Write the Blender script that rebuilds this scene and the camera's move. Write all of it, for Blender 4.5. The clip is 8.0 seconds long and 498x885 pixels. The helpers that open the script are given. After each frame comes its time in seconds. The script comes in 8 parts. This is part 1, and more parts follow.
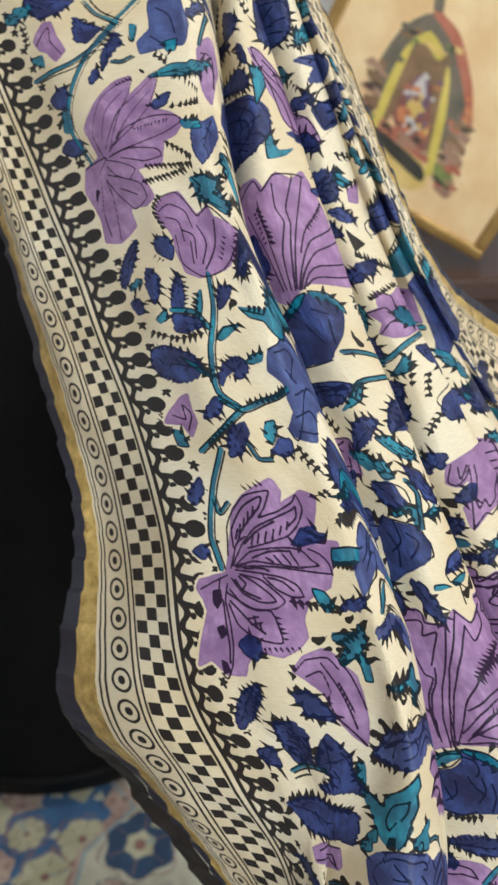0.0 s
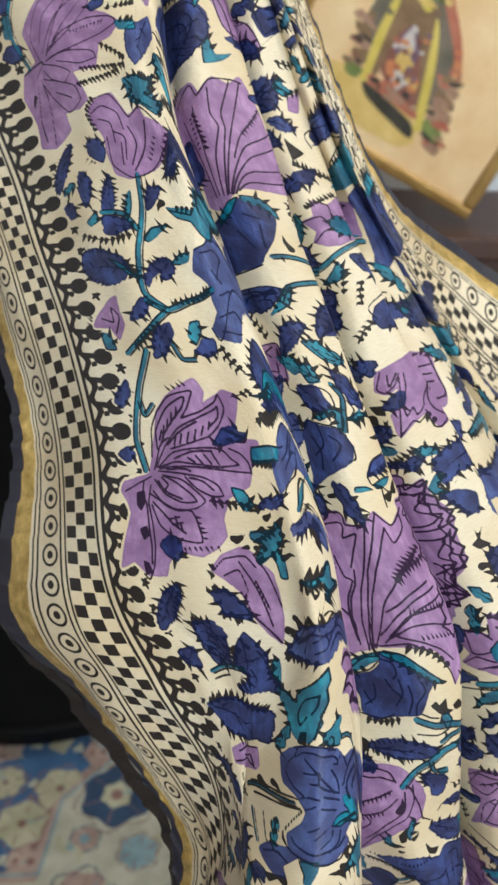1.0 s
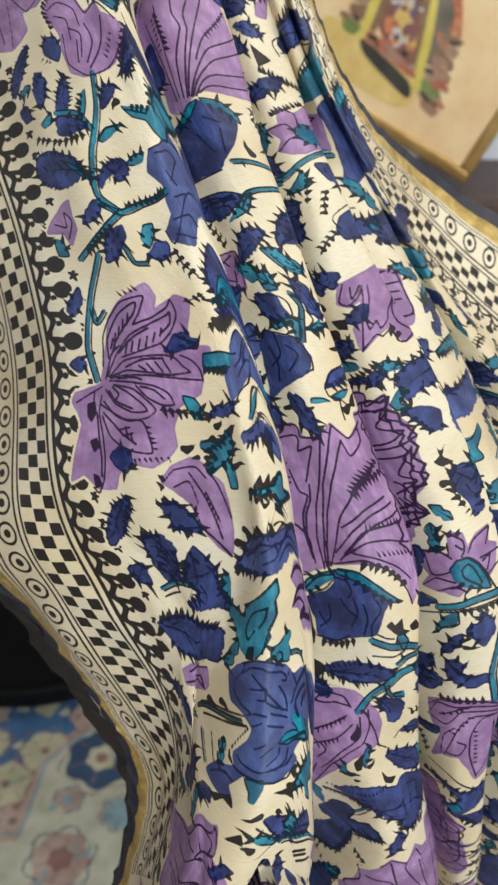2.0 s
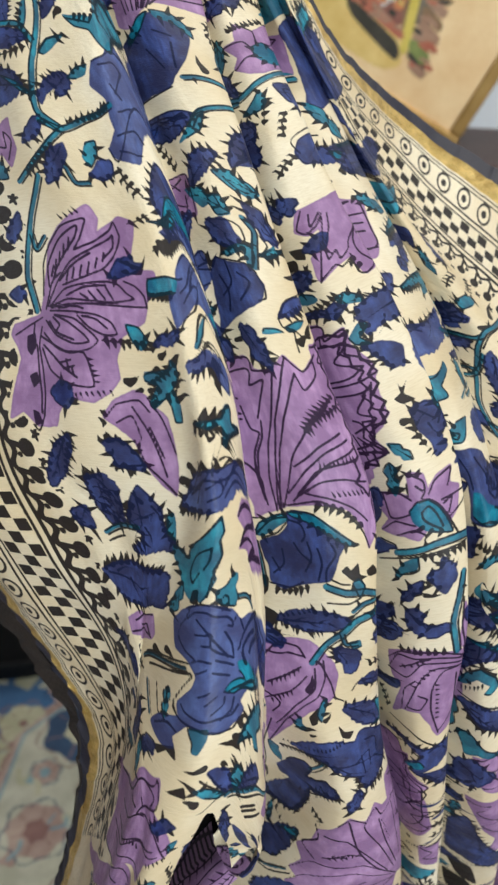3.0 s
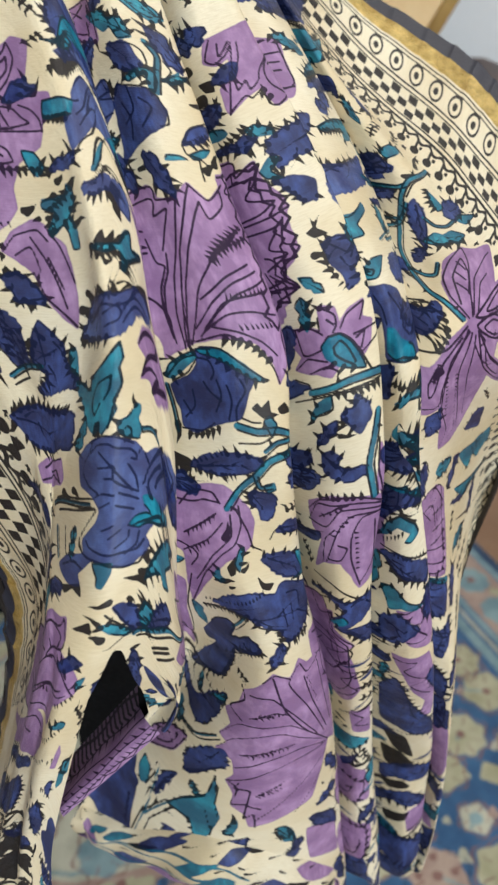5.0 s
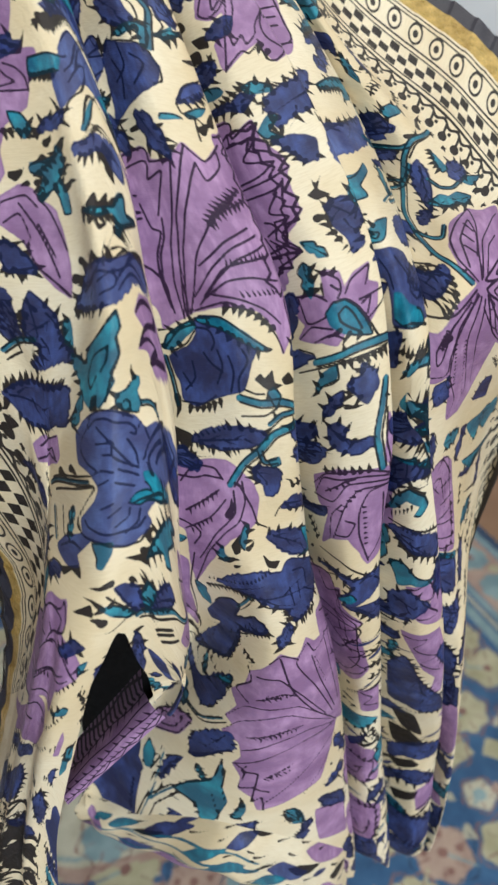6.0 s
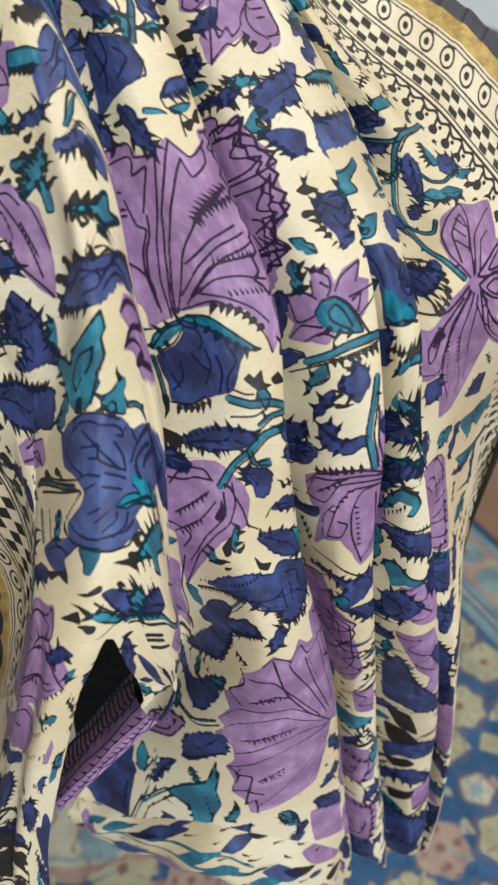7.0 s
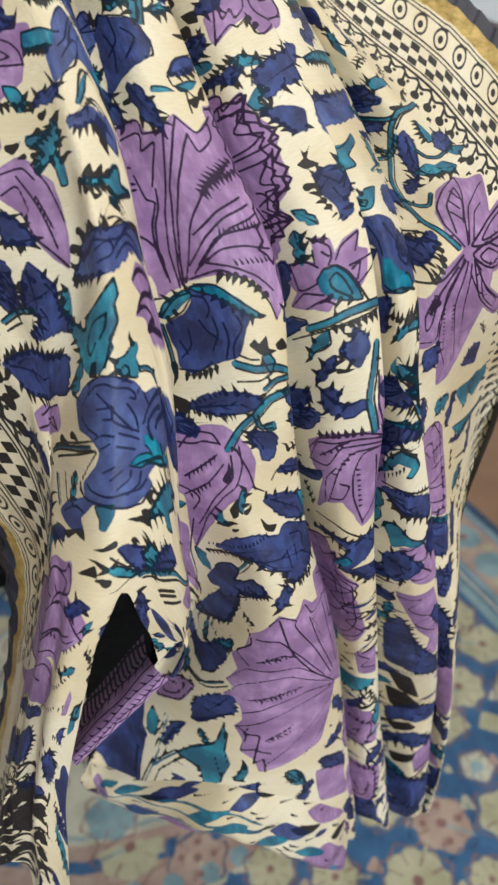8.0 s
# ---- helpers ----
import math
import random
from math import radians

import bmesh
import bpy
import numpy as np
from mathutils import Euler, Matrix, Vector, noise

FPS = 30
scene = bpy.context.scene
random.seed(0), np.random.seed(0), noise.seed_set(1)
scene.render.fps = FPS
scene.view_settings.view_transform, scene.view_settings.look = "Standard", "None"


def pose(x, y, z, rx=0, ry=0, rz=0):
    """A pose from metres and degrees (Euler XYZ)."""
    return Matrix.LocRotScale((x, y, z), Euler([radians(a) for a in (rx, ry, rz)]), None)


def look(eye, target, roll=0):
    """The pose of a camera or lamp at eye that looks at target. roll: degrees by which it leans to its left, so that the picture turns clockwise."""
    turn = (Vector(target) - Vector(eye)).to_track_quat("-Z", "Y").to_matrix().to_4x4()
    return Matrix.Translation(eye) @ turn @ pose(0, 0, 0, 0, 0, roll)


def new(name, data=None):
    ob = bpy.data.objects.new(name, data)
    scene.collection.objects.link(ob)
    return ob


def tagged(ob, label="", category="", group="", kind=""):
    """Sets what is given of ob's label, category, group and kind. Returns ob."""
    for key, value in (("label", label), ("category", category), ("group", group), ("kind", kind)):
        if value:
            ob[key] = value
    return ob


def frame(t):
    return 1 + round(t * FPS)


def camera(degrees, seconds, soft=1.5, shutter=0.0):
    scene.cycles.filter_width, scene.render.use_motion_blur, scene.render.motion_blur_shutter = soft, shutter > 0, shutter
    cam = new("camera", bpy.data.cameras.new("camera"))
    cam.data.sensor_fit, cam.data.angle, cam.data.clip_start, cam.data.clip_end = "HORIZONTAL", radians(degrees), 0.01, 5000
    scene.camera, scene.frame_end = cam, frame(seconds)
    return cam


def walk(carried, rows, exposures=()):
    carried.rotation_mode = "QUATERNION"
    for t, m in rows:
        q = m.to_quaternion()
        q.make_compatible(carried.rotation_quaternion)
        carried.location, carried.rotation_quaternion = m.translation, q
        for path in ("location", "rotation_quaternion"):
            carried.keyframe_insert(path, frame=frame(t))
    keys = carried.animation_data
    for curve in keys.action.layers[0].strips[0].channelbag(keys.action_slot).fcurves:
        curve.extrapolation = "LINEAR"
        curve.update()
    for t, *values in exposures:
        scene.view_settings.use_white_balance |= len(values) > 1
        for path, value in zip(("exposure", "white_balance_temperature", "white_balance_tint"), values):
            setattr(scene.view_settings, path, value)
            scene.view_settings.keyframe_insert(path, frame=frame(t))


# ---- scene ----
cam = camera(35.5, 8.0, soft=2.6)
PATH = [
    (0, (-0.00518, 0.01289, 1.21792), (0.01602, 0.90936, 0.77533), 0.885),
    (0.5, (0.02017, 0.00619, 1.19654), (0.03815, 0.89619, 0.74092), 1.170),
    (1, (0.04052, -0.00620, 1.17981), (0.05208, 0.87970, 0.71609), 1.537),
    (1.5, (0.05839, -0.01456, 1.15803), (0.06296, 0.86786, 0.68759), 1.985),
    (3, (0.09273, -0.00235, 1.10626), (0.10384, 0.86625, 0.61089), 2.728),
    (3.5, (0.11542, -0.01410, 1.09098), (0.13102, 0.84969, 0.58736), 2.926),
    (4, (0.12700, -0.02187, 1.07191), (0.14788, 0.83729, 0.56063), 2.999),
    (4.5, (0.13308, -0.02623, 1.05979), (0.15794, 0.82758, 0.53980), 2.925),
    (6, (0.12780, -0.01594, 1.03716), (0.16689, 0.81982, 0.48946), 1.828),
    (6.5, (0.12627, -0.00950, 1.04066), (0.16883, 0.82450, 0.49055), 1.705),
    (7, (0.13085, -0.00911, 1.03623), (0.17546, 0.82251, 0.48268), 1.509),
    (7.5, (0.13389, -0.01756, 1.03077), (0.17997, 0.81197, 0.47423), 1.212),
    (8, (0.12590, -0.03149, 1.03261), (0.17359, 0.79740, 0.47523), 1.019),
]
walk(cam, [(t, look(eye, target, roll)) for t, eye, target, roll in PATH])
cam.data.dof.use_dof, cam.data.dof.focus_distance, cam.data.dof.aperture_fstop = True, 0.40, 13.0

# ---- world and light ----
world = bpy.data.worlds.new("world")
scene.world = world
world.use_nodes = True
_n = world.node_tree.nodes
_sky = _n.new("ShaderNodeTexSky")
_sky.sky_type, _sky.sun_disc = "NISHITA", False
_sky.sun_elevation, _sky.sun_rotation = radians(40), radians(120)
world.node_tree.links.new(_sky.outputs[0], _n["Background"].inputs[0])
_n["Background"].inputs[1].default_value = 0.1
scene.view_settings.exposure = 0.0


def area_lamp(name, m, w, h, power, colour):
    data = bpy.data.lights.new(name, "AREA")
    data.shape, data.size, data.size_y, data.energy, data.color = "RECTANGLE", w, h, power, colour
    ob = new(name, data)
    ob.matrix_world = m
    return ob


# added daylight fills; both windows are out of view and made up
area_lamp("daylight_fill", look((0.85, -2.19, 1.50), (0.25, 0.4, 0.7)), 1.1, 1.0, 60, (0.88, 0.97, 1.0))
area_lamp("daylight_fill", look((-2.29, 0.2, 1.55), (0.3, 0.9, 0.95)), 1.1, 1.2, 5, (0.93, 0.96, 1.0))
# added fill from above, without a known fitting: carpet first, then picture and wall
area_lamp("ceiling_fill", look((0.8, -0.4, 2.66), (0.5, 0.3, 0.0)), 1.2, 0.12, 10, (1.0, 0.96, 0.89))
area_lamp("ceiling_fill", look((0.6, 0.75, 2.66), (0.6, 1.3, 0.4)), 1.2, 0.12, 14, (1.0, 0.97, 0.91))


# ---- materials ----
def material(name, rough=0.6, metal=0.0, base=(0.5, 0.5, 0.5)):
    m = bpy.data.materials.new(name)
    m.use_nodes = True
    b = m.node_tree.nodes["Principled BSDF"]
    b.inputs["Roughness"].default_value, b.inputs["Metallic"].default_value = rough, metal
    b.inputs["Base Color"].default_value = (*base, 1)
    return m, m.node_tree.nodes, m.node_tree.links, b


def noise_node(nodes, links, scale, detail=3.0, coords=None, rough=0.55):
    n = nodes.new("ShaderNodeTexNoise")
    n.inputs["Scale"].default_value, n.inputs["Detail"].default_value, n.inputs["Roughness"].default_value = scale, detail, rough
    if coords:
        links.new(coords, n.inputs["Vector"])
    return n.outputs["Fac"]


def mix(nodes, links, fac, a, b):
    n = nodes.new("ShaderNodeMix")
    n.data_type = "RGBA"
    for value, socket in ((fac, n.inputs[0]), (a, n.inputs[6]), (b, n.inputs[7])):
        if isinstance(value, (int, float)):
            socket.default_value = value
        elif isinstance(value, tuple):
            socket.default_value = (*value, 1)
        else:
            links.new(value, socket)
    return n.outputs[2]


def remap(nodes, links, value, a, b, c=0.0, d=1.0, smooth=False):
    n = nodes.new("ShaderNodeMapRange")
    n.interpolation_type = "SMOOTHSTEP" if smooth else "LINEAR"
    for i, x in enumerate((a, b, c, d)):
        n.inputs[1 + i].default_value = x
    links.new(value, n.inputs[0])
    return n.outputs[0]


def bump(nodes, links, height, bsdf, strength, distance):
    n = nodes.new("ShaderNodeBump")
    n.inputs["Strength"].default_value, n.inputs["Distance"].default_value = strength, distance
    links.new(height, n.inputs["Height"])
    links.new(n.outputs[0], bsdf.inputs["Normal"])


def mottled(name, dark, light, scale=8.0, fine=120.0, rough=0.6, metal=0.0, relief=0.3, depth=0.001):
    """A surface whose colour wanders between two tones, with fine relief."""
    m, nodes, links, b = material(name, rough, metal)
    co = nodes.new("ShaderNodeTexCoord").outputs["Object"]
    big, small = noise_node(nodes, links, scale, 4, co), noise_node(nodes, links, fine, 3, co)
    tone = mix(nodes, links, remap(nodes, links, big, 0.3, 0.7), dark, light)
    grain = mix(nodes, links, remap(nodes, links, small, 0.35, 0.65, 0.0, 0.35), tone, dark)
    links.new(grain, b.inputs["Base Color"])
    links.new(remap(nodes, links, small, 0.3, 0.7, rough - 0.08, min(1.0, rough + 0.1)), b.inputs["Roughness"])
    bump(nodes, links, small, b, relief, depth)
    return m


# Guide lines of the drape, from the top of the cloth down: the two hems, the crest, edge and tuck of every fold.
GUIDES = []
GUIDES.append(("hem_left", [(-0.2060, 0.6280, 1.2160), (-0.1690, 0.5720, 1.1100), (-0.1330, 0.5011, 1.0199), (-0.1078, 0.4470, 0.9419), (-0.1164, 0.3956, 0.8430), (-0.0703, 0.3881, 0.7819), (-0.0115, 0.3434, 0.7346), (0.0033, 0.3189, 0.7071), (-0.0009, 0.3097, 0.6571), (-0.0237, 0.2997, 0.5657)]))
GUIDES.append(("ring_left", [(-0.1811, 0.5864, 1.1960), (-0.1462, 0.5377, 1.1079), (-0.1035, 0.4668, 1.0271), (-0.0812, 0.4315, 0.9483), (-0.0673, 0.3554, 0.8809), (-0.0408, 0.3360, 0.8349), (0.0035, 0.3315, 0.7465), (0.0230, 0.3062, 0.7288), (0.0173, 0.2912, 0.6887), (-0.0035, 0.2720, 0.6040)]))
GUIDES.append(("inner_left", [(-0.1644, 0.5918, 1.2139), (-0.1241, 0.5413, 1.1356), (-0.0654, 0.4385, 1.0343), (-0.0422, 0.3930, 0.9771), (-0.0280, 0.3410, 0.9067), (-0.0007, 0.3189, 0.8573), (0.0288, 0.3106, 0.7937), (0.0351, 0.2969, 0.7474), (0.0274, 0.2741, 0.7109), (0.0110, 0.2458, 0.6430)]))
GUIDES.append(("panel_left", [(-0.1059, 0.5658, 1.2302), (-0.0545, 0.4858, 1.1465), (-0.0178, 0.4124, 1.0621), (0.0136, 0.3647, 0.9944), (0.0186, 0.3228, 0.9168), (0.0407, 0.3045, 0.8706), (0.0453, 0.2822, 0.7981), (0.0461, 0.2616, 0.7764), (0.0419, 0.2397, 0.7461), (0.0214, 0.2297, 0.6635)]))
GUIDES.append(("foot_one", [(-0.0431, 0.5417, 1.2345), (-0.0223, 0.4591, 1.1411), (0.0151, 0.3948, 1.0580), (0.0464, 0.3467, 0.9980), (0.0664, 0.2981, 0.9270), (0.0605, 0.2838, 0.8700), (0.0508, 0.2760, 0.8138), (0.0529, 0.2411, 0.7898), (0.0521, 0.2240, 0.7597), (0.0318, 0.2196, 0.6745)]))
GUIDES.append(("tube_left", [(-0.0298, 0.5408, 1.2314), (-0.0088, 0.4576, 1.1385), (0.0292, 0.3976, 1.0582), (0.0581, 0.3524, 0.9982), (0.0820, 0.2868, 0.9246), (0.0841, 0.2678, 0.8746), (0.0810, 0.2357, 0.8205), (0.0770, 0.2198, 0.7785), (0.0668, 0.2141, 0.7390), (0.0466, 0.2101, 0.6520)]))
GUIDES.append(("tube_right", [(-0.0223, 0.5463, 1.2313), (-0.0035, 0.4555, 1.1379), (0.0357, 0.4016, 1.0552), (0.0635, 0.3568, 0.9972), (0.0909, 0.2919, 0.9194), (0.0980, 0.2738, 0.8636), (0.0953, 0.2393, 0.8165), (0.0933, 0.2277, 0.7692), (0.0959, 0.2354, 0.7336), (0.0977, 0.2392, 0.7146)]))
GUIDES.append(("edge_one", [(-0.0160, 0.5587, 1.2310), (0.0014, 0.4699, 1.1346), (0.0416, 0.4049, 1.0520), (0.0835, 0.3353, 0.9600), (0.0964, 0.3052, 0.9103), (0.1066, 0.2833, 0.8551), (0.1100, 0.2578, 0.7942), (0.1122, 0.2479, 0.7440), (0.1093, 0.2454, 0.7175), (0.1053, 0.2435, 0.7025)]))
GUIDES.append(("tuck_one", [(-0.0201, 0.5656, 1.2299), (-0.0030, 0.4840, 1.1309), (0.0371, 0.4183, 1.0483), (0.0792, 0.3396, 0.9579), (0.0914, 0.3108, 0.9093), (0.1001, 0.2989, 0.8491), (0.1040, 0.2767, 0.7883), (0.1081, 0.3135, 0.6656), (0.0561, 0.3058, 0.5707), (0.0281, 0.2957, 0.5159)]))
GUIDES.append(("panel_two", [(-0.0001, 0.5408, 1.2279), (0.0220, 0.4754, 1.1322), (0.0620, 0.4119, 1.0522), (0.1070, 0.3361, 0.9590), (0.1310, 0.3079, 0.9105), (0.1380, 0.2889, 0.8507), (0.1442, 0.2794, 0.7842), (0.1573, 0.2686, 0.7165), (0.1558, 0.2661, 0.6152), (0.1444, 0.2640, 0.5343)]))
GUIDES.append(("edge_two", [(0.0170, 0.5457, 1.2220), (0.0520, 0.4914, 1.1282), (0.0849, 0.4192, 1.0496), (0.1310, 0.3460, 0.9528), (0.1569, 0.3085, 0.8993), (0.1646, 0.2934, 0.8414), (0.1754, 0.2944, 0.7636), (0.1958, 0.2877, 0.6906), (0.2150, 0.2964, 0.5696), (0.2277, 0.2851, 0.4626)]))
GUIDES.append(("tuck_two", [(0.0130, 0.5500, 1.2210), (0.0468, 0.5001, 1.1251), (0.0806, 0.4306, 1.0464), (0.1261, 0.3606, 0.9474), (0.1515, 0.3195, 0.8962), (0.1586, 0.3122, 0.8346), (0.1701, 0.3152, 0.7554), (0.1887, 0.3107, 0.6824), (0.2080, 0.3161, 0.5632), (0.2213, 0.2985, 0.4604)]))
GUIDES.append(("panel_three", [(0.0310, 0.5419, 1.2260), (0.0647, 0.4970, 1.1267), (0.1025, 0.4246, 1.0474), (0.1495, 0.3588, 0.9556), (0.1798, 0.3107, 0.9036), (0.1864, 0.2960, 0.8428), (0.1939, 0.2872, 0.7760), (0.2095, 0.2888, 0.6942), (0.2273, 0.2996, 0.5782), (0.2392, 0.2856, 0.4911)]))
GUIDES.append(("edge_three", [(0.0400, 0.5529, 1.2290), (0.0826, 0.5112, 1.1248), (0.1231, 0.4283, 1.0431), (0.1744, 0.3691, 0.9642), (0.2003, 0.3188, 0.9086), (0.2098, 0.2963, 0.8460), (0.2125, 0.2899, 0.7727), (0.2227, 0.2918, 0.6952), (0.2408, 0.3052, 0.5703), (0.2563, 0.2907, 0.4670)]))
GUIDES.append(("tuck_three", [(0.0360, 0.5580, 1.2270), (0.0787, 0.5198, 1.1215), (0.1197, 0.4429, 1.0385), (0.1672, 0.3694, 0.9628), (0.1929, 0.3214, 0.9088), (0.2035, 0.3130, 0.8407), (0.2053, 0.3070, 0.7682), (0.2123, 0.3040, 0.6972), (0.2377, 0.3305, 0.5544), (0.2510, 0.3083, 0.4586)]))
GUIDES.append(("panel_four", [(0.0450, 0.5490, 1.2320), (0.0918, 0.5015, 1.1162), (0.1395, 0.4672, 1.0428), (0.1919, 0.3870, 0.9529), (0.2107, 0.3164, 0.9042), (0.2192, 0.2990, 0.8441), (0.2276, 0.2890, 0.7818), (0.2406, 0.2815, 0.7086), (0.2691, 0.3174, 0.5579), (0.2722, 0.2981, 0.4693)]))
GUIDES.append(("edge_four", [(0.0500, 0.5539, 1.2260), (0.1006, 0.5043, 1.1125), (0.1520, 0.4772, 1.0320), (0.2118, 0.4221, 0.9409), (0.2232, 0.3239, 0.8953), (0.2276, 0.2955, 0.8456), (0.2419, 0.2905, 0.7741), (0.2581, 0.2910, 0.6932), (0.2827, 0.3185, 0.5625), (0.2835, 0.3027, 0.4684)]))
GUIDES.append(("tuck_four", [(0.0460, 0.5569, 1.2250), (0.0973, 0.5057, 1.1109), (0.1482, 0.4832, 1.0298), (0.2076, 0.4248, 0.9403), (0.2172, 0.3240, 0.8960), (0.2176, 0.2913, 0.8504), (0.2356, 0.2991, 0.7719), (0.2545, 0.3115, 0.6824), (0.2758, 0.3249, 0.5651), (0.2785, 0.3094, 0.4688)]))
GUIDES.append(("panel_five", [(0.0560, 0.5639, 1.2170), (0.1081, 0.4910, 1.1042), (0.1663, 0.4777, 1.0178), (0.2270, 0.4059, 0.9401), (0.2394, 0.3215, 0.8963), (0.2550, 0.3432, 0.8148), (0.2701, 0.3380, 0.7332), (0.2794, 0.3150, 0.6662), (0.2905, 0.3109, 0.5657), (0.2903, 0.3027, 0.4670)]))
GUIDES.append(("inner_right", [(0.0630, 0.5770, 1.2130), (0.1217, 0.4948, 1.0854), (0.1934, 0.5083, 0.9977), (0.2614, 0.4368, 0.9462), (0.2910, 0.3630, 0.8950), (0.3278, 0.4348, 0.7530), (0.3043, 0.3942, 0.7193), (0.2821, 0.3492, 0.6951), (0.2855, 0.3392, 0.6328), (0.2910, 0.3371, 0.5439)]))
GUIDES.append(("ring_right", [(0.0670, 0.5910, 1.2170), (0.1269, 0.5114, 1.0899), (0.2037, 0.5563, 1.0174), (0.2801, 0.4890, 0.9651), (0.3171, 0.3962, 0.9068), (0.3337, 0.4065, 0.7873), (0.3070, 0.3765, 0.7188), (0.2852, 0.3476, 0.6865), (0.2910, 0.3431, 0.6219), (0.2940, 0.3420, 0.5300)]))
GUIDES.append(("hem_right", [(0.0720, 0.6050, 1.2170), (0.1284, 0.5323, 1.1012), (0.2061, 0.5807, 1.0400), (0.2986, 0.5238, 0.9881), (0.3306, 0.4050, 0.9194), (0.3494, 0.4030, 0.7913), (0.3130, 0.3690, 0.7050), (0.2880, 0.3460, 0.6760), (0.2910, 0.3420, 0.6180), (0.2950, 0.3420, 0.5230)]))


# ---- the drape: cloth coordinates and shape ----
STEP = 0.0007


def hermite(knots, values, x):
    """Smooth curve through values (n, ...) at knots, read at x, with tangents that do not overshoot."""
    d = np.diff(knots)
    slope = np.diff(values, axis=0) / d.reshape(-1, *[1] * (values.ndim - 1))
    tangent = np.empty_like(values)
    tangent[0], tangent[-1] = slope[0], slope[-1]
    w = (d[1:] / (d[1:] + d[:-1])).reshape(-1, *[1] * (values.ndim - 1))
    tangent[1:-1] = w * slope[:-1] + (1 - w) * slope[1:]
    i = np.clip(np.searchsorted(knots, x, side="right") - 1, 0, len(knots) - 2)
    h = d[i].reshape(-1, *[1] * (values.ndim - 1))
    s = ((x - knots[i]) / d[i]).reshape(h.shape)
    a, b = values[i], values[i + 1]
    return (2 * s**3 - 3 * s**2 + 1) * a + (s**3 - 2 * s**2 + s) * h * tangent[i] + (3 * s**2 - 2 * s**3) * b + (s**3 - s**2) * h * tangent[i + 1]


def drape():
    """Grid of points (rows down the cloth, columns across), with the cloth's own coordinates u (from the left hem) and v (down), and the level of each row."""
    names = [n for n, _ in GUIDES]
    lines = []
    for n, p in GUIDES:
        p = np.array(p)
        if n.startswith("tuck"):
            p = p + np.array((0, 0.011, -0.0025))
        if n == "foot_one":
            p = p + np.outer((0.6, 0.8, 1, 1, 1, 1, 0.6, 0, 0, 0), (0, 0.006, -0.001))
        top = p[0] + (p[0] - p[1]) * 0.9
        low = p[-1] - p[-2]
        if n in ("hem_left", "ring_left", "inner_left", "panel_left", "foot_one", "tube_left"):
            wider = {"tube_left": 0.010, "foot_one": 0.005}.get(n, 0.0)
            ends = [p[-1] + low * 0.6 + (wider * 0.7, 0, 0), p[-1] + low * 1.2 + (wider * 1.5, 0, 0)]
        elif n in ("tube_right", "edge_one"):
            ends = [p[-1] + (-0.006, 0.016, -0.004), p[-1] + (-0.02, 0.034, -0.014)]
        elif n in ("inner_right", "ring_right", "hem_right"):
            ends = [p[-1] + (0, 0.01, -0.03), p[-1] + (0, 0.02, -0.04)]
        else:
            ends = [p[-1] + (0, 0.022, -0.022), p[-1] + (-0.004, 0.07, -0.012)]
        lines.append(np.vstack([top, p, *ends]))
    lines = np.array(lines)
    levels = np.arange(lines.shape[1], dtype=float)
    gaps = np.linalg.norm(np.diff(lines, axis=0), axis=2)[:, 2:9].mean(1)
    knots = np.concatenate([[0], np.cumsum(gaps)])
    along = np.linalg.norm(np.diff(lines, axis=1), axis=2)[:18].mean(0)
    reach = np.concatenate([[0], np.cumsum(along)])
    rows = np.arange(0, reach[-1], STEP)
    level = np.interp(rows, reach, levels)
    mids = hermite(levels, lines.transpose(1, 0, 2), level)
    cols = np.arange(0, knots[-1], STEP)
    grid = hermite(knots, mids.transpose(1, 0, 2), cols).transpose(1, 0, 2)
    steps = np.linalg.norm(np.diff(grid, axis=0), axis=2)
    v = np.concatenate([np.zeros((1, grid.shape[1])), np.cumsum(steps, 0)])
    at = np.searchsorted(level, 4.0)
    v = v - v[at]
    u = np.broadcast_to(cols, v.shape)
    return grid, u, v, level, dict(zip(names, knots))


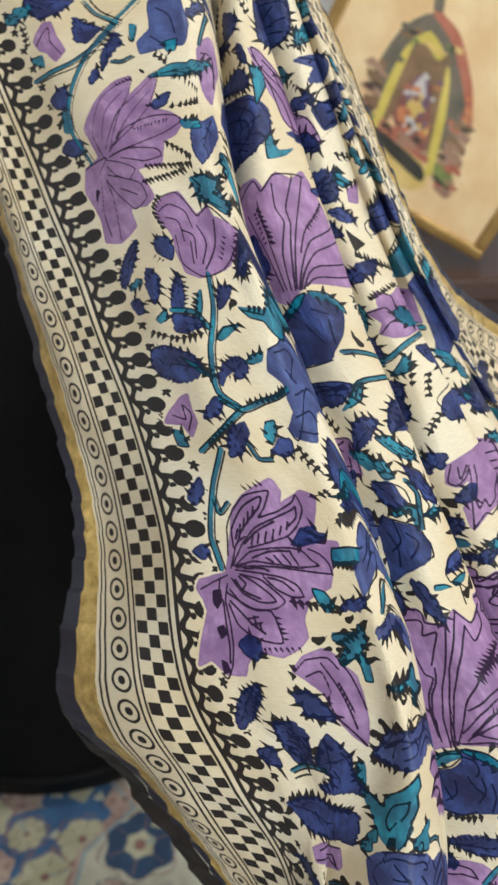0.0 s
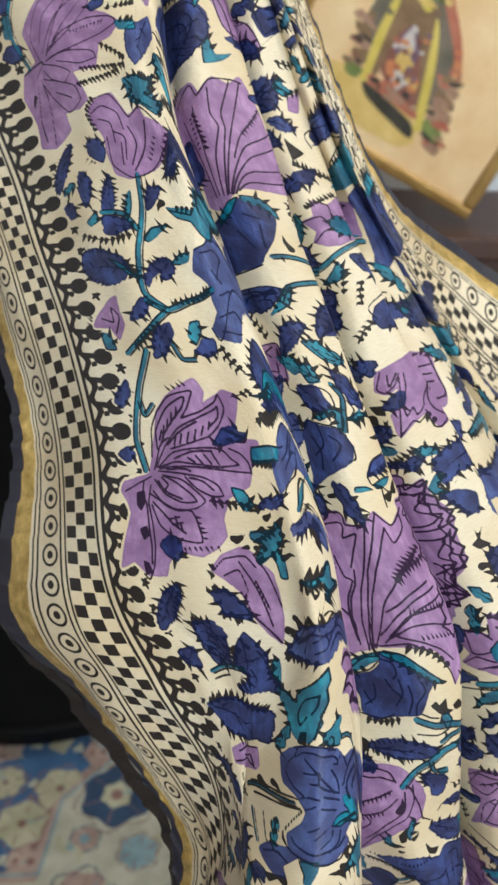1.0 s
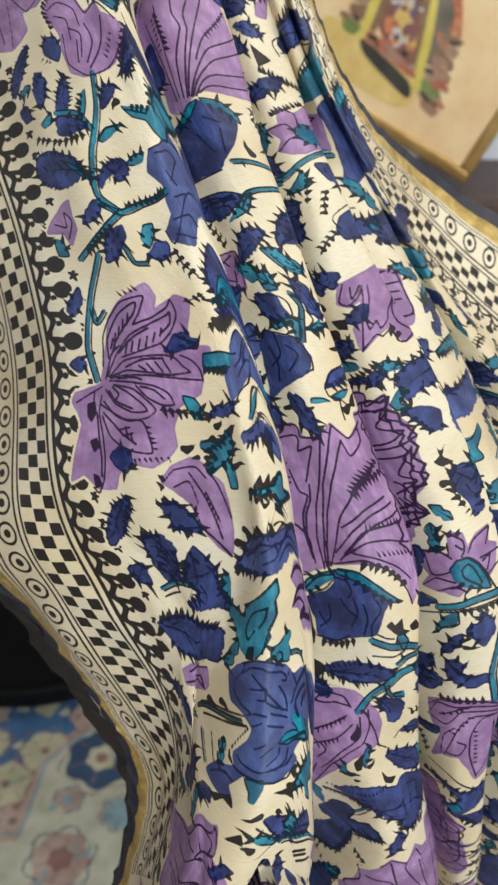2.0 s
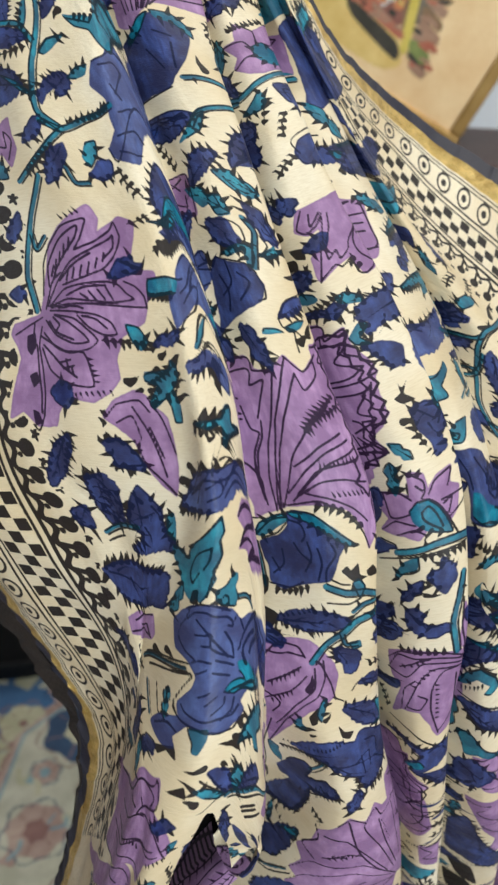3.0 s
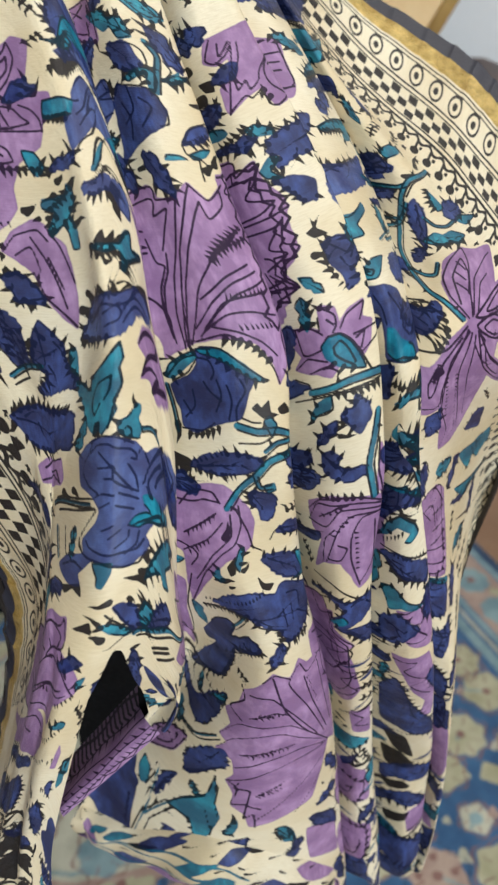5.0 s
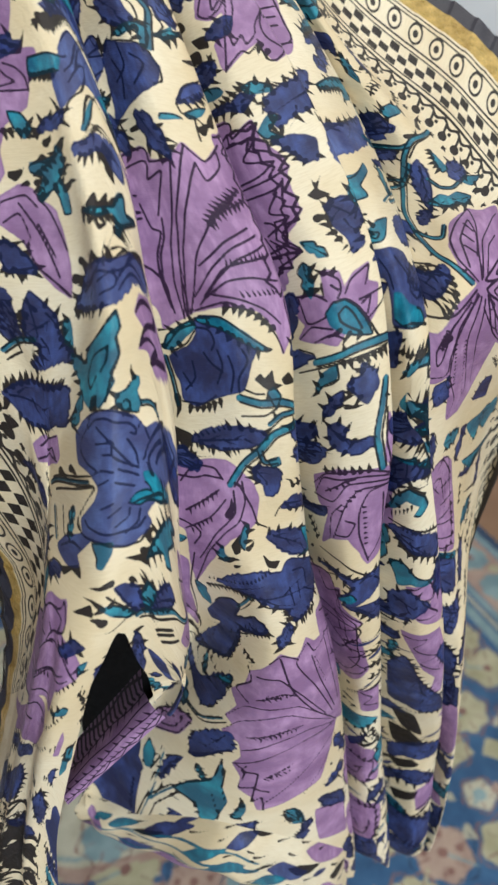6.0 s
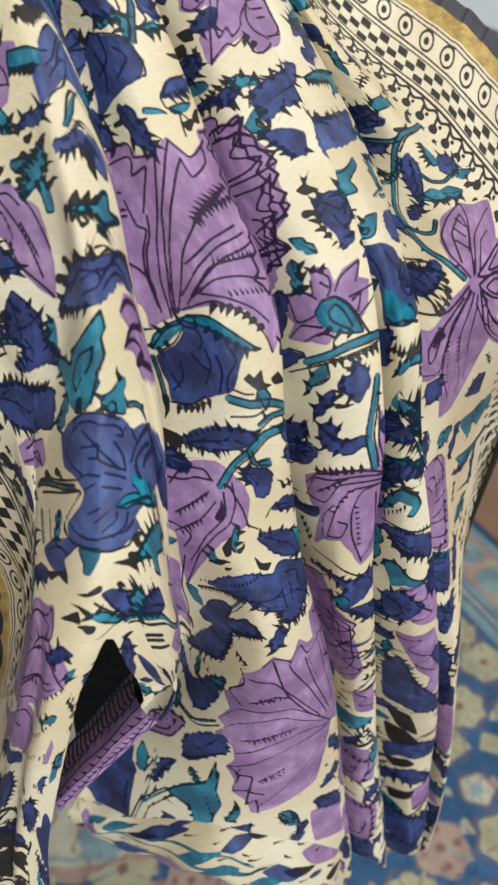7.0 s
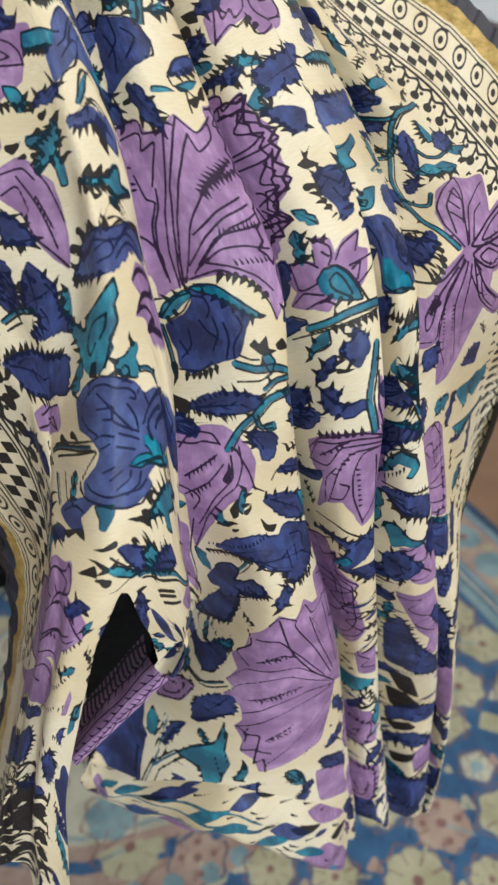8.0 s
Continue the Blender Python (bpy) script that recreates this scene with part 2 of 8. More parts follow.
# ---- printing on the cloth ----
class Print:
    """Block-printed dyes on the cloth, kept as the distance to the edge of each dye (negative inside), in metres of the cloth."""

    def __init__(self, u, v, pull=None):
        self.u, self.v = u, v
        self.dye = {k: np.full(u.shape, 0.02, np.float32) for k in ("ink", "violet", "blue", "navy", "teal")}
        # how far the cloth is drawn out across, place by place
        self.pull = pull if pull is not None else np.clip(np.linalg.norm(np.gradient(GRID, axis=1), axis=2) / STEP, 0.35, 4.0)

    def pull_at(self, p):
        j = min(max(int(p[0] / STEP), 0), self.u.shape[1] - 1)
        i = min(int(np.searchsorted(self.v[:, j], p[1])), self.u.shape[0] - 1)
        return self.pull[i, j]

    def window(self, lo, hi):
        c0, c1 = np.searchsorted(self.u[0], (lo[0], hi[0]))
        if c1 - c0 < 1:
            return None
        sub = self.v[:, c0:c1]
        rows = np.where((sub.max(1) > lo[1]) & (sub.min(1) < hi[1]))[0]
        if len(rows) < 1:
            return None
        return slice(rows[0], rows[-1] + 1), slice(c0, c1)

    def lay(self, dye, points, distance, margin):
        win = self.window(points.min(0) - margin, points.max(0) + margin)
        if win:
            a = self.dye[dye][win]
            np.minimum(a, distance(self.u[win], self.v[win], self.pull[win]), out=a)

    def stroke(self, dye, points, width, taper=False):
        """A line of the width, which runs out to a point where taper is set."""
        p = np.asarray(points, float)
        # no finer than the threads where the cloth is drawn out
        width = max(width, min(0.0019, 0.00065 * self.pull_at(p.mean(0))))

        def distance(u, v, pull):
            best = np.full(u.shape, 0.02)
            n = len(p) - 1
            for i in range(n):
                a, d = p[i], p[i + 1] - p[i]
                s = np.clip(((u - a[0]) * d[0] + (v - a[1]) * d[1]) / max(d @ d, 1e-12), 0, 1)
                half = width / 2 * (1 - 0.9 * (i + s) / n) if taper else width / 2
                best = np.minimum(best, np.hypot((u - a[0] - s * d[0]) * pull, v - a[1] - s * d[1]) - half)
            return best
        self.lay(dye, p, distance, 0.006)

    def fill(self, dye, points, grow=0.0):
        p = np.asarray(points, float)
        q = np.roll(p, -1, 0)

        def distance(u, v, pull):
            best, inside = np.full(u.shape, 1.0), np.zeros(u.shape, bool)
            for a, b in zip(p, q):
                d = b - a
                s = np.clip(((u - a[0]) * d[0] + (v - a[1]) * d[1]) / max(d @ d, 1e-12), 0, 1)
                best = np.minimum(best, np.hypot((u - a[0] - s * d[0]) * pull, v - a[1] - s * d[1]))
                if a[1] != b[1]:
                    cross = (a[1] > v) != (b[1] > v)
                    inside ^= cross & (u < a[0] + (v - a[1]) / (b[1] - a[1]) * d[0])
            return np.where(inside, -best, best) - grow
        self.lay(dye, p, distance, 0.004 + grow)

    def band(self, dye, lo, hi):
        """A straight stripe along the hem between two distances across."""
        mid, half = (lo + hi) / 2, (hi - lo) / 2
        win = self.window((lo - 0.004, -9), (hi + 0.004, 9))
        a = self.dye[dye][win]
        np.minimum(a, np.abs(self.u[win] - mid) - half, out=a)


def border(pr, across, round_=1.0):
    """The printed border: rings between lines, a band of checks, a double line and a row of buds. across(s) gives the place across
    the cloth for s = 0 at the hem, 1 at the rings, 2 at the inner line, and goes on inwards."""
    def stripe(a, b):
        x, y = sorted((across(a), across(b)))
        pr.band("ink", x, y)
    for a, b in ((0.665, 0.695), (0.745, 0.78), (1.20, 1.235), (1.285, 1.315), (1.845, 1.885), (1.95, 2.01)):
        stripe(a, b)
    unit = abs(across(1.5) - across(1.0)) * 2
    v = pr.v
    # rings
    pitch = 0.0182
    x0 = across(1.0)
    win = pr.window((x0 - 0.014, -9), (x0 + 0.014, 9))
    uu, vv = pr.u[win], v[win]
    k = np.round(vv / pitch)
    wob = 0.0004 * np.sin(k * 12.9)
    r = np.hypot((uu - x0 - wob), (vv - k * pitch))
    a = pr.dye["ink"][win]
    np.minimum(a, np.abs(r - 0.0064 * round_) - 0.0009 * round_, out=a)
    np.minimum(a, r - 0.0026 * round_, out=a)
    # checks in three columns
    lo, hi = sorted((across(1.33), across(1.83)))
    win = pr.window((lo - 0.002, -9), (hi + 0.002, 9))
    uu, vv = pr.u[win], v[win]
    w = (hi - lo) / 3
    h = 0.0078
    cx, cy = (uu - lo) / w, vv / h
    odd = (np.floor(cx) + np.floor(cy)) % 2
    edge = np.minimum(np.minimum(cx % 1, 1 - cx % 1) * w, np.minimum(cy % 1, 1 - cy % 1) * h)
    d = np.where(odd > 0.5, -edge, edge) + 0.0002
    box = np.maximum(lo - uu, uu - hi)
    a = pr.dye["ink"][win]
    np.minimum(a, np.maximum(d, box).astype(np.float32), out=a)


def bud_row(pr, across, size, heavy=1.0):
    """Buds on wavy stalks along the inner side of the border, left out where a flower stands."""
    v = pr.v
    sign = 1 if across(2.1) > across(2.0) else -1
    base = across(2.0)
    win = pr.window((base - 0.030, -9), (base + 0.030, 9))
    uu, vv = (pr.u[win] - base) * sign / size, v[win] / size
    pitch = 0.0125
    k = np.round(vv / pitch)
    y = vv - k * pitch + 0.0005 * np.sin(k * 7.1)
    a = pr.dye["ink"][win]
    clear = np.minimum.reduce([pr.dye[k][win] for k in ("violet", "blue", "navy", "teal")]) > 0.0012
    wave = 0.0035 + 0.0018 * np.sin(2 * np.pi * vv / pitch)
    line = np.abs(uu - wave) - 0.0009 * heavy
    stalk = np.maximum(np.abs(y - 0.002 * (uu - 0.007) / 0.01) - 0.0007 * heavy, np.maximum(0.0035 - uu, uu - 0.013))
    bud = np.hypot((uu - 0.0140) * 0.85, y - 0.0015) - 0.0029 * heavy ** 0.5
    dot = np.hypot(uu - 0.0085, y - 0.0048) - 0.0016
    star = np.hypot((uu - 0.0215), (y + 0.0045) * 0.8) - 0.0021 * (1 + 0.35 * np.cos(5 * np.arctan2(y + 0.0045, uu - 0.0215)))
    for part_of in (line, stalk, bud, dot, star):
        np.minimum(a, np.where((uu > 0) & (uu < 0.0245) & clear, part_of * size, 0.02).astype(np.float32), out=a)


GRID, CU, CV, LEVEL, ACROSS = drape()
GRID_ORIGINAL = GRID.copy()
PR = Print(CU, CV)
_hl, _rl, _il = ACROSS["hem_left"], ACROSS["ring_left"], ACROSS["inner_left"]
_hr, _rr, _ir = ACROSS["hem_right"], ACROSS["ring_right"], ACROSS["inner_right"]
left_place = lambda s: _hl + (_rl - _hl) * s if s < 1 else _rl + (_il - _rl) * (s - 1)
right_place = lambda s: _hr + (_rr - _hr) * s if s < 1 else _rr + (_ir - _rr) * (s - 1)
border(PR, left_place)
border(PR, right_place, 0.80)
# low down the border turns out of sight
PR.dye["ink"][(LEVEL[:, None] > 9.3) & (CU < _il + 0.004)] = 0.02

# ---- the printed flowers, in millimetres of the cloth (across, down) ----
RNG = np.random.RandomState(5)


def rounded(points, closed=True, n=5, tension=0.36):
    """A smooth line through the points."""
    p = np.asarray(points, float) * 0.001
    if closed:
        p = np.vstack([p[-1], p, p[0], p[1]])
    else:
        p = np.vstack([2 * p[0] - p[1], p, 2 * p[-1] - p[-2]])
    s = np.linspace(0, 1, n, endpoint=False)[:, None]
    out = []
    for a, b, c, d in zip(p, p[1:], p[2:], p[3:]):
        m0, m1 = (c - a) * tension, (d - b) * tension
        out.append((2 * s**3 - 3 * s**2 + 1) * b + (s**3 - 2 * s**2 + s) * m0 + (3 * s**2 - 2 * s**3) * c + (s**3 - s**2) * m1)
    out = np.vstack(out)
    return out if closed else np.vstack([out, p[-2]])


def thorns(outline, chance, length=0.0042):
    """Runs of curved black thorns that stand off the outline, leaning one way."""
    centre = outline.mean(0)
    step = np.linalg.norm((np.roll(outline, -1, 0) - outline), axis=1)
    run = np.concatenate([[0], np.cumsum(step)])
    closed = np.vstack([outline, outline[0]])
    count = 1 + (run[-1] > 0.035) + (run[-1] > 0.09)
    for _ in range(count):
        if RNG.rand() > chance + 0.6:
            continue
        at, end, lean = RNG.rand() * run[-1], run[-1] * RNG.uniform(0.26, 0.5) / count ** 0.6, RNG.choice((-0.45, 0.45))
        end = at + max(end, 0.011)
        size = length * RNG.uniform(0.8, 1.2)
        while at < end:
            s = at % run[-1]
            i = min(np.searchsorted(run, s, side="right") - 1, len(outline) - 1)
            f = (s - run[i]) / max(step[i], 1e-9)
            p, d = closed[i] + (closed[i + 1] - closed[i]) * f, closed[i + 1] - closed[i]
            d = d / max(np.linalg.norm(d), 1e-9)
            out = np.array([d[1], -d[0]])
            if out @ (p - centre) < 0:
                out = -out
            pull = np.array([1 / PR.pull_at(p), 1.0])
            reach = size * RNG.uniform(0.7, 1.25)
            tip = p + (out + d * lean * RNG.uniform(0.7, 1.2)) * reach * pull
            PR.stroke("ink", [p - out * 0.0003 * pull, p + (tip - p) * 0.5, tip], 0.0029, True)
            at += RNG.uniform(0.0046, 0.0068)


def serrated(outline, amp=0.0012, pitch=0.0046):
    """The outline with saw teeth along a part of its length."""
    closed = np.vstack([outline, outline[0]])
    run = np.concatenate([[0], np.cumsum(np.linalg.norm(np.diff(closed, axis=0), axis=1))])
    s = np.arange(0, run[-1], 0.0007)
    p = np.stack([np.interp(s, run, closed[:, k]) for k in (0, 1)], 1)
    d = np.roll(p, -1, 0) - np.roll(p, 1, 0)
    d /= np.maximum(np.linalg.norm(d, axis=1, keepdims=True), 1e-9)
    out = np.stack([d[:, 1], -d[:, 0]], 1)
    out *= np.sign(((p - p.mean(0)) * out).sum(1).mean())
    lo = RNG.rand()
    where = ((s / run[-1] - lo) % 1.0) < 0.65
    saw = (s / pitch + 0.3 * np.sin(s * 400)) % 1.0
    return p + out * (np.where(where, saw - 0.35, 0.0) * amp * min(1.0, run[-1] / 0.06))[:, None]


def veins(points, spread=0.5, echo=0.58):
    """An inner line that echoes the outline, a midrib and side veins that run out to a point."""
    p = np.asarray(points, float) * 0.001
    pull = np.array([PR.pull_at(p.mean(0)), 1.0])
    d = (p[:, None] - p[None]) * pull
    i, j = np.unravel_index(np.argmax((d**2).sum(-1)), d.shape[:2])
    a, b, c = p[i], p[j], p.mean(0)
    long_ = np.linalg.norm((b - a) * pull)
    axis = (b - a) * pull / max(long_, 1e-9)
    side = np.array([-axis[1], axis[0]])
    width = np.abs(((p - c) * pull) @ side).max()
    thick = 0.0008 if long_ < 0.03 else 0.0011
    if width > 0.006 and echo:
        around = rounded(points)
        around = c + (around - c) * echo
        k = RNG.randint(len(around))
        PR.stroke("ink", np.roll(around, k, 0)[: int(len(around) * RNG.uniform(0.45, 0.7))], thick)
    PR.stroke("ink", [a + (b - a) * 0.1, c * 0.6 + (a + b) * 0.2, b - (b - a) * 0.15], thick * 1.3, True)
    if width < 0.004:
        return
    for n_, f in enumerate(np.arange(0.22, 0.75, max(0.12, 0.006 / max(long_, 0.01)))):
        s = 1 if n_ % 2 else -1
        q = a + (b - a) * f + (c - (a + b) / 2) * 0.8
        PR.stroke("ink", [q, q + (side * s * width * spread * 0.55 + axis * long_ * 0.07) / pull, q + (side * s * width * spread + axis * long_ * 0.2) / pull], thick * 1.3, True)


def blue_leaf(*points):
    line_ = rounded(points, tension=0.27)
    edge = serrated(line_, 0.0016, 0.0062)
    PR.fill("navy", edge + RNG.uniform(-0.0007, 0.0007, 2), 0.0004)
    k, n = RNG.randint(len(edge)), len(edge)
    PR.stroke("ink", np.roll(edge, k, 0)[: int(n * RNG.uniform(0.65, 1.0)) : 3], 0.0010)
    veins(points)
    around = np.linalg.norm(np.roll(line_, -1, 0) - line_, axis=1).sum()
    if around < 0.09:
        thorns(line_, 0.5, 0.0058)
        return
    # a large flower: two more lines inside and petals that run to its middle
    c = line_.mean(0)
    for i in range(0, len(line_), max(3, len(line_) // 7)):
        PR.stroke("ink", [c + (line_[i] - c) * 0.85, c + (line_[i] - c) * 0.55 + (0.0006, 0), c + (line_[i] - c) * 0.2 + (0.0005, 0.001)], 0.0014, True)
    thorns(line_, -0.1, 0.0052)


def teal_leaf(*points):
    line_ = rounded(points, tension=0.3)
    PR.fill("teal", line_ + RNG.uniform(-0.0006, 0.0006, 2), 0.0003)
    k, n = RNG.randint(len(line_)), len(line_)
    PR.stroke("ink", np.roll(line_, k, 0)[: int(n * RNG.uniform(0.6, 0.95))], 0.0010)
    veins(points, 0.45)
    thorns(line_, 0.3, 0.0048)


def violet_wash(*points):
    line_ = rounded(points, tension=0.42)
    run = np.concatenate([[0], np.cumsum(np.linalg.norm(np.diff(np.vstack([line_, line_[0]]), axis=0), axis=1))])
    s = np.arange(0, run[-1], 0.0052)
    closed = np.vstack([line_, line_[0]])
    p = np.stack([np.interp(s, run, closed[:, k]) for k in (0, 1)], 1)
    d = np.roll(p, -1, 0) - np.roll(p, 1, 0)
    d /= np.maximum(np.linalg.norm(d, axis=1, keepdims=True), 1e-9)
    out = np.stack([d[:, 1], -d[:, 0]], 1)
    out *= np.sign(((p - p.mean(0)) * out).sum(1).mean())
    zig = p + out * np.where(np.arange(len(p)) % 2, 0.0016, -0.0022)[:, None]
    PR.fill("violet", p + RNG.uniform(-0.0008, 0.0008, 2), 0.0012)
    k = RNG.randint(len(zig))
    PR.stroke("ink", np.roll(zig, k, 0)[: int(len(zig) * 0.85)], 0.0016)
    c = p.mean(0)
    PR.stroke("ink", c + (np.roll(zig, k + 3, 0)[: int(len(zig) * 0.55)] - c) * 0.85, 0.0012)


def violet_flower(*points):
    line_ = rounded(points, tension=0.22)
    PR.fill("violet", line_ + RNG.uniform(-0.0008, 0.0008, 2), 0.0008)
    PR.stroke("ink", np.vstack([line_, line_[0]]), 0.0010)
    veins(points, 0.6)
    thorns(line_, 0.15, 0.0046)


def petal(*points):
    """A lotus petal: its outline, a second line inside and combed hatching."""
    line_ = rounded(points)
    PR.fill("violet", line_, 0.0024)
    PR.stroke("ink", np.vstack([line_, line_[0]]), 0.0014)
    c = line_.mean(0)
    pull = np.array([PR.pull_at(c), 1.0])
    far = line_[np.argmax((((line_ - line_[0]) * pull) ** 2).sum(1))]
    base = line_[0]
    axis = (far - base) * pull
    long_ = max(np.linalg.norm(axis), 1e-9)
    axis = axis / long_
    side = np.array([-axis[1], axis[0]])
    width = np.abs(((line_ - c) * pull) @ side).max()
    if width > 0.0042:
        inner = base + (c + (line_ - c) * 0.6 - base) * 1.03
        PR.stroke("ink", np.vstack([inner, inner[0]]), 0.0012)
    if width > 0.006:
        for f in np.arange(0.38, 0.78, 0.0046 / max(long_, 0.01)):
            q = base + (far - base) * f + (c - (base + far) / 2) * 0.9
            PR.stroke("ink", [q + side * width * 0.34 / pull, q + (axis * 0.0014 + side * width * 0.02) / pull], 0.0012, True)


def stem(width, *points):
    line_ = rounded(points, False)
    PR.stroke("teal", line_, width * 0.001)
    off = np.array([0.0004, 0.0003])
    side = np.gradient(line_, axis=0)
    side = np.stack([-side[:, 1], side[:, 0]], 1) / np.maximum(np.linalg.norm(side, axis=1), 1e-9)[:, None]
    for s in (-1, 1):
        PR.stroke("ink", line_ + side * s * width * 0.00052 + off, 0.0011)
    for i in range(3, len(line_) - 1, 4):
        if RNG.rand() < 0.22:
            s = RNG.choice((-1, 1))
            p = line_[i] + side[i] * s * width * 0.0005
            PR.stroke("ink", [p, p + side[i] * s * 0.0035 + (line_[i] - line_[i - 1]) * 0.4], 0.0019, True)


def line(*points):
    run = rounded(points, False, 5, 0.5)
    PR.stroke("ink", run[min(2, len(run) - 2):], 0.0013)


def ink_blot(*points):
    PR.fill("ink", rounded(points))


def comb(length, *points):
    """A row of curved black thorns on one side of a line (to the right of its run where length is negative), in millimetres."""
    run_ = rounded(points, False, 6)
    at_mean = run_.mean(0)
    pull = np.array([PR.pull_at(at_mean), 1.0])
    flat = run_ * pull
    s = np.concatenate([[0], np.cumsum(np.linalg.norm(np.diff(flat, axis=0), axis=1))])
    size = abs(length) * 0.001
    fine = size < 0.0033
    count = max(2, int(round(s[-1] / (0.0030 if fine else max(0.0034, 0.95 * size)))))
    lean = RNG.choice((-0.5, 0.5))
    for k in range(count):
        x = s[-1] * (k + 0.5 + RNG.uniform(-0.12, 0.12)) / count
        p, q, o = (np.array([np.interp(x + e, s, flat[:, 0]), np.interp(x + e, s, flat[:, 1])]) for e in (0, 0.001, -0.001))
        d = (q - o) / max(np.linalg.norm(q - o), 1e-9)
        out = np.array([-d[1], d[0]]) * (1 if length > 0 else -1)
        reach = size * RNG.uniform(0.75, 1.2)
        tip = p + out * reach + d * lean * reach * RNG.uniform(0.6, 1.2)
        PR.stroke("ink", [(p - out * 0.0004) / pull, (p + (tip - p) * 0.5 + d * lean * reach * 0.12) / pull, tip / pull], 0.0015 if fine else min(0.0031, 0.0010 + 0.5 * size), True)
    if not fine:
        PR.stroke("ink", run_, 0.0008)


def leaf(dye, points, spiny=0.5):
    """A toothed leaf with its dark outline, part of it off the register, its veins and runs of thorns."""
    line_ = rounded(points, tension=0.2)
    edge = serrated(line_, 0.0014, 0.0052)
    PR.fill(dye, edge + RNG.uniform(-0.0004, 0.0004, 2), 0.0005)
    k, n = RNG.randint(len(edge)), len(edge)
    PR.stroke("ink", np.roll(edge, k, 0)[: int(n * RNG.uniform(0.4, 0.75)) : 2], 0.0008)
    around = np.linalg.norm(np.roll(line_, -1, 0) - line_, axis=1).sum()
    if around > 0.05:
        veins(points, 0.45, 0.0)
    thorns(line_, spiny, 0.0046)


def navy(*points):
    leaf("navy", points)


def blue(*points):
    leaf("blue", points, 0.0)


def navy_wash(*points):
    PR.fill("navy", rounded(points, tension=0.22), 0.0003)


def blue_wash(*points):
    PR.fill("blue", rounded(points, tension=0.22), 0.0003)


def teal(*points):
    line_ = rounded(points, tension=0.22)
    PR.fill("teal", line_ + RNG.uniform(-0.0003, 0.0003, 2), 0.0003)
    k, n = RNG.randint(len(line_)), len(line_)
    PR.stroke("ink", np.roll(line_, k, 0)[: int(n * RNG.uniform(0.5, 0.85))], 0.0010)
    thorns(line_, 0.1, 0.0040)


def violet(*points):
    PR.fill("violet", rounded(points, tension=0.14), 0.0007)


def blot(*points):
    """A black mark; one of three corners is a thorn with bowed sides."""
    p = np.asarray(points, float)
    if len(p) > 3:
        PR.fill("ink", rounded(points, tension=0.16, n=4))
        return
    pull = np.array([PR.pull_at(p.mean(0) * 0.001), 1.0])
    sides = [np.linalg.norm((p[(k + 1) % 3] - p[k]) * pull) for k in range(3)]
    k = int(np.argmin(sides))
    tip, root = p[(k + 2) % 3] * 0.001, (p[k] + p[(k + 1) % 3]) * 0.0005
    bow = np.array([-(tip - root)[1] * pull[0], (tip - root)[0] * pull[0] ** 2]) / pull[0] ** 2 * RNG.choice((-0.12, 0.12))
    PR.stroke("ink", [root, (root + tip) / 2 + bow, tip], min(0.0045, 0.00085 * sides[k]), True)


def ink(*points):
    PR.stroke("ink", rounded(points, False, 5, 0.3), 0.0011)


def fine_ink(*points):
    PR.stroke("ink", rounded(points, False, 5, 0.42), 0.0012)


blue_leaf((230, -257), (250, -317), (322, -318), (337, -311), (335, -298), (319, -284), (305, -279), (238, -265))
blue_leaf((357, -389), (428, -377), (426, -363), (410, -355), (348, -360), (348, -372))
violet_flower((334, -352), (342, -352), (362, -335), (415, -308), (424, -291), (410, -290), (350, -305), (344, -327))
blue_leaf((348, -301), (412, -299), (419, -287), (363, -294))
blue_leaf((429, -314), (493, -326), (590, -361), (518, -321), (446, -305), (430, -300), (429, -307))
blue_leaf((444, -239), (507, -254), (637, -299), (651, -290), (578, -260), (502, -236), (443, -232))
blue_leaf((355, -266), (417, -275), (423, -269), (426, -261), (417, -255), (358, -261))
blue_leaf((247, -125), (312, -135), (331, -134), (323, -128), (307, -119), (247, -119))
blue_leaf((342, -107), (353, -124), (410, -129), (410, -122), (408, -108), (347, -108))
violet_flower((303, -99), (309, -98), (307, -80), (302, -76), (247, -87))
blue_leaf((492, -121), (575, -142), (625, -140), (514, -105), (494, -108))
blue_leaf((142, 107), (149, 106), (153, 116), (152, 129), (139, 134), (137, 123))
blue_leaf((117, 128), (129, 125), (127, 138), (118, 136))
stem(2.4, (496, -123), (572, -144))
teal_leaf((501, -65), (511, -77), (569, -97), (515, -73))
blue_leaf((516, -11), (565, -30), (572, -28), (575, -23), (565, -16), (521, -4))
stem(2.4, (513, -2), (560, -6), (578, -9))
stem(2.4, (574, 3), (558, 24), (511, 38))
blue_leaf((506, 88), (515, 100), (560, 90), (571, 79), (574, 85), (568, 97), (558, 105), (511, 100))
petal((597, 86), (616, 75), (635, 72), (628, 85), (616, 86))
petal((597, 90), (610, 86), (622, 95), (612, 100), (601, 95))
petal((597, 93), (603, 108), (616, 126), (613, 135), (599, 115))
line((295, 49), (250, 37))
violet_wash((363, -14), (408, -17), (410, -10), (421, -13), (421, -5), (427, 6), (426, 13), (424, 23), (424, 32), (419, 39), (412, 44), (415, 54), (410, 55), (403, 62), (355, 65), (351, 57), (360, 37), (358, 20), (360, 3))
line((403, 35), (410, 38), (408, 50), (362, 55))
blue_leaf((250, 131), (300, 143), (305, 150), (297, 150))
blue_leaf((56, 413), (89, 378), (142, 379), (99, 397), (58, 424))
violet_flower((291, 377), (299, 359), (305, 352), (303, 371), (295, 386))
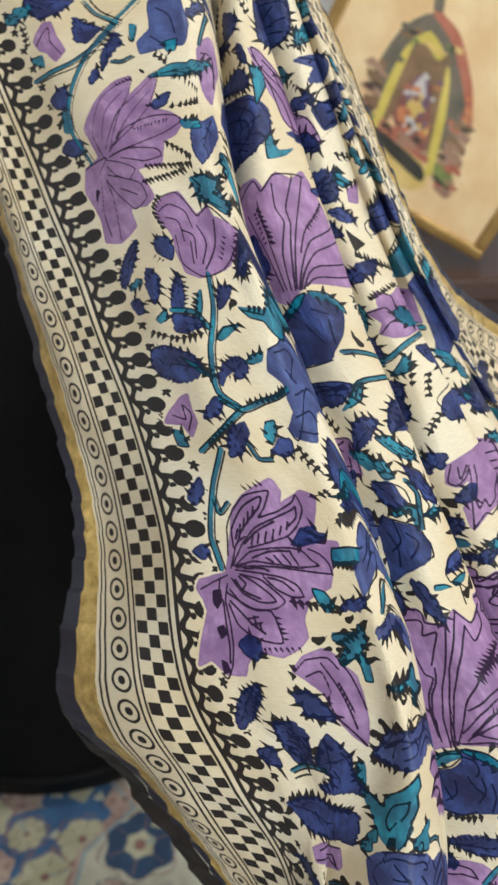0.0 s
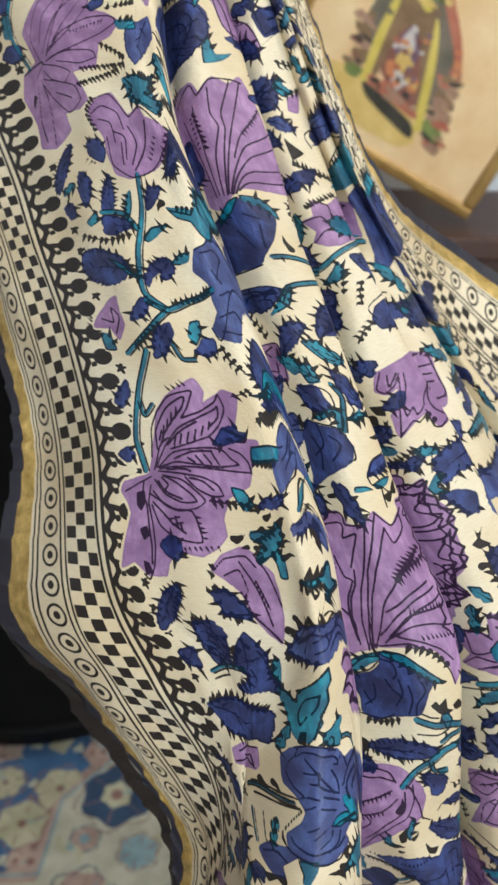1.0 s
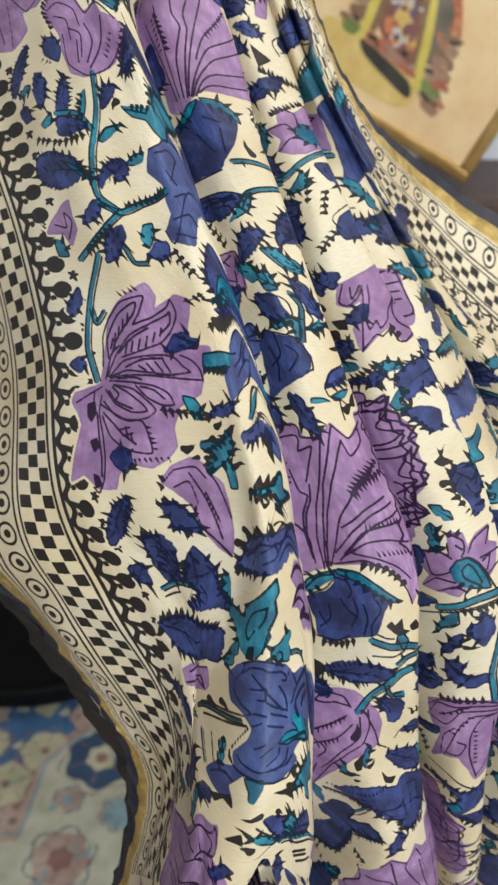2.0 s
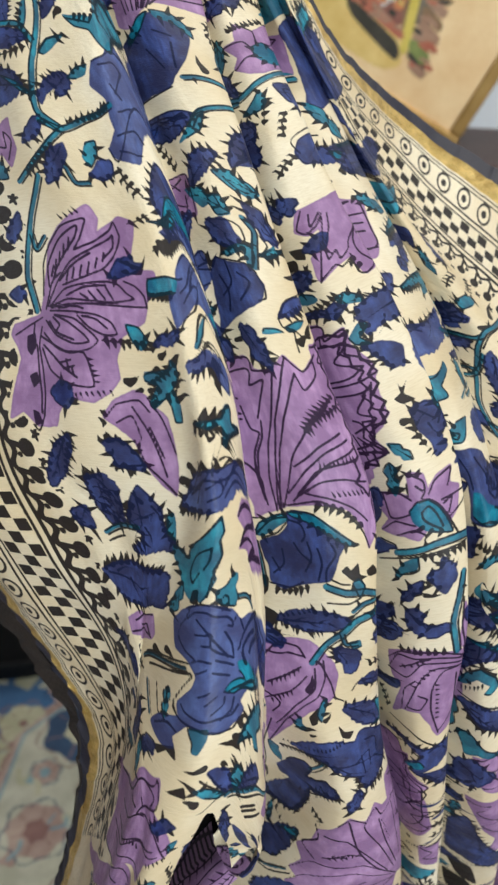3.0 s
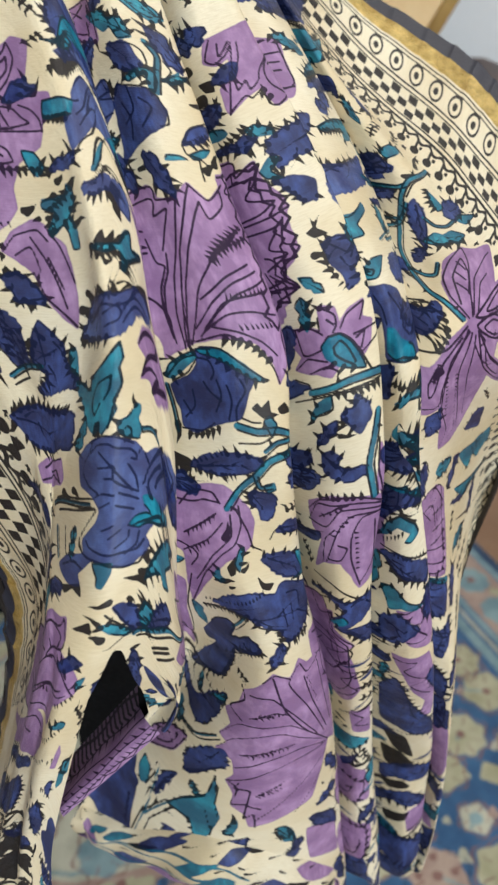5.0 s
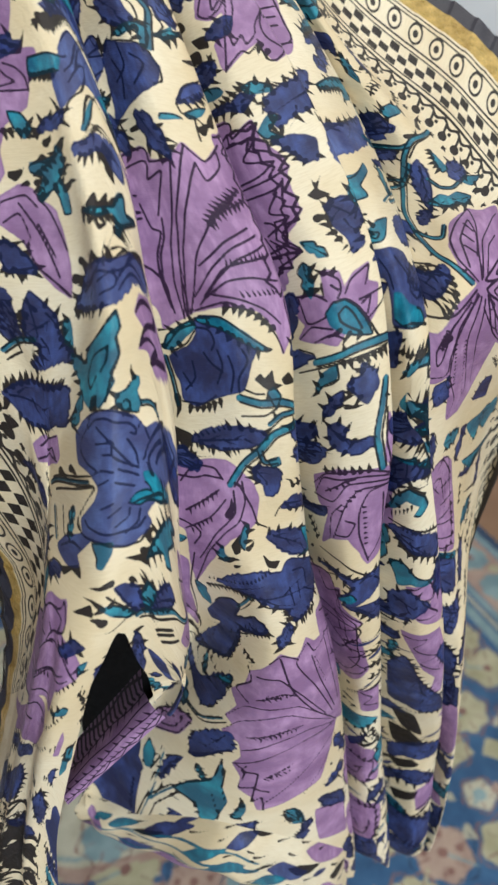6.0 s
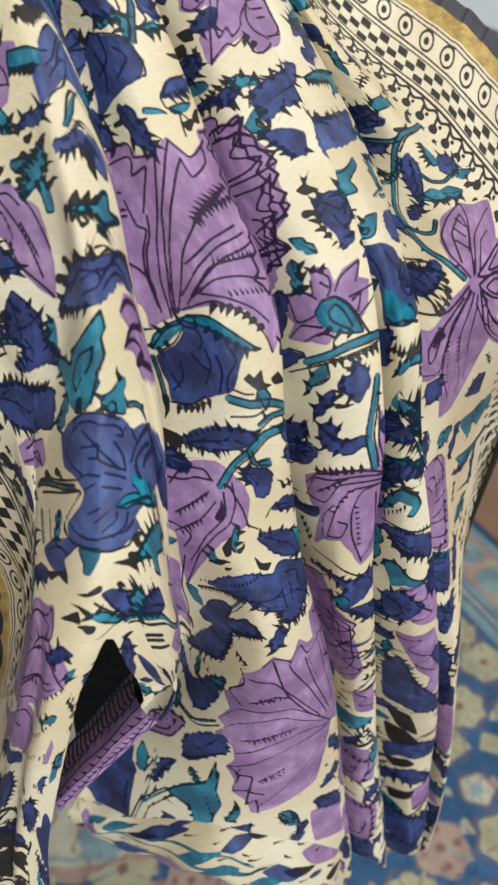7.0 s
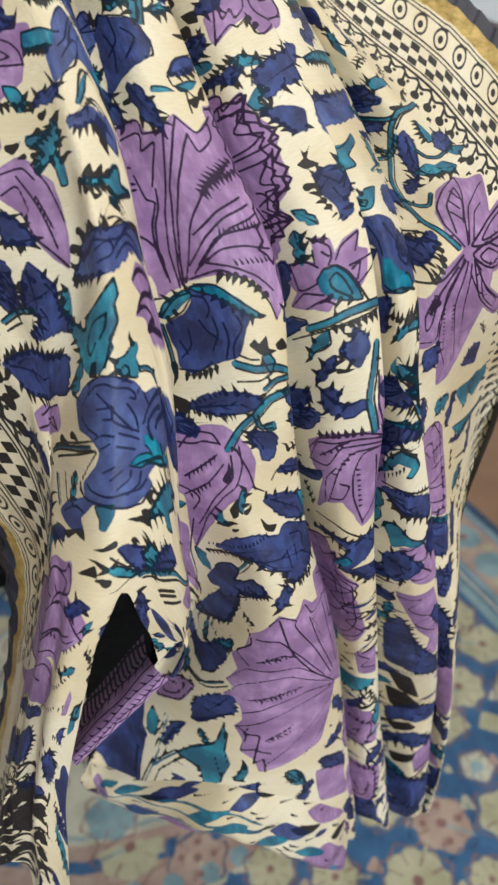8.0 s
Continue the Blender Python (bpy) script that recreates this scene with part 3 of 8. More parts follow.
violet_flower((288, 504), (293, 489), (295, 478), (295, 499), (297, 497), (293, 504), (289, 506))
violet_flower((307, 477), (313, 464), (318, 456), (318, 457), (313, 464), (309, 471))
violet_flower((340, 480), (345, 467), (356, 495), (355, 509), (346, 502))
blue_leaf((323, 455), (329, 438), (331, 432), (330, 462))
blue_leaf((332, 455), (338, 445), (345, 457), (339, 463))
blue_leaf((362, 144), (410, 150), (414, 154), (410, 160), (405, 160))
blue_leaf((362, 182), (409, 186), (415, 185), (412, 192))
violet_flower((405, 232), (412, 233), (414, 247), (415, 261), (423, 267), (422, 287), (423, 297), (410, 313), (359, 279), (363, 252))
violet_flower((359, 400), (428, 410), (429, 422), (419, 432), (362, 424))
violet_flower((360, 449), (428, 456), (427, 481), (412, 489))
blue_leaf((364, 500), (424, 500), (432, 525), (364, 515))
blue_leaf((446, 153), (493, 147), (507, 148), (503, 155))
blue_leaf((446, 182), (490, 175), (498, 172), (495, 184))
teal_leaf((443, 476), (489, 500), (492, 508), (445, 489))
blue_leaf((446, 519), (507, 537), (508, 545), (494, 553))
violet_flower((565, 204), (576, 208), (572, 264), (521, 246))
blue_leaf((521, 254), (572, 272), (571, 295), (521, 277))
blue_leaf((521, 307), (572, 308), (572, 319), (566, 326))
blue_leaf((521, 374), (569, 361), (571, 377), (565, 393))
ink_blot((80, 440), (132, 418), (201, 399), (206, 402), (204, 406), (153, 427))
ink_blot((87, 447), (153, 431), (202, 412), (149, 442))
ink_blot((203, 422), (206, 420), (208, 426), (207, 427), (204, 430))
ink_blot((94, 463), (147, 457), (165, 464), (133, 466))
ink_blot((200, 436), (205, 434), (207, 440), (205, 444), (202, 443))
ink_blot((149, 476), (197, 448), (204, 453), (197, 458))
ink_blot((207, 409), (208, 409), (208, 419), (208, 420))
ink_blot((204, 453), (206, 451), (207, 458), (206, 461))
line((300, 76), (293, 56), (247, 39), (293, 33))
ink_blot((38, 477), (63, 450), (89, 428), (58, 466))
ink_blot((151, 409), (203, 391), (206, 398), (204, 395))
ink_blot((49, 487), (85, 441), (115, 431), (70, 464))
ink_blot((196, 409), (204, 406), (207, 412), (204, 412))
ink_blot((76, 467), (137, 443), (164, 446), (129, 450))
ink_blot((165, 453), (202, 421), (204, 424), (203, 428))
ink_blot((108, 469), (145, 469), (167, 473), (145, 476))
ink_blot((202, 445), (205, 446), (206, 451), (204, 452))
line((60, 496), (114, 457), (160, 472), (197, 460))
line((110, 471), (154, 474), (204, 458), (207, 461))
teal((205, -22), (223, -25), (217, -17), (209, -19))
blue((203, -16), (212, -20), (230, -36), (300, -79), (294, -66), (222, -14), (210, -13))
comb(5.2, (197, -11), (218, -11), (293, -65))
blue_wash((213, 0), (297, -56), (301, -45), (298, -38), (220, 21), (206, 28), (195, 32), (193, 27), (193, 16), (208, 6))
ink((213.2, 0.4), (296.5, -55.2), (302.5, -45.9))
fine_ink((302.9, -45.9), (247.8, -40.8), (218.2, 14.7))
ink((298.5, -38.3), (236.5, -15.4), (223.0, 16.4), (217.8, 24.8), (208.7, 27.2), (197.6, 33.8))
fine_ink((240.1, -38.0), (219.4, 7.7), (209.3, 14.2))
fine_ink((210.4, 19.6), (218.2, 14.7), (225.6, 6.2))
fine_ink((300.5, -49.6), (239.8, -30.3))
teal((179, 7), (193, 6), (208, 7), (203, 14), (185, 15), (177, 15))
fine_ink((178.8, 6.9), (193.9, 5.8), (213.4, 8.0))
navy_wash((309, -53), (318, -51), (329, -50), (334, -46), (337, -40), (332, -31), (321, -26), (309, -20), (296, -12), (298, -21), (300, -35), (302, -45))
fine_ink((315.5, -51.0), (315.5, -39.9), (306.0, -32.1))
fine_ink((321.8, -45.3), (328.2, -40.2), (318.0, -30.3))
fine_ink((307.7, -43.2), (311.1, -34.6), (307.6, -23.7))
ink((308.8, -52.9), (317.8, -52.0), (329.7, -50.5), (334.6, -46.5))
ink((334.4, -45.9), (336.5, -38.7), (335.4, -33.1), (330.5, -31.0))
blot((297, -57), (299, -50), (305, -57), (305, -51), (312, -56), (305, -47), (301, -49))
navy((312, -74), (327, -74), (329, -68), (332, -63), (325, -59), (316, -60), (311, -66))
ink((311.7, -73.9), (321.4, -74.1), (330.2, -73.3), (334.5, -70.6), (334.9, -64.3), (331.8, -61.1))
teal((316, -56), (325, -60), (335, -62), (335, -60), (325, -56), (319, -54))
stem(2.9, (338, -77), (342, -70), (339, -61), (335, -49))
teal((332, -60), (337, -60), (337, -55), (334, -49), (331, -50))
teal((343, -58), (353, -63), (351, -58), (343, -56), (340, -56))
ink((345.2, -67.6), (347.7, -62.6), (340.5, -55.7))
teal((211, 42), (218, 34), (226, 21), (248, -26), (297, -24), (235, 4), (220, 36), (214, 43))
ink((213.6, 39.6), (225.9, 21.1), (294.4, -27.8))
blot((229, 19), (295, -21), (241, -7), (233, 15))
blot((304, -9), (310, -11), (310, -8), (304, -7))
navy((170, -1), (178, -1), (173, 4), (168, 5))
blot((169, 5), (175, 2), (182, -6), (176, 5))
blue((198, 49), (213, 47), (224, 42), (232, 30), (237, 24), (233, 43), (226, 53), (222, 51), (210, 54), (199, 53))
ink((198.4, 48.7), (215.1, 46.0), (228.7, 34.4), (236.9, 22.4), (234.9, 38.1))
blot((227, 55), (220, 64), (235, 33))
blot((226, 51), (218, 60), (232, 35))
teal((170, 53), (176, 51), (180, 50), (182, 46), (186, 50), (181, 60), (184, 67), (184, 75), (180, 75), (179, 68), (177, 64), (172, 69), (171, 65), (174, 58), (170, 56))
blot((183, 45), (192, 44), (186, 50))
blot((182, 56), (195, 57), (183, 59))
blot((182, 63), (197, 64), (184, 67))
blot((171, 52), (174, 49), (176, 52))
comb(-3.6, (180, 51), (172, 58), (172, 69))
blot((163, 55), (167, 54), (165, 58))
blot((166, 62), (168, 59), (169, 62))
teal((194, 77), (208, 77), (220, 77), (231, 54), (229, 67), (239, 46), (228, 74), (220, 90), (218, 90), (219, 81), (208, 81))
blot((199, 76), (210, 70), (211, 75), (218, 71), (217, 76), (226, 67), (219, 78))
blot((200, 81), (211, 81), (202, 84))
blot((208, 84), (215, 83), (209, 87))
violet((239.5, 16.3), (306.9, 0.0), (310.8, 6.4), (322.6, 5.5), (333.2, -2.8), (338.4, 1.1), (342.5, 4.4), (352.9, -5.3), (352.5, 6.9), (353.5, 24.5), (401.9, 43.4), (401.6, 69.3), (363.7, 81.4), (351.5, 92.1), (349.1, 83.4), (340.1, 73.9), (323.6, 72.1), (309.8, 74.5), (305.8, 77.0), (299.0, 79.7), (294.0, 82.5), (291.3, 71.9), (247.8, 47.5), (243.3, 38.9), (240.5, 26.5))
violet((354.3, -10.9), (408.2, -17.7), (409.1, -8.9), (421.5, -13.9), (417.4, -0.6), (423.8, 3.7), (428.0, 12.0), (423.2, 17.5), (418.5, 29.2), (424.8, 33.9), (420.6, 37.8), (411.1, 44.8), (416.3, 53.6), (405.6, 58.9), (403.4, 66.8), (354.8, 57.9), (353.4, 36.8), (352.4, 25.9), (352.5, 6.9))
ink((239.0, 18.0), (306.1, 0.3), (309.5, 6.9), (322.4, 5.3))
ink((237.9, 25.3), (304.6, 6.4), (304.3, 15.1), (314.4, 11.1), (308.4, 21.6), (303.1, 31.8))
ink((294.3, 26.6), (297.5, 37.3), (301.6, 39.4), (297.3, 49.2), (296.5, 59.7), (299.3, 73.2))
ink((242.8, 19.8), (293.2, 22.8), (258.2, 20.2))
ink((243.7, 26.0), (293.2, 30.4), (244.3, 33.5))
ink((304.4, 33.1), (302.5, 41.9), (298.9, 49.7), (297.7, 61.7), (300.4, 75.8))
ink((322.6, 5.5), (311.4, 29.4), (305.0, 44.5), (302.5, 61.8), (304.7, 78.3))
ink((333.3, -1.8), (322.2, 16.1), (312.5, 31.9), (307.3, 49.5), (305.3, 68.1), (305.8, 77.0))
ink((336.2, 5.7), (326.9, 18.4), (317.0, 32.0), (310.0, 47.1), (306.9, 64.4), (306.9, 76.0))
ink((333.2, -2.8), (342.0, 3.7), (354.9, -6.4))
ink((336.3, 5.4), (338.6, 13.9), (350.1, 4.6), (351.6, -2.4))
ink((331.7, 32.6), (319.2, 44.8), (314.4, 52.2), (310.2, 67.0), (307.9, 75.8))
ink((315.2, 54.7), (331.4, 44.4), (349.6, 34.9))
ink((310.7, 68.2), (320.6, 56.1), (334.7, 46.7), (353.3, 38.1))
ink((312.5, 72.0), (321.9, 61.0), (335.4, 51.8), (358.0, 42.0))
ink((314.7, 68.3), (324.9, 57.3), (336.3, 53.2), (354.0, 48.4))
comb(-2.9, (327, 55), (354, 48))
ink((315.3, 69.0), (325.8, 62.2), (341.2, 59.2), (358.3, 59.5))
ink((318.7, 67.6), (332.7, 69.9), (343.1, 73.1), (352.0, 78.8))
comb(-2.9, (332, 68), (356, 64))
ink((309.8, 74.5), (323.8, 70.9), (337.1, 75.4), (347.3, 83.8), (351.9, 92.1))
ink((401.9, 43.4), (403.6, 61.5), (361.2, 67.2), (362.6, 81.8))
blot((325, 37), (337, 28), (356, 15), (341, 28))
comb(-3.4, (327, 36), (340, 25), (356, 15))
comb(3.4, (328, 37), (340, 28), (356, 21))
fine_ink((353.7, -10.0), (407.9, -17.2), (409.1, -8.9), (421.3, -13.4), (417.5, -0.8))
fine_ink((417.4, -0.6), (424.0, 3.2), (428.0, 12.2))
fine_ink((363.3, -11.0), (363.3, -8.2), (358.3, -1.4), (416.9, -6.2), (410.3, 3.3), (423.6, 7.4))
fine_ink((423.1, 7.8), (409.6, 13.5), (358.6, 17.7))
fine_ink((427.6, 12.6), (411.4, 16.1), (360.4, 20.4))
fine_ink((423.2, 17.5), (413.9, 21.4), (361.1, 23.9))
fine_ink((418.4, 22.4), (410.8, 31.4), (418.2, 35.6), (404.3, 42.9))
fine_ink((423.6, 16.7), (418.7, 29.3), (424.7, 34.1), (411.0, 44.5), (416.3, 53.6), (402.4, 59.2))
fine_ink((404.4, 45.2), (408.9, 53.3), (361.2, 51.3))
comb(4.4, (322, 73), (335, 74), (348, 82))
navy_wash((309, 78), (317, 77), (325, 82), (333, 88), (337, 91), (334, 98), (332, 105), (329, 111), (321, 113), (313, 116), (306, 120), (300, 117), (299, 108), (296, 102), (295, 96), (304, 91), (309, 85))
fine_ink((310.0, 82.1), (314.6, 83.3), (316.6, 88.4), (315.0, 92.3))
fine_ink((317.5, 92.2), (319.4, 99.8), (316.3, 107.9))
fine_ink((311.3, 93.7), (314.5, 98.7), (319.3, 102.4))
fine_ink((305.9, 98.0), (306.4, 106.1), (301.7, 112.1))
fine_ink((301.2, 103.8), (304.7, 110.3))
fine_ink((329.8, 91.9), (332.3, 96.9), (327.5, 104.8), (327.1, 111.3))
fine_ink((322.4, 94.7), (324.7, 102.3), (322.7, 111.5))
ink((299.5, 118.0), (309.1, 118.4), (315.1, 113.9))
teal((292, 92), (295, 86), (303, 81), (308, 79), (309, 82), (304, 87), (297, 93))
fine_ink((294.0, 91.2), (301.1, 83.6), (307.8, 80.9))
ink((296.0, 94.6), (304.2, 89.6), (309.3, 82.1))
teal((309, 78), (320, 78), (331, 84), (342, 91), (338, 92), (327, 87), (318, 82), (311, 80))
ink((310.6, 77.0), (320.2, 77.5), (333.1, 85.5), (343.4, 91.2))
stem(1.8, (292, 96), (295, 107), (297, 120))
blot((295, 114), (299, 119), (295, 127))
comb(3.9, (302, 121), (310, 120), (318, 116))
stem(3.4, (327, 114), (337, 116), (348, 115), (363, 118))
teal((341, 111), (344, 108), (348, 112), (345, 118))
blot((335, 105), (338, 102), (340, 104), (344, 100), (345, 106), (350, 107), (342, 110))
ink((330.1, 110.0), (335.5, 111.7), (339.5, 111.5))
stem(2.3, (341, 126), (348, 121), (363, 120))
ink((327.7, 122.9), (338.9, 121.8), (345.3, 118.2))
blot((349, 104), (355, 101), (363, 106), (351, 107))
navy((159, 86), (164, 90), (168, 96), (167, 99), (161, 98), (158, 97))
comb(2.3, (157, 99), (165, 100))
navy((164, 106), (165, 107), (169, 112), (173, 117), (174, 122), (177, 130), (183, 134), (182, 138), (175, 138), (168, 140), (152, 144), (158, 138), (165, 132), (160, 129), (158, 123), (159, 116))
blot((156, 117), (161, 114), (158, 121))
stem(2.3, (133, 140), (149, 132), (161, 128))
teal((176, 121), (179, 119), (183, 133), (178, 130))
navy((153, 111), (155, 113), (154, 122), (147, 129), (139, 131))
fine_ink((133.7, 144.5), (146.3, 138.9))
navy((121, 161), (136, 156), (152, 151), (167, 149), (183, 151), (185, 170), (174, 169), (144, 175), (133, 173), (126, 166))
comb(-3.9, (125, 158), (152, 151), (180, 150))
blot((119, 163), (126, 167), (114, 170))
blot((113, 172), (122, 174), (126, 178), (112, 181))
blue((182, 113), (186, 105), (189, 99), (205, 99), (215, 100), (221, 97), (230, 84), (239, 67), (230, 96), (217, 113), (210, 117), (198, 117), (188, 116))
fine_ink((188.4, 106.3), (197.2, 102.8), (210.4, 104.8), (212.7, 107.9), (210.7, 110.8), (201.1, 112.4))
fine_ink((210.4, 104.8), (220.5, 101.3), (238.7, 63.1))
fine_ink((212.5, 109.2), (230.6, 92.4))
fine_ink((213.1, 112.6), (228.4, 98.6))
ink((181.8, 112.6), (188.4, 105.2), (194.9, 98.6), (213.3, 99.7), (222.7, 94.2))
blot((185, 97), (185, 93), (199, 99))
blot((197, 98), (197, 93), (208, 99))
blot((208, 99), (209, 93), (214, 99))
blot((181, 105), (189, 101), (182, 99))
comb(4.2, (181, 115), (189, 116), (196, 117))
teal((210, 120), (211, 127), (209, 131), (210, 138), (207, 145), (208, 149), (205, 156), (202, 160), (200, 158), (198, 160), (195, 158), (191, 152), (189, 147), (184, 141), (182, 135), (189, 137), (193, 140), (194, 133), (201, 128), (206, 123))
ink((210.5, 120.3), (202.4, 126.2), (193.2, 134.7), (193.3, 139.7), (182.7, 134.8))
ink((211.4, 126.7), (209.4, 130.7), (210.3, 137.9), (207.2, 147.0), (205.0, 157.3))
fine_ink((205.6, 133.9), (198.3, 137.6), (195.9, 146.0), (197.3, 151.3))
fine_ink((205.6, 133.9), (205.1, 139.6), (202.7, 144.6))
fine_ink((200.6, 146.3), (197.9, 151.4))
blot((198, 155), (201, 154), (201, 161), (197, 161))
teal((215, 149), (217, 150), (217, 153), (216, 156), (217, 161), (216, 165), (211, 162), (209, 159), (209, 155), (212, 154), (214, 152))
fine_ink((211.9, 157.8), (213.3, 159.6), (213.3, 163.2), (211.5, 162.5), (210.6, 160.0), (211.9, 157.8))
stem(2.1, (217, 161), (222, 160), (225, 161))
blot((214, 143), (216, 149), (214, 150))
ink((214.9, 148.9), (212.0, 153.6), (209.1, 154.9))
violet((219.4, 122.0), (234.6, 92.6), (238.0, 96.8), (250.4, 85.3), (235.5, 119.9), (226.1, 141.4), (223.8, 136.1), (217.9, 137.6), (223.7, 127.1))
ink((219.4, 122.0), (234.3, 95.8), (232.3, 107.6), (218.3, 136.7), (231.2, 120.1), (223.8, 141.0), (239.1, 108.3))
blue_wash((194, 166), (199, 162), (208, 161), (215, 166), (219, 172), (229, 159), (240, 136), (253, 134), (239, 157), (230, 184), (222, 207), (224, 209), (222, 216), (217, 222), (211, 220), (204, 217), (199, 214), (198, 208), (202, 200), (203, 194), (199, 188), (194, 185), (192, 178), (191, 172))
blue_wash((203, 211), (198, 215), (191, 220), (187, 227), (190, 230), (194, 231), (199, 229), (198, 224), (203, 216))
ink((197.6, 163.9), (196.3, 169.1), (194.4, 173.5), (194.4, 179.1), (197.6, 183.8), (201.5, 186.4))
ink((195.8, 164.1), (202.4, 160.9), (209.1, 161.9), (214.5, 166.5))
fine_ink((197.1, 168.9), (200.1, 165.0), (204.9, 164.5), (208.2, 166.3), (212.8, 168.2), (215.1, 171.2), (215.5, 174.0), (213.8, 172.7))
fine_ink((215.8, 172.4), (216.9, 169.2))
fine_ink((201.0, 168.0), (206.3, 173.8), (210.5, 179.5), (215.3, 187.8))
fine_ink((201.0, 175.2), (207.6, 174.8))
blot((206, 173), (209, 175), (208, 176))
fine_ink((204.0, 179.8), (208.2, 180.1))
fine_ink((207.7, 175.7), (208.1, 180.2))
fine_ink((213.0, 175.0), (215.8, 181.8), (216.9, 187.3))
fine_ink((208.7, 181.1), (213.3, 185.6), (217.2, 188.9))
fine_ink((218.6, 185.6), (220.0, 178.8), (223.3, 170.6), (230.6, 154.3))
fine_ink((221.2, 187.9), (220.5, 184.6), (222.6, 178.4), (227.3, 168.7))
fine_ink((223.9, 184.3), (225.2, 178.4), (230.6, 164.5))
fine_ink((218.3, 171.8), (219.9, 175.9))
ink((234.6, 148.0), (243.9, 139.8), (237.5, 160.6))
fine_ink((199.3, 189.7), (203.7, 186.6), (209.0, 187.7))
fine_ink((203.0, 192.9), (207.1, 190.6))
fine_ink((210.8, 186.9), (217.4, 192.3))
fine_ink((210.1, 192.3), (216.5, 196.6))
fine_ink((204.7, 203.1), (209.6, 201.1))
fine_ink((207.9, 206.8), (212.5, 204.0))
fine_ink((211.1, 211.5), (215.1, 209.2), (215.6, 205.7))
fine_ink((214.9, 215.8), (218.5, 212.4), (219.2, 206.7))
fine_ink((199.2, 208.3), (201.0, 211.1), (206.2, 213.6), (212.1, 214.5), (218.7, 214.7), (221.5, 209.5))
ink((197.3, 205.3), (196.8, 211.7), (199.9, 215.5), (205.4, 217.2), (212.4, 220.4))
ink((222.7, 214.5), (220.1, 220.8), (215.2, 221.8), (211.5, 220.1))
fine_ink((189.6, 225.0), (195.3, 220.0), (199.1, 221.5))
teal((219, 191), (228, 187), (235, 175), (235, 178), (227, 196), (219, 205), (215, 203), (217, 200), (223, 197), (220, 195))
teal((203, 218), (210, 218), (210, 223), (207, 229), (205, 228), (205, 224))
fine_ink((217.0, 203.7), (222.3, 200.2), (228.2, 190.2))
blot((189, 235), (192, 237), (196, 232), (200, 234), (199, 228))
ink((201.9, 194.1), (199.0, 200.8), (196.7, 209.4), (197.9, 213.1))
stem(1.8, (177, 199), (199, 192))
ink((183.5, 202.0), (201.2, 193.4))
ink((180.0, 196.6), (198.6, 189.4))
blot((186, 195), (184, 190), (190, 193))
blot((191, 192), (190, 186), (194, 191))
stem(1.8, (183, 210), (186, 224))
ink((189.0, 207.6), (190.9, 219.1))
violet((140.1, 185.3), (153.5, 177.0), (178.6, 175.3), (182.9, 185.5), (181.3, 189.3), (155.7, 188.5), (143.4, 192.4))
ink((147.8, 183.7), (161.6, 175.5), (178.6, 175.3))
fine_ink((157.4, 182.5), (172.5, 180.6), (179.8, 187.3))
ink((143.7, 191.3), (166.0, 182.9), (181.1, 188.7))
teal((223, 227), (225, 217), (229, 201), (236, 183), (242, 177), (236, 190), (239, 188), (233, 204), (235, 209), (232, 214), (230, 212))
ink((223.2, 226.2), (225.6, 215.9), (230.8, 196.0))
blot((220, 224), (225, 218), (223, 225))
blot((215, 227), (223, 225), (222, 230))
blot((222, 217), (226, 209), (225, 217))
blot((203, 237), (211, 234), (210, 238))
navy((212, 238), (216, 239), (220, 241), (222, 246), (223, 249), (220, 254), (215, 246))
teal((222, 245), (224, 236), (228, 235), (227, 243), (224, 251))
blot((217, 239), (218, 236), (220, 240))
navy((227, 240), (234, 218), (237, 219), (234, 231), (224, 252))
teal((207, 246), (211, 246), (219, 254), (217, 256), (212, 252))
blot((201, 241), (207, 244), (207, 247))
blot((197, 249), (204, 244), (205, 250), (202, 249))
blot((204, 251), (210, 251), (207, 256))
stem(2.3, (220, 256), (228, 246), (238, 225), (255, 216))
ink((209.3, 241.4), (219.9, 255.9))
ink((211.0, 259.8), (218.9, 254.3))
fine_ink((228.0, 256.0), (236.4, 237.5))
fine_ink((228.6, 257.7), (237.0, 239.1))
fine_ink((230.3, 258.2), (239.8, 237.1))
violet((80.0, 290.8), (187.5, 250.8), (194.0, 246.2), (194.5, 255.6), (192.1, 262.2), (199.5, 265.7), (205.1, 274.5), (206.8, 283.0), (201.6, 285.5), (193.7, 289.8), (191.7, 304.2), (167.9, 308.2), (116.9, 316.4), (120.4, 298.3), (118.3, 287.6))
violet((53.2, 361.8), (167.9, 308.2), (192.1, 316.8), (181.8, 340.8), (149.5, 334.8))
ink((116.9, 276.3), (185.7, 256.1), (192.9, 247.6), (194.3, 254.5), (192.8, 261.6), (174.6, 274.9))
ink((139.3, 269.6), (190.0, 255.7), (188.6, 265.5))
fine_ink((160.3, 266.1), (171.6, 272.0))
fine_ink((179.1, 266.9), (180.9, 270.8))
ink((178.9, 274.7), (195.0, 270.5), (207.0, 285.3))
ink((126.7, 297.8), (171.2, 293.3), (195.0, 284.3), (202.4, 282.9))
comb(-2.9, (146, 290), (183, 294))
ink((135.7, 299.8), (179.6, 303.5), (196.0, 300.5))
ink((116.9, 316.4), (170.0, 311.5), (192.3, 321.2))
fine_ink((146.3, 312.6), (171.1, 323.5))
ink((134.4, 281.8), (182.2, 274.8))
fine_ink((134.4, 290.4), (177.1, 290.0), (197.7, 279.5))
navy((190, 271), (199, 261), (205, 266), (202, 268), (196, 270))
teal((205, 276), (208, 274), (208, 279), (207, 282))
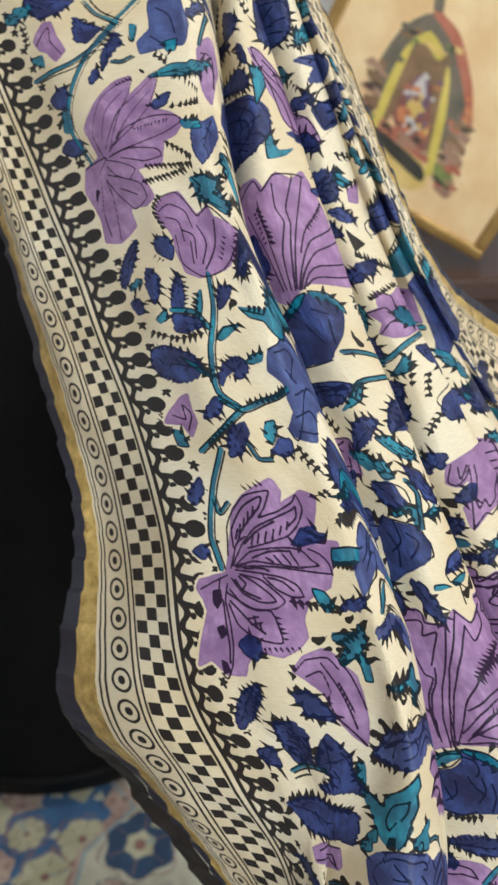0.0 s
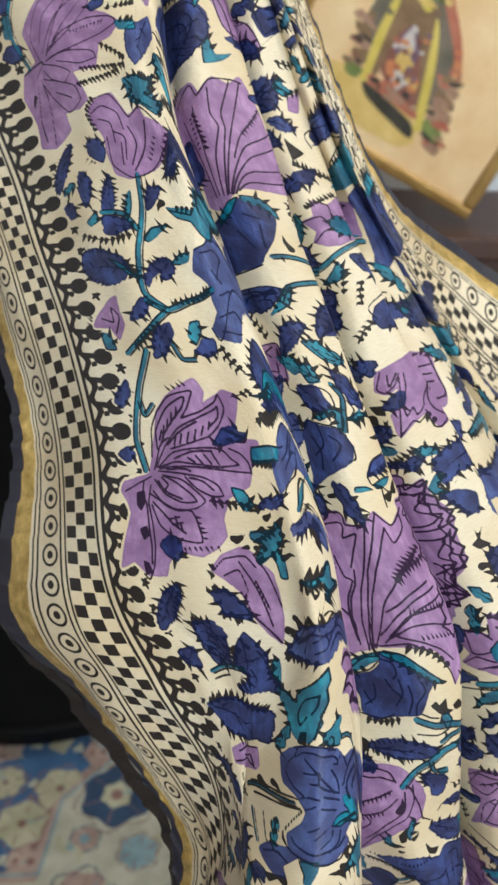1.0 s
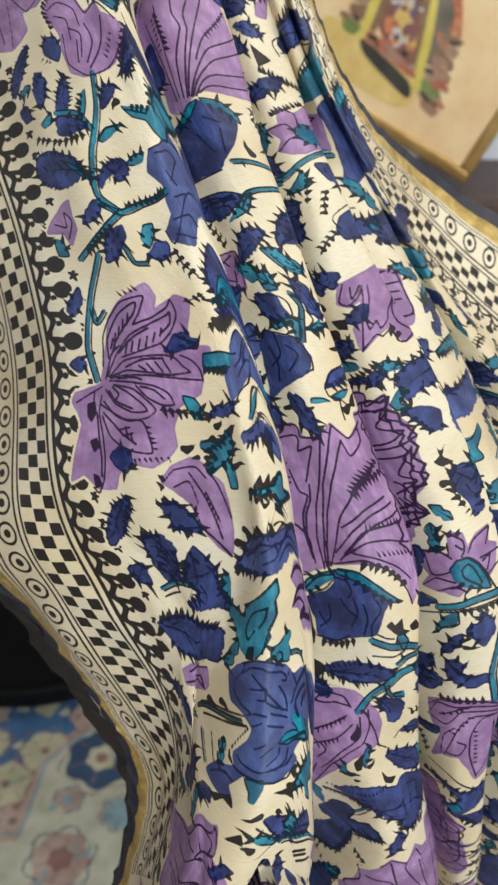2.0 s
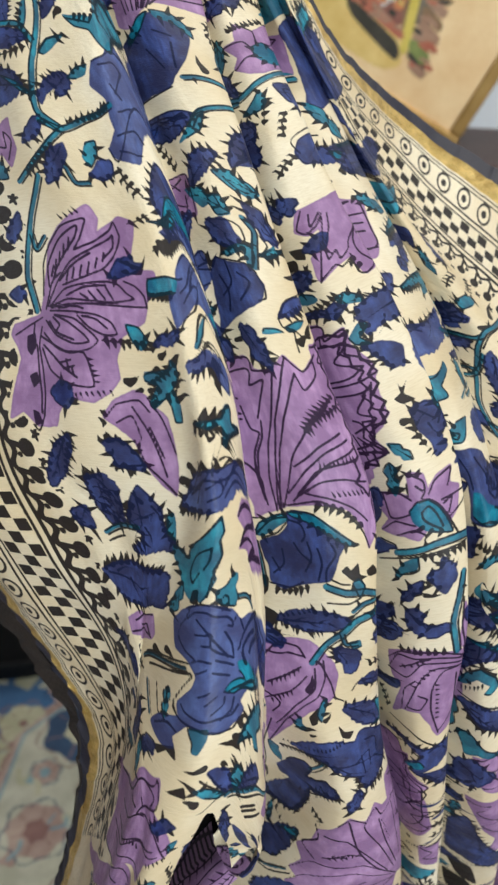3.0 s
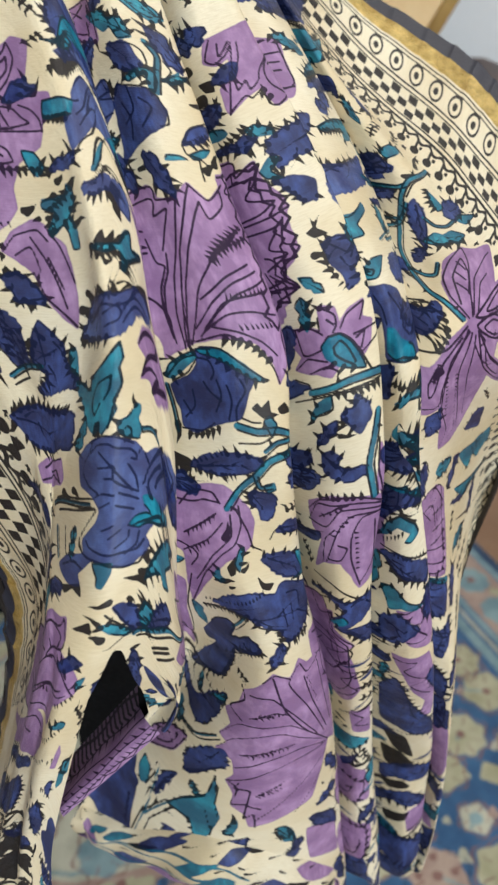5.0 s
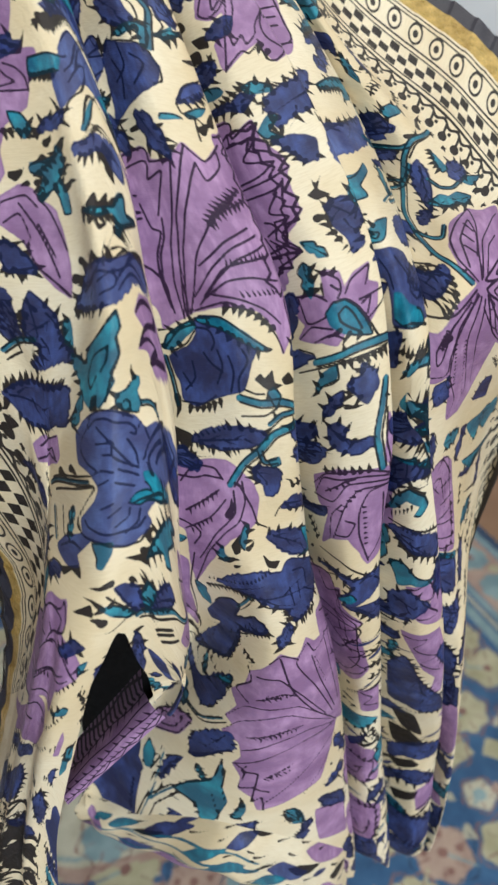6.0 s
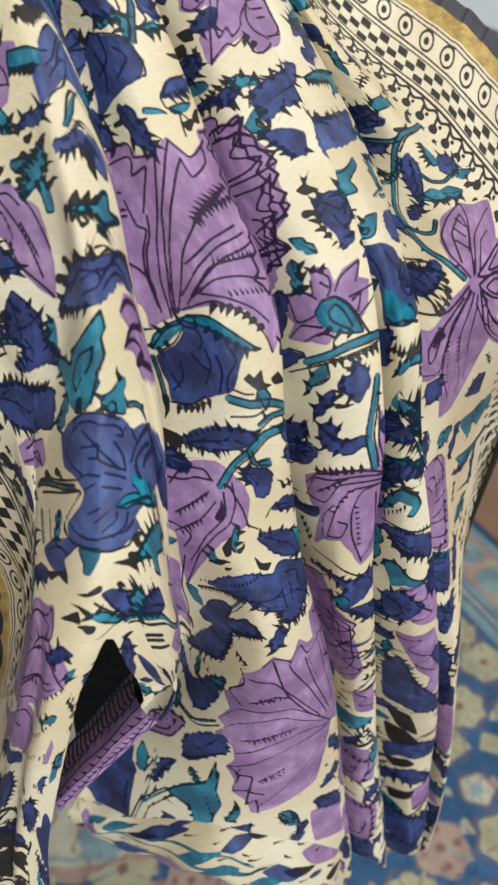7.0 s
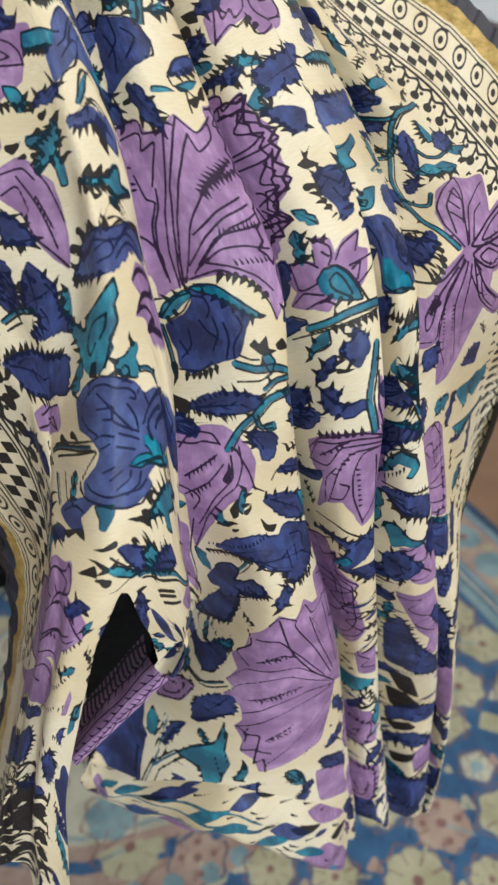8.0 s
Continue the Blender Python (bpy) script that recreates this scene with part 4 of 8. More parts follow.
teal((195, 302), (204, 299), (207, 301), (206, 304), (200, 303))
comb(2.9, (195, 289), (207, 285))
comb(3.1, (183, 321), (205, 304))
navy((86, 358), (144, 341), (180, 344), (178, 351), (141, 350))
comb(2.9, (177, 347), (199, 323))
violet((205.7, 324.8), (207.2, 315.3), (208.4, 319.8), (207.4, 328.8), (205.3, 329.3))
comb(3.1, (202, 326), (206, 323))
navy((98, 383), (165, 357), (176, 368), (170, 381), (143, 390), (109, 387))
comb(-3.4, (170, 359), (176, 370), (168, 386))
comb(2.3, (96, 383), (134, 391))
navy((197, 363), (203, 357), (208, 367), (207, 378), (205, 380), (200, 370))
comb(-3.6, (196, 363), (203, 357), (208, 367))
comb(3.1, (200, 371), (206, 381), (208, 376))
navy((205, 343), (208, 338), (208, 349), (206, 348))
comb(2.9, (202, 344), (208, 350))
navy((158, 400), (175, 404), (197, 386), (204, 390), (195, 396), (176, 410))
blot((149, 426), (177, 424), (200, 403), (178, 435), (158, 432))
blot((197, 401), (204, 398), (207, 405), (203, 409))
blot((160, 438), (193, 418), (182, 447), (167, 444))
blot((140, 412), (161, 414), (155, 420), (146, 420))
blot((207, 391), (208, 385), (208, 400))
blot((203, 416), (207, 417), (206, 425))
# blue print beside the turned edge, in navy to take in the shade there
navy_wash((211, 369), (215, 357), (295, 413), (299, 421), (301, 440), (304, 463), (297, 473), (212, 381))
stem(2.6, (304, 462), (304, 433), (303, 407), (302, 390))
stem(2.3, (304, 433), (306, 420), (308, 409))
teal((296, 406), (296, 396), (300, 399), (301, 411), (299, 415))
navy_wash((215, 344), (260, 332), (295, 408), (292, 436))
comb(3.6, (298, 431), (301, 451))
navy_wash((222, 275), (225, 276), (229, 279), (225, 311), (223, 305), (222, 286))
violet((421.1, -78.4), (415.1, -68.1), (421.8, -64.9), (428.9, -66.9), (426.8, -59.4), (419.3, -52.6), (418.7, -43.1), (419.7, -39.9), (429.8, -45.3), (436.1, -47.5), (439.7, -36.2), (487.3, -48.6), (492.6, -58.7), (492.4, -75.5), (492.3, -85.8))
ink((422.3, -78.1), (416.5, -69.0), (420.6, -65.8), (427.6, -68.1), (432.3, -73.7))
fine_ink((426.0, -75.2), (424.4, -69.0), (427.3, -70.6), (430.9, -74.4))
ink((434.4, -72.7), (432.5, -65.1), (428.9, -58.4))
ink((431.4, -71.5), (427.8, -59.0), (427.2, -49.5), (431.4, -53.0), (431.8, -47.8), (436.6, -51.6), (441.4, -58.4), (484.8, -84.3))
ink((426.8, -59.4), (422.9, -48.5), (419.5, -39.4))
ink((419.7, -39.9), (428.8, -45.7), (431.3, -43.6), (435.8, -46.7))
ink((486.3, -84.6), (443.0, -58.1), (441.0, -46.8), (452.3, -40.0), (490.9, -56.4), (492.4, -68.9), (492.3, -85.8))
fine_ink((446.6, -60.4), (491.1, -77.9))
fine_ink((445.3, -57.2), (489.3, -71.4))
fine_ink((452.3, -53.1), (488.6, -66.1))
ink((436.3, -48.3), (439.7, -36.2), (492.0, -56.5))
blot((435, -46), (434, -41), (438, -45))
blot((437, -43), (436, -38), (439, -40))
navy((415, -57), (422, -62), (428, -64), (431, -62), (428, -56), (422, -55))
blot((407, -59), (416, -59), (416, -53), (410, -54))
teal((344, -58), (350, -61), (360, -61), (350, -57), (344, -55))
blot((403, -70), (406, -65), (363, -57), (353, -61))
blot((352, -47), (408, -54), (408, -48), (358, -45))
navy((406, -47), (415, -46), (414, -42), (408, -37), (364, -38))
ink((404.2, -48.9), (416.4, -46.4))
navy((339, -24), (345, -32), (354, -36), (363, -35), (359, -31), (347, -26))
ink((338.5, -22.8), (347.3, -33.9), (362.6, -38.2))
teal((403, -35), (412, -34), (414, -31), (406, -29), (364, -31))
teal((341, -19), (349, -23), (356, -24), (351, -20), (343, -17))
teal((327, -16), (335, -17), (339, -16), (332, -14), (325, -13))
ink((346.1, -17.5), (345.2, -12.0), (344.7, -6.8))
ink((338.8, -23.4), (339.7, -19.0), (346.5, -18.4), (350.6, -15.4))
blot((345, -13), (357, -16), (351, -11))
blot((352, -17), (360, -16), (363, -22))
navy((364, -22), (413, -25), (422, -27), (427, -25), (422, -21), (419, -19), (412, -22))
teal((423, -30), (428, -31), (433, -27), (433, -24), (428, -25), (424, -27))
comb(-3.4, (407, -25), (423, -30))
navy((429, -18), (431, -22), (437, -24), (453, -26), (492, -40), (492, -35), (488, -27), (457, -10), (436, -9), (431, -6), (430, -8), (432, -13), (429, -14))
comb(-2.9, (435, -25), (492, -40))
teal((424, -10), (428, -14), (431, -13), (431, -11), (427, -7), (430, -2), (424, -4), (422, -8))
ink((427.2, -15.5), (429.9, -23.9), (432.3, -28.1), (435.2, -24.9))
navy((426, -3), (432, -2), (437, 1), (440, 5), (438, 14), (433, 13), (431, 7), (429, 2))
teal((507, -72), (518, -81), (600, -115), (625, -122), (567, -93), (512, -73))
blot((504, -69), (517, -75), (506, -63), (500, -61))
blot((588, -106), (636, -117), (603, -108), (575, -96))
navy((500, -58), (511, -67), (572, -86), (576, -84), (568, -69), (564, -73), (509, -60))
blot((432, 19), (433, 25), (436, 22), (433, 28), (436, 33), (431, 33), (429, 29), (432, 27))
teal((495, -32), (508, -41), (522, -45), (522, -41), (517, -31), (510, -28), (511, -36), (499, -30))
comb(3.9, (495, -30), (510, -34))
comb(-3.4, (502, -38), (562, -52))
blot((451, -13), (489, -15), (445, -6))
blot((445, -7), (449, 1), (454, 2))
navy((302, 137), (308, 132), (319, 129), (330, 129), (338, 130), (339, 134), (331, 139), (323, 140), (316, 141), (310, 139))
comb(2.9, (301, 138), (313, 140), (325, 140))
blot((248, 119), (301, 133), (303, 137), (297, 139))
comb(-2.9, (304, 135), (319, 129))
navy((229, 165), (296, 140), (301, 144), (307, 147), (302, 151), (244, 144))
violet((238.4, 156.3), (298.1, 149.0), (308.2, 145.8), (317.3, 145.8), (323.9, 150.8), (330.9, 158.8), (333.2, 167.0), (330.8, 180.0), (325.8, 183.8), (316.9, 188.3), (309.2, 198.7), (302.0, 214.0), (295.2, 230.2), (294.5, 212.6), (295.0, 186.3), (249.2, 157.0), (241.9, 157.3))
ink((294.1, 157.8), (302.5, 149.3), (311.9, 149.6), (315.7, 155.3))
ink((249.2, 151.7), (299.2, 155.3), (307.7, 153.6), (315.5, 154.8))
fine_ink((296.1, 173.6), (306.9, 166.1), (313.8, 160.6))
comb(3.1, (298, 173), (314, 161))
ink((295.1, 185.1), (308.9, 175.4), (316.6, 165.7))
comb(3.1, (298, 186), (310, 175))
ink((325.0, 156.8), (326.0, 167.9), (321.9, 178.6), (314.6, 184.9), (305.1, 200.2), (295.1, 230.8))
ink((323.4, 158.3), (329.5, 171.5), (332.0, 182.3))
ink((320.4, 161.3), (320.3, 173.8), (310.7, 185.3), (300.0, 207.2))
blot((315, 172), (319, 165), (320, 176))
ink((247.8, 166.1), (301.4, 183.3), (298.6, 195.9))
stem(3.6, (365, 125), (344, 130), (335, 140), (325, 149), (319, 158))
stem(2.1, (335, 140), (337, 146), (343, 145))
teal((339, 145), (344, 143), (345, 147), (341, 149))
navy((332, 149), (338, 149), (345, 151), (344, 160), (341, 166), (337, 166), (336, 159), (332, 156))
navy((344, 173), (351, 167), (363, 169), (405, 184), (355, 174), (347, 175))
ink((340.6, 178.5), (348.8, 170.5), (405.8, 178.0))
teal((321, 190), (324, 182), (327, 181), (325, 189), (323, 195))
blot((317, 192), (322, 185), (321, 196), (318, 198))
blot((324, 193), (329, 190), (326, 196))
teal((309, 199), (313, 192), (313, 198), (315, 201), (312, 204))
blot((313, 199), (320, 201), (315, 205))
blot((316, 205), (320, 204), (318, 207))
ink((330.7, 180.7), (336.2, 184.4))
navy((336, 188), (343, 187), (353, 188), (361, 195), (364, 206), (350, 204), (343, 200), (338, 193))
teal((356, 188), (404, 208), (364, 206), (355, 206), (350, 206), (360, 203))
blot((332, 199), (335, 204), (340, 205), (337, 209), (333, 207))
navy((305, 225), (316, 212), (328, 209), (339, 212), (346, 206), (403, 229), (363, 226), (353, 235), (344, 241), (339, 242), (337, 234), (326, 228), (322, 224), (312, 225))
fine_ink((344.9, 213.0), (352.2, 214.3), (351.5, 223.3))
fine_ink((346.3, 220.8), (345.2, 230.1))
fine_ink((341.0, 221.7), (341.1, 233.0))
comb(-2.3, (301, 225), (334, 210))
comb(3.6, (300, 232), (312, 226), (322, 225))
comb(4.4, (336, 235), (339, 242), (352, 239))
navy((298, 260), (305, 241), (311, 235), (314, 237), (311, 249), (320, 240), (324, 243), (325, 247), (318, 252), (313, 257), (311, 272), (308, 288), (296, 304), (291, 306), (298, 284), (305, 263), (300, 266))
stem(2.1, (313, 239), (320, 226))
ink((323.9, 226.7), (327.5, 230.5), (339.9, 234.6))
comb(3.4, (314, 255), (326, 248))
comb(3.4, (294, 304), (308, 289), (313, 263))
violet((244.9, 183.2), (292.0, 210.8), (287.9, 244.4), (289.6, 265.7), (290.8, 287.3), (252.0, 236.6), (241.5, 235.6), (247.3, 215.9), (243.6, 201.8))
ink((244.7, 184.6), (249.3, 196.1), (242.2, 205.2), (284.0, 268.7))
ink((297.6, 203.4), (290.6, 236.4), (289.4, 273.7), (245.6, 229.6))
blot((288, 277), (295, 275), (293, 290))
navy((238, 263), (298, 325), (307, 307), (312, 297), (311, 308), (311, 316), (309, 327), (303, 336), (236, 279))
teal((306, 310), (312, 297), (312, 304))
comb(-3.9, (240, 254), (307, 307), (312, 299))
stem(1.8, (301, 347), (307, 344), (313, 331))
comb(-3.1, (303, 348), (313, 330))
navy((307, 359), (312, 343), (316, 337), (318, 348), (315, 356), (310, 373), (308, 374))
comb(2.6, (308, 376), (315, 357))
navy((303, 401), (304, 390), (307, 382), (306, 393), (304, 412))
violet((355.0, 259.9), (346.2, 260.5), (342.4, 255.6), (337.3, 267.1), (330.5, 262.5), (325.5, 271.1), (318.2, 281.7), (316.9, 292.9), (312.9, 305.8), (315.9, 314.1), (313.5, 326.0), (316.5, 329.9), (313.9, 338.3), (319.0, 340.5), (320.5, 351.6), (318.8, 359.8), (321.5, 369.6), (321.6, 380.5), (325.5, 386.3), (327.9, 398.6), (333.5, 396.1), (339.3, 391.1), (344.8, 386.5), (354.1, 339.0), (360.4, 341.2), (359.6, 293.2))
ink((317.0, 279.4), (318.8, 288.7), (314.1, 301.0), (319.0, 306.4))
ink((354.1, 339.0), (342.9, 315.3), (334.5, 290.4), (330.4, 265.9))
ink((351.5, 325.9), (343.5, 292.4), (336.7, 271.0), (342.2, 258.8), (345.3, 266.5), (354.8, 260.7))
ink((325.5, 269.8), (330.9, 263.5), (337.3, 267.5))
ink((320.4, 283.4), (330.2, 282.0), (338.6, 298.2), (347.8, 324.2))
fine_ink((321.4, 301.8), (330.3, 293.5), (335.5, 295.6))
comb(-2.3, (324, 297), (335, 295))
comb(2.3, (323, 300), (331, 296))
ink((313.5, 326.5), (319.1, 309.2), (336.5, 305.6), (347.7, 325.9))
ink((314.1, 336.9), (317.7, 324.0), (324.8, 315.0), (334.5, 312.7), (350.6, 334.0))
fine_ink((320.2, 334.2), (329.1, 327.7), (338.5, 324.5))
comb(-2.1, (322, 333), (337, 324))
comb(2.3, (321, 335), (337, 327))
ink((320.1, 346.1), (329.4, 336.0), (340.5, 331.5), (352.1, 339.1))
ink((318.7, 359.8), (328.2, 348.8), (338.6, 341.2), (351.0, 340.2))
ink((319.0, 358.9), (322.0, 364.1), (321.5, 379.4), (325.2, 377.7), (325.5, 390.7), (328.0, 387.0), (329.4, 400.5))
ink((322.3, 358.1), (321.2, 364.3), (325.6, 364.5), (325.7, 378.1), (329.8, 382.2))
fine_ink((327.5, 369.2), (335.3, 359.8))
comb(-2.1, (328, 369), (335, 361))
comb(2.1, (328, 371), (335, 365))
ink((329.0, 392.8), (334.3, 381.4), (342.7, 364.8), (352.2, 348.5))
ink((339.4, 393.9), (345.9, 375.6), (353.1, 353.7))
ink((343.6, 269.0), (346.3, 290.0), (353.2, 323.2))
comb(-2.3, (345, 270), (349, 294))
ink((353.6, 263.9), (353.7, 286.9), (356.5, 318.6))
teal((308, 409), (311, 395), (315, 383), (316, 371), (316, 361), (317, 369), (318, 385), (320, 396), (319, 414), (318, 422), (316, 421), (314, 410), (311, 409))
ink((316.2, 361.1), (315.1, 383.0), (311.3, 394.8))
ink((317.5, 369.3), (317.9, 385.5), (319.6, 397.3), (319.2, 414.2))
fine_ink((316.1, 393.9), (318.7, 408.2))
teal((322, 409), (323, 398), (324, 392), (325, 400), (324, 409))
blot((322, 387), (324, 394), (323, 399))
blue((448, 6), (501, -10), (515, -20), (512, -6), (511, -1), (498, 8), (452, 25), (445, 17))
ink((448.1, 5.7), (496.9, -8.3), (512.4, -17.9))
ink((559.0, -25.5), (513.8, -8.7), (516.3, -1.6))
teal((445, 33), (492, 23), (501, 14), (502, 19), (494, 29), (495, 36), (449, 52), (456, 51), (444, 42))
ink((500.9, 14.2), (490.2, 25.1), (453.1, 35.7), (455.5, 50.4))
navy((559, -24), (573, -31), (574, -27), (582, -23), (576, -19), (567, -18), (566, -13), (559, -11), (519, -12))
teal((577, -35), (595, -40), (605, -37), (594, -32), (579, -29))
comb(-2.9, (560, -25), (576, -33))
stem(2.6, (510, -6), (522, -4), (571, -8), (583, -10))
stem(3.1, (617, -18), (589, -13), (573, -2), (565, 16), (559, 40), (559, 49), (562, 62), (568, 72), (576, 77), (588, 87))
ink((619.1, -16.7), (591.5, -10.3), (577.5, -1.2))
stem(2.1, (565, 16), (517, 31), (506, 38))
navy((510, 10), (559, -3), (569, -5), (564, 2), (515, 13))
comb(-3.9, (513, 14), (560, 18))
navy((573, 6), (583, 1), (586, 8), (583, 20), (575, 39), (572, 31), (570, 21))
teal((600, -5), (604, 0), (607, 9), (599, 11), (597, 4))
navy((609, 5), (618, 6), (622, 13), (618, 20), (609, 20), (603, 14))
stem(2.1, (584, 14), (590, 21), (599, 23), (609, 20))
teal((617, 18), (628, 26), (618, 27), (612, 21))
blot((584, -17), (604, -22), (588, -14))
blot((608, -27), (609, -18), (622, -30))
blot((620, 29), (625, 37), (618, 35))
comb(-3.6, (557, 13), (560, 23))
navy((432, 37), (438, 36), (456, 47), (440, 54), (442, 61), (435, 63), (435, 56), (432, 48), (432, 42))
comb(4.2, (436, 35), (432, 40), (431, 48), (433, 57))
blot((428, 39), (433, 41), (429, 44))
comb(3.1, (433, 58), (438, 64))
teal((485, 61), (489, 55), (496, 50), (504, 49), (500, 57), (494, 62), (445, 65))
fine_ink((490.9, 56.4), (494.9, 57.2), (492.2, 60.1), (489.0, 59.6))
navy((510, 49), (557, 52), (560, 62), (516, 72), (509, 65))
comb(3.1, (510, 68), (560, 75))
stem(2.3, (562, 59), (569, 60), (576, 58), (580, 50))
navy_wash((454, 68), (498, 66), (508, 73), (512, 92), (517, 106), (524, 120), (507, 109), (491, 102), (491, 93), (489, 80), (444, 71))
teal((494, 88), (499, 90), (503, 97), (511, 106), (513, 114), (496, 103), (492, 99))
fine_ink((489.1, 70.8), (493.0, 77.8), (494.2, 86.1))
fine_ink((500.3, 71.4), (505.9, 83.5), (506.3, 91.9))
ink((491.1, 103.0), (502.9, 105.4), (515.4, 117.5))
navy((508, 85), (562, 90), (571, 80), (575, 82), (571, 92), (563, 101), (519, 106), (511, 93))
comb(-3.1, (505, 82), (562, 90), (570, 80))
comb(4.2, (574, 84), (576, 96), (567, 109))
violet((624.8, 50.6), (614.4, 45.9), (602.6, 41.4), (585.2, 49.4), (579.5, 65.7), (582.8, 79.6), (591.8, 87.9), (575.9, 100.0), (564.2, 118.6), (523.5, 136.2), (524.4, 149.7), (564.9, 147.8), (572.4, 142.6), (572.7, 161.1), (572.5, 177.1), (580.5, 176.1), (587.8, 166.9), (594.0, 153.7), (599.6, 133.6), (603.2, 120.7))
ink((592.1, 86.5), (582.4, 74.8), (580.7, 61.7), (589.3, 49.8), (602.6, 41.4), (603.6, 52.7), (597.6, 70.4), (594.7, 85.7))
ink((588.6, 79.4), (587.8, 62.0), (598.4, 49.2), (600.4, 60.0), (595.6, 73.4))
fine_ink((594.3, 51.4), (598.8, 57.6))
fine_ink((591.0, 59.2), (596.5, 64.9))
fine_ink((589.3, 66.7), (595.2, 71.4))
ink((595.7, 84.6), (603.6, 64.5), (617.6, 54.5), (622.5, 53.3))
ink((599.3, 83.2), (606.8, 68.8), (615.0, 64.1))
ink((590.3, 90.6), (570.3, 107.1), (518.7, 133.4), (520.8, 145.7), (568.0, 143.9), (571.7, 129.7), (577.0, 111.3), (591.2, 93.1))
ink((585.9, 96.6), (571.7, 112.3), (566.8, 132.2), (564.2, 136.5), (563.4, 128.1), (568.6, 115.3))
blot((566, 127), (570, 114), (570, 121))
comb(-2.3, (566, 126), (570, 113))
ink((590.6, 92.3), (575.3, 118.1), (572.4, 142.6), (576.9, 163.6), (573.3, 175.6))
ink((592.7, 93.7), (583.5, 118.6), (584.6, 158.3), (577.9, 172.9))
comb(2.3, (582, 118), (582, 164))
comb(-2.3, (575, 120), (576, 153))
ink((594.8, 94.8), (589.7, 119.7), (588.8, 156.7))
ink((597.7, 92.3), (602.9, 95.6))
ink((593.4, 98.8), (597.3, 109.6), (602.8, 115.8))
fine_ink((597.4, 93.9), (600.8, 98.6), (597.4, 100.8))
navy((564, 156), (565, 150), (571, 147), (572, 143), (573, 161), (566, 165))
violet((406.9, 74.1), (414.7, 75.0), (419.2, 77.1), (420.7, 65.8), (427.2, 68.4), (427.8, 76.5), (433.2, 71.6), (440.1, 70.5), (437.8, 77.9), (442.4, 81.4), (439.0, 91.3), (434.6, 95.3), (431.1, 96.0), (425.5, 94.6), (421.3, 99.5), (415.4, 96.6), (412.0, 96.2), (405.2, 93.3), (408.9, 87.6), (405.6, 83.0))
ink((405.8, 74.0), (414.8, 74.9), (419.3, 78.9))
ink((407.2, 75.0), (409.3, 86.4), (413.1, 87.1), (418.0, 85.7))
ink((405.4, 93.8), (411.5, 88.9), (419.8, 91.9))
ink((418.8, 64.5), (426.4, 71.2), (426.4, 76.4), (424.0, 79.3))
ink((419.0, 70.6), (418.2, 77.0))
ink((422.6, 72.8), (425.2, 75.8))
ink((427.8, 78.5), (431.8, 73.4), (440.3, 71.1), (436.5, 78.6))
ink((432.8, 83.7), (455.1, 84.5), (438.7, 91.5), (434.0, 94.2))
fine_ink((433.5, 85.9), (437.6, 84.3), (435.1, 91.1))
ink((412.0, 96.3), (419.1, 94.2), (425.3, 98.3))
comb(-3.4, (419, 66), (427, 68))
teal((418, 84), (422, 81), (427, 81), (431, 86), (434, 93), (436, 101), (431, 99), (424, 95), (419, 90))
fine_ink((423.1, 86.0), (426.8, 84.2), (429.7, 88.9), (432.2, 96.5))
fine_ink((423.1, 86.0), (424.1, 90.2), (431.0, 97.2))
ink((417.7, 84.4), (421.5, 80.4), (427.5, 81.0), (432.2, 86.9), (438.5, 103.1))
stem(3.6, (412, 106), (421, 105), (431, 104), (451, 107))
ink((404.4, 111.0), (411.9, 109.6), (426.3, 108.4), (444.4, 109.3))
comb(3.6, (423, 109), (443, 111))
teal((412, 119), (415, 112), (421, 109), (421, 116), (416, 118), (413, 122))
ink((421.3, 109.7), (422.2, 115.9), (419.1, 118.1), (414.0, 119.0))
navy((426, 120), (431, 118), (432, 113), (437, 119), (438, 125), (436, 129), (434, 133), (430, 127))
blot((425, 130), (433, 132), (427, 132))
comb(-3.1, (431, 119), (432, 113), (438, 120))
stem(3.1, (441, 124), (439, 137), (437, 151), (440, 169))
violet((442.7, 141.8), (445.4, 151.5), (446.7, 170.1), (441.3, 164.4))
ink((442.0, 138.7), (441.5, 155.7), (448.0, 174.9))
teal((495, 126), (504, 124), (527, 138), (515, 124), (522, 141), (508, 130), (499, 129))
comb(-3.6, (494, 115), (527, 135))
teal((494, 144), (498, 137), (504, 145), (535, 173))
navy((444, 145), (497, 150), (531, 165), (511, 150), (510, 155), (533, 180), (496, 162), (446, 154))
navy((450, 104), (495, 106), (492, 115), (490, 123), (449, 117))
teal((531, 178), (512, 160), (564, 172), (520, 171), (528, 180))
blot((510, 167), (564, 182), (521, 179))
navy((417, 140), (422, 138), (426, 143), (424, 147), (430, 150), (436, 150), (436, 154), (431, 157), (424, 154), (418, 149))
navy((356, 139), (411, 149), (416, 152), (415, 156), (409, 160), (358, 147))
navy((355, 126), (408, 139), (412, 142), (406, 148), (355, 134))
comb(-3.6, (414, 163), (436, 168))
violet((410.4, 167.3), (420.8, 163.4), (432.7, 167.6), (489.7, 179.9), (490.0, 194.5), (488.9, 212.3), (445.2, 220.8), (434.5, 224.2), (430.4, 213.9), (424.9, 204.5), (415.9, 203.9), (411.4, 208.3), (415.6, 189.5), (412.1, 182.2))
ink((410.1, 171.5), (415.6, 165.4), (430.6, 166.3), (445.9, 174.2))
ink((410.3, 177.7), (414.2, 167.9), (420.6, 168.8), (432.8, 170.7), (446.6, 175.8))
ink((410.3, 177.7), (417.9, 181.3), (426.0, 172.9), (448.0, 178.5))
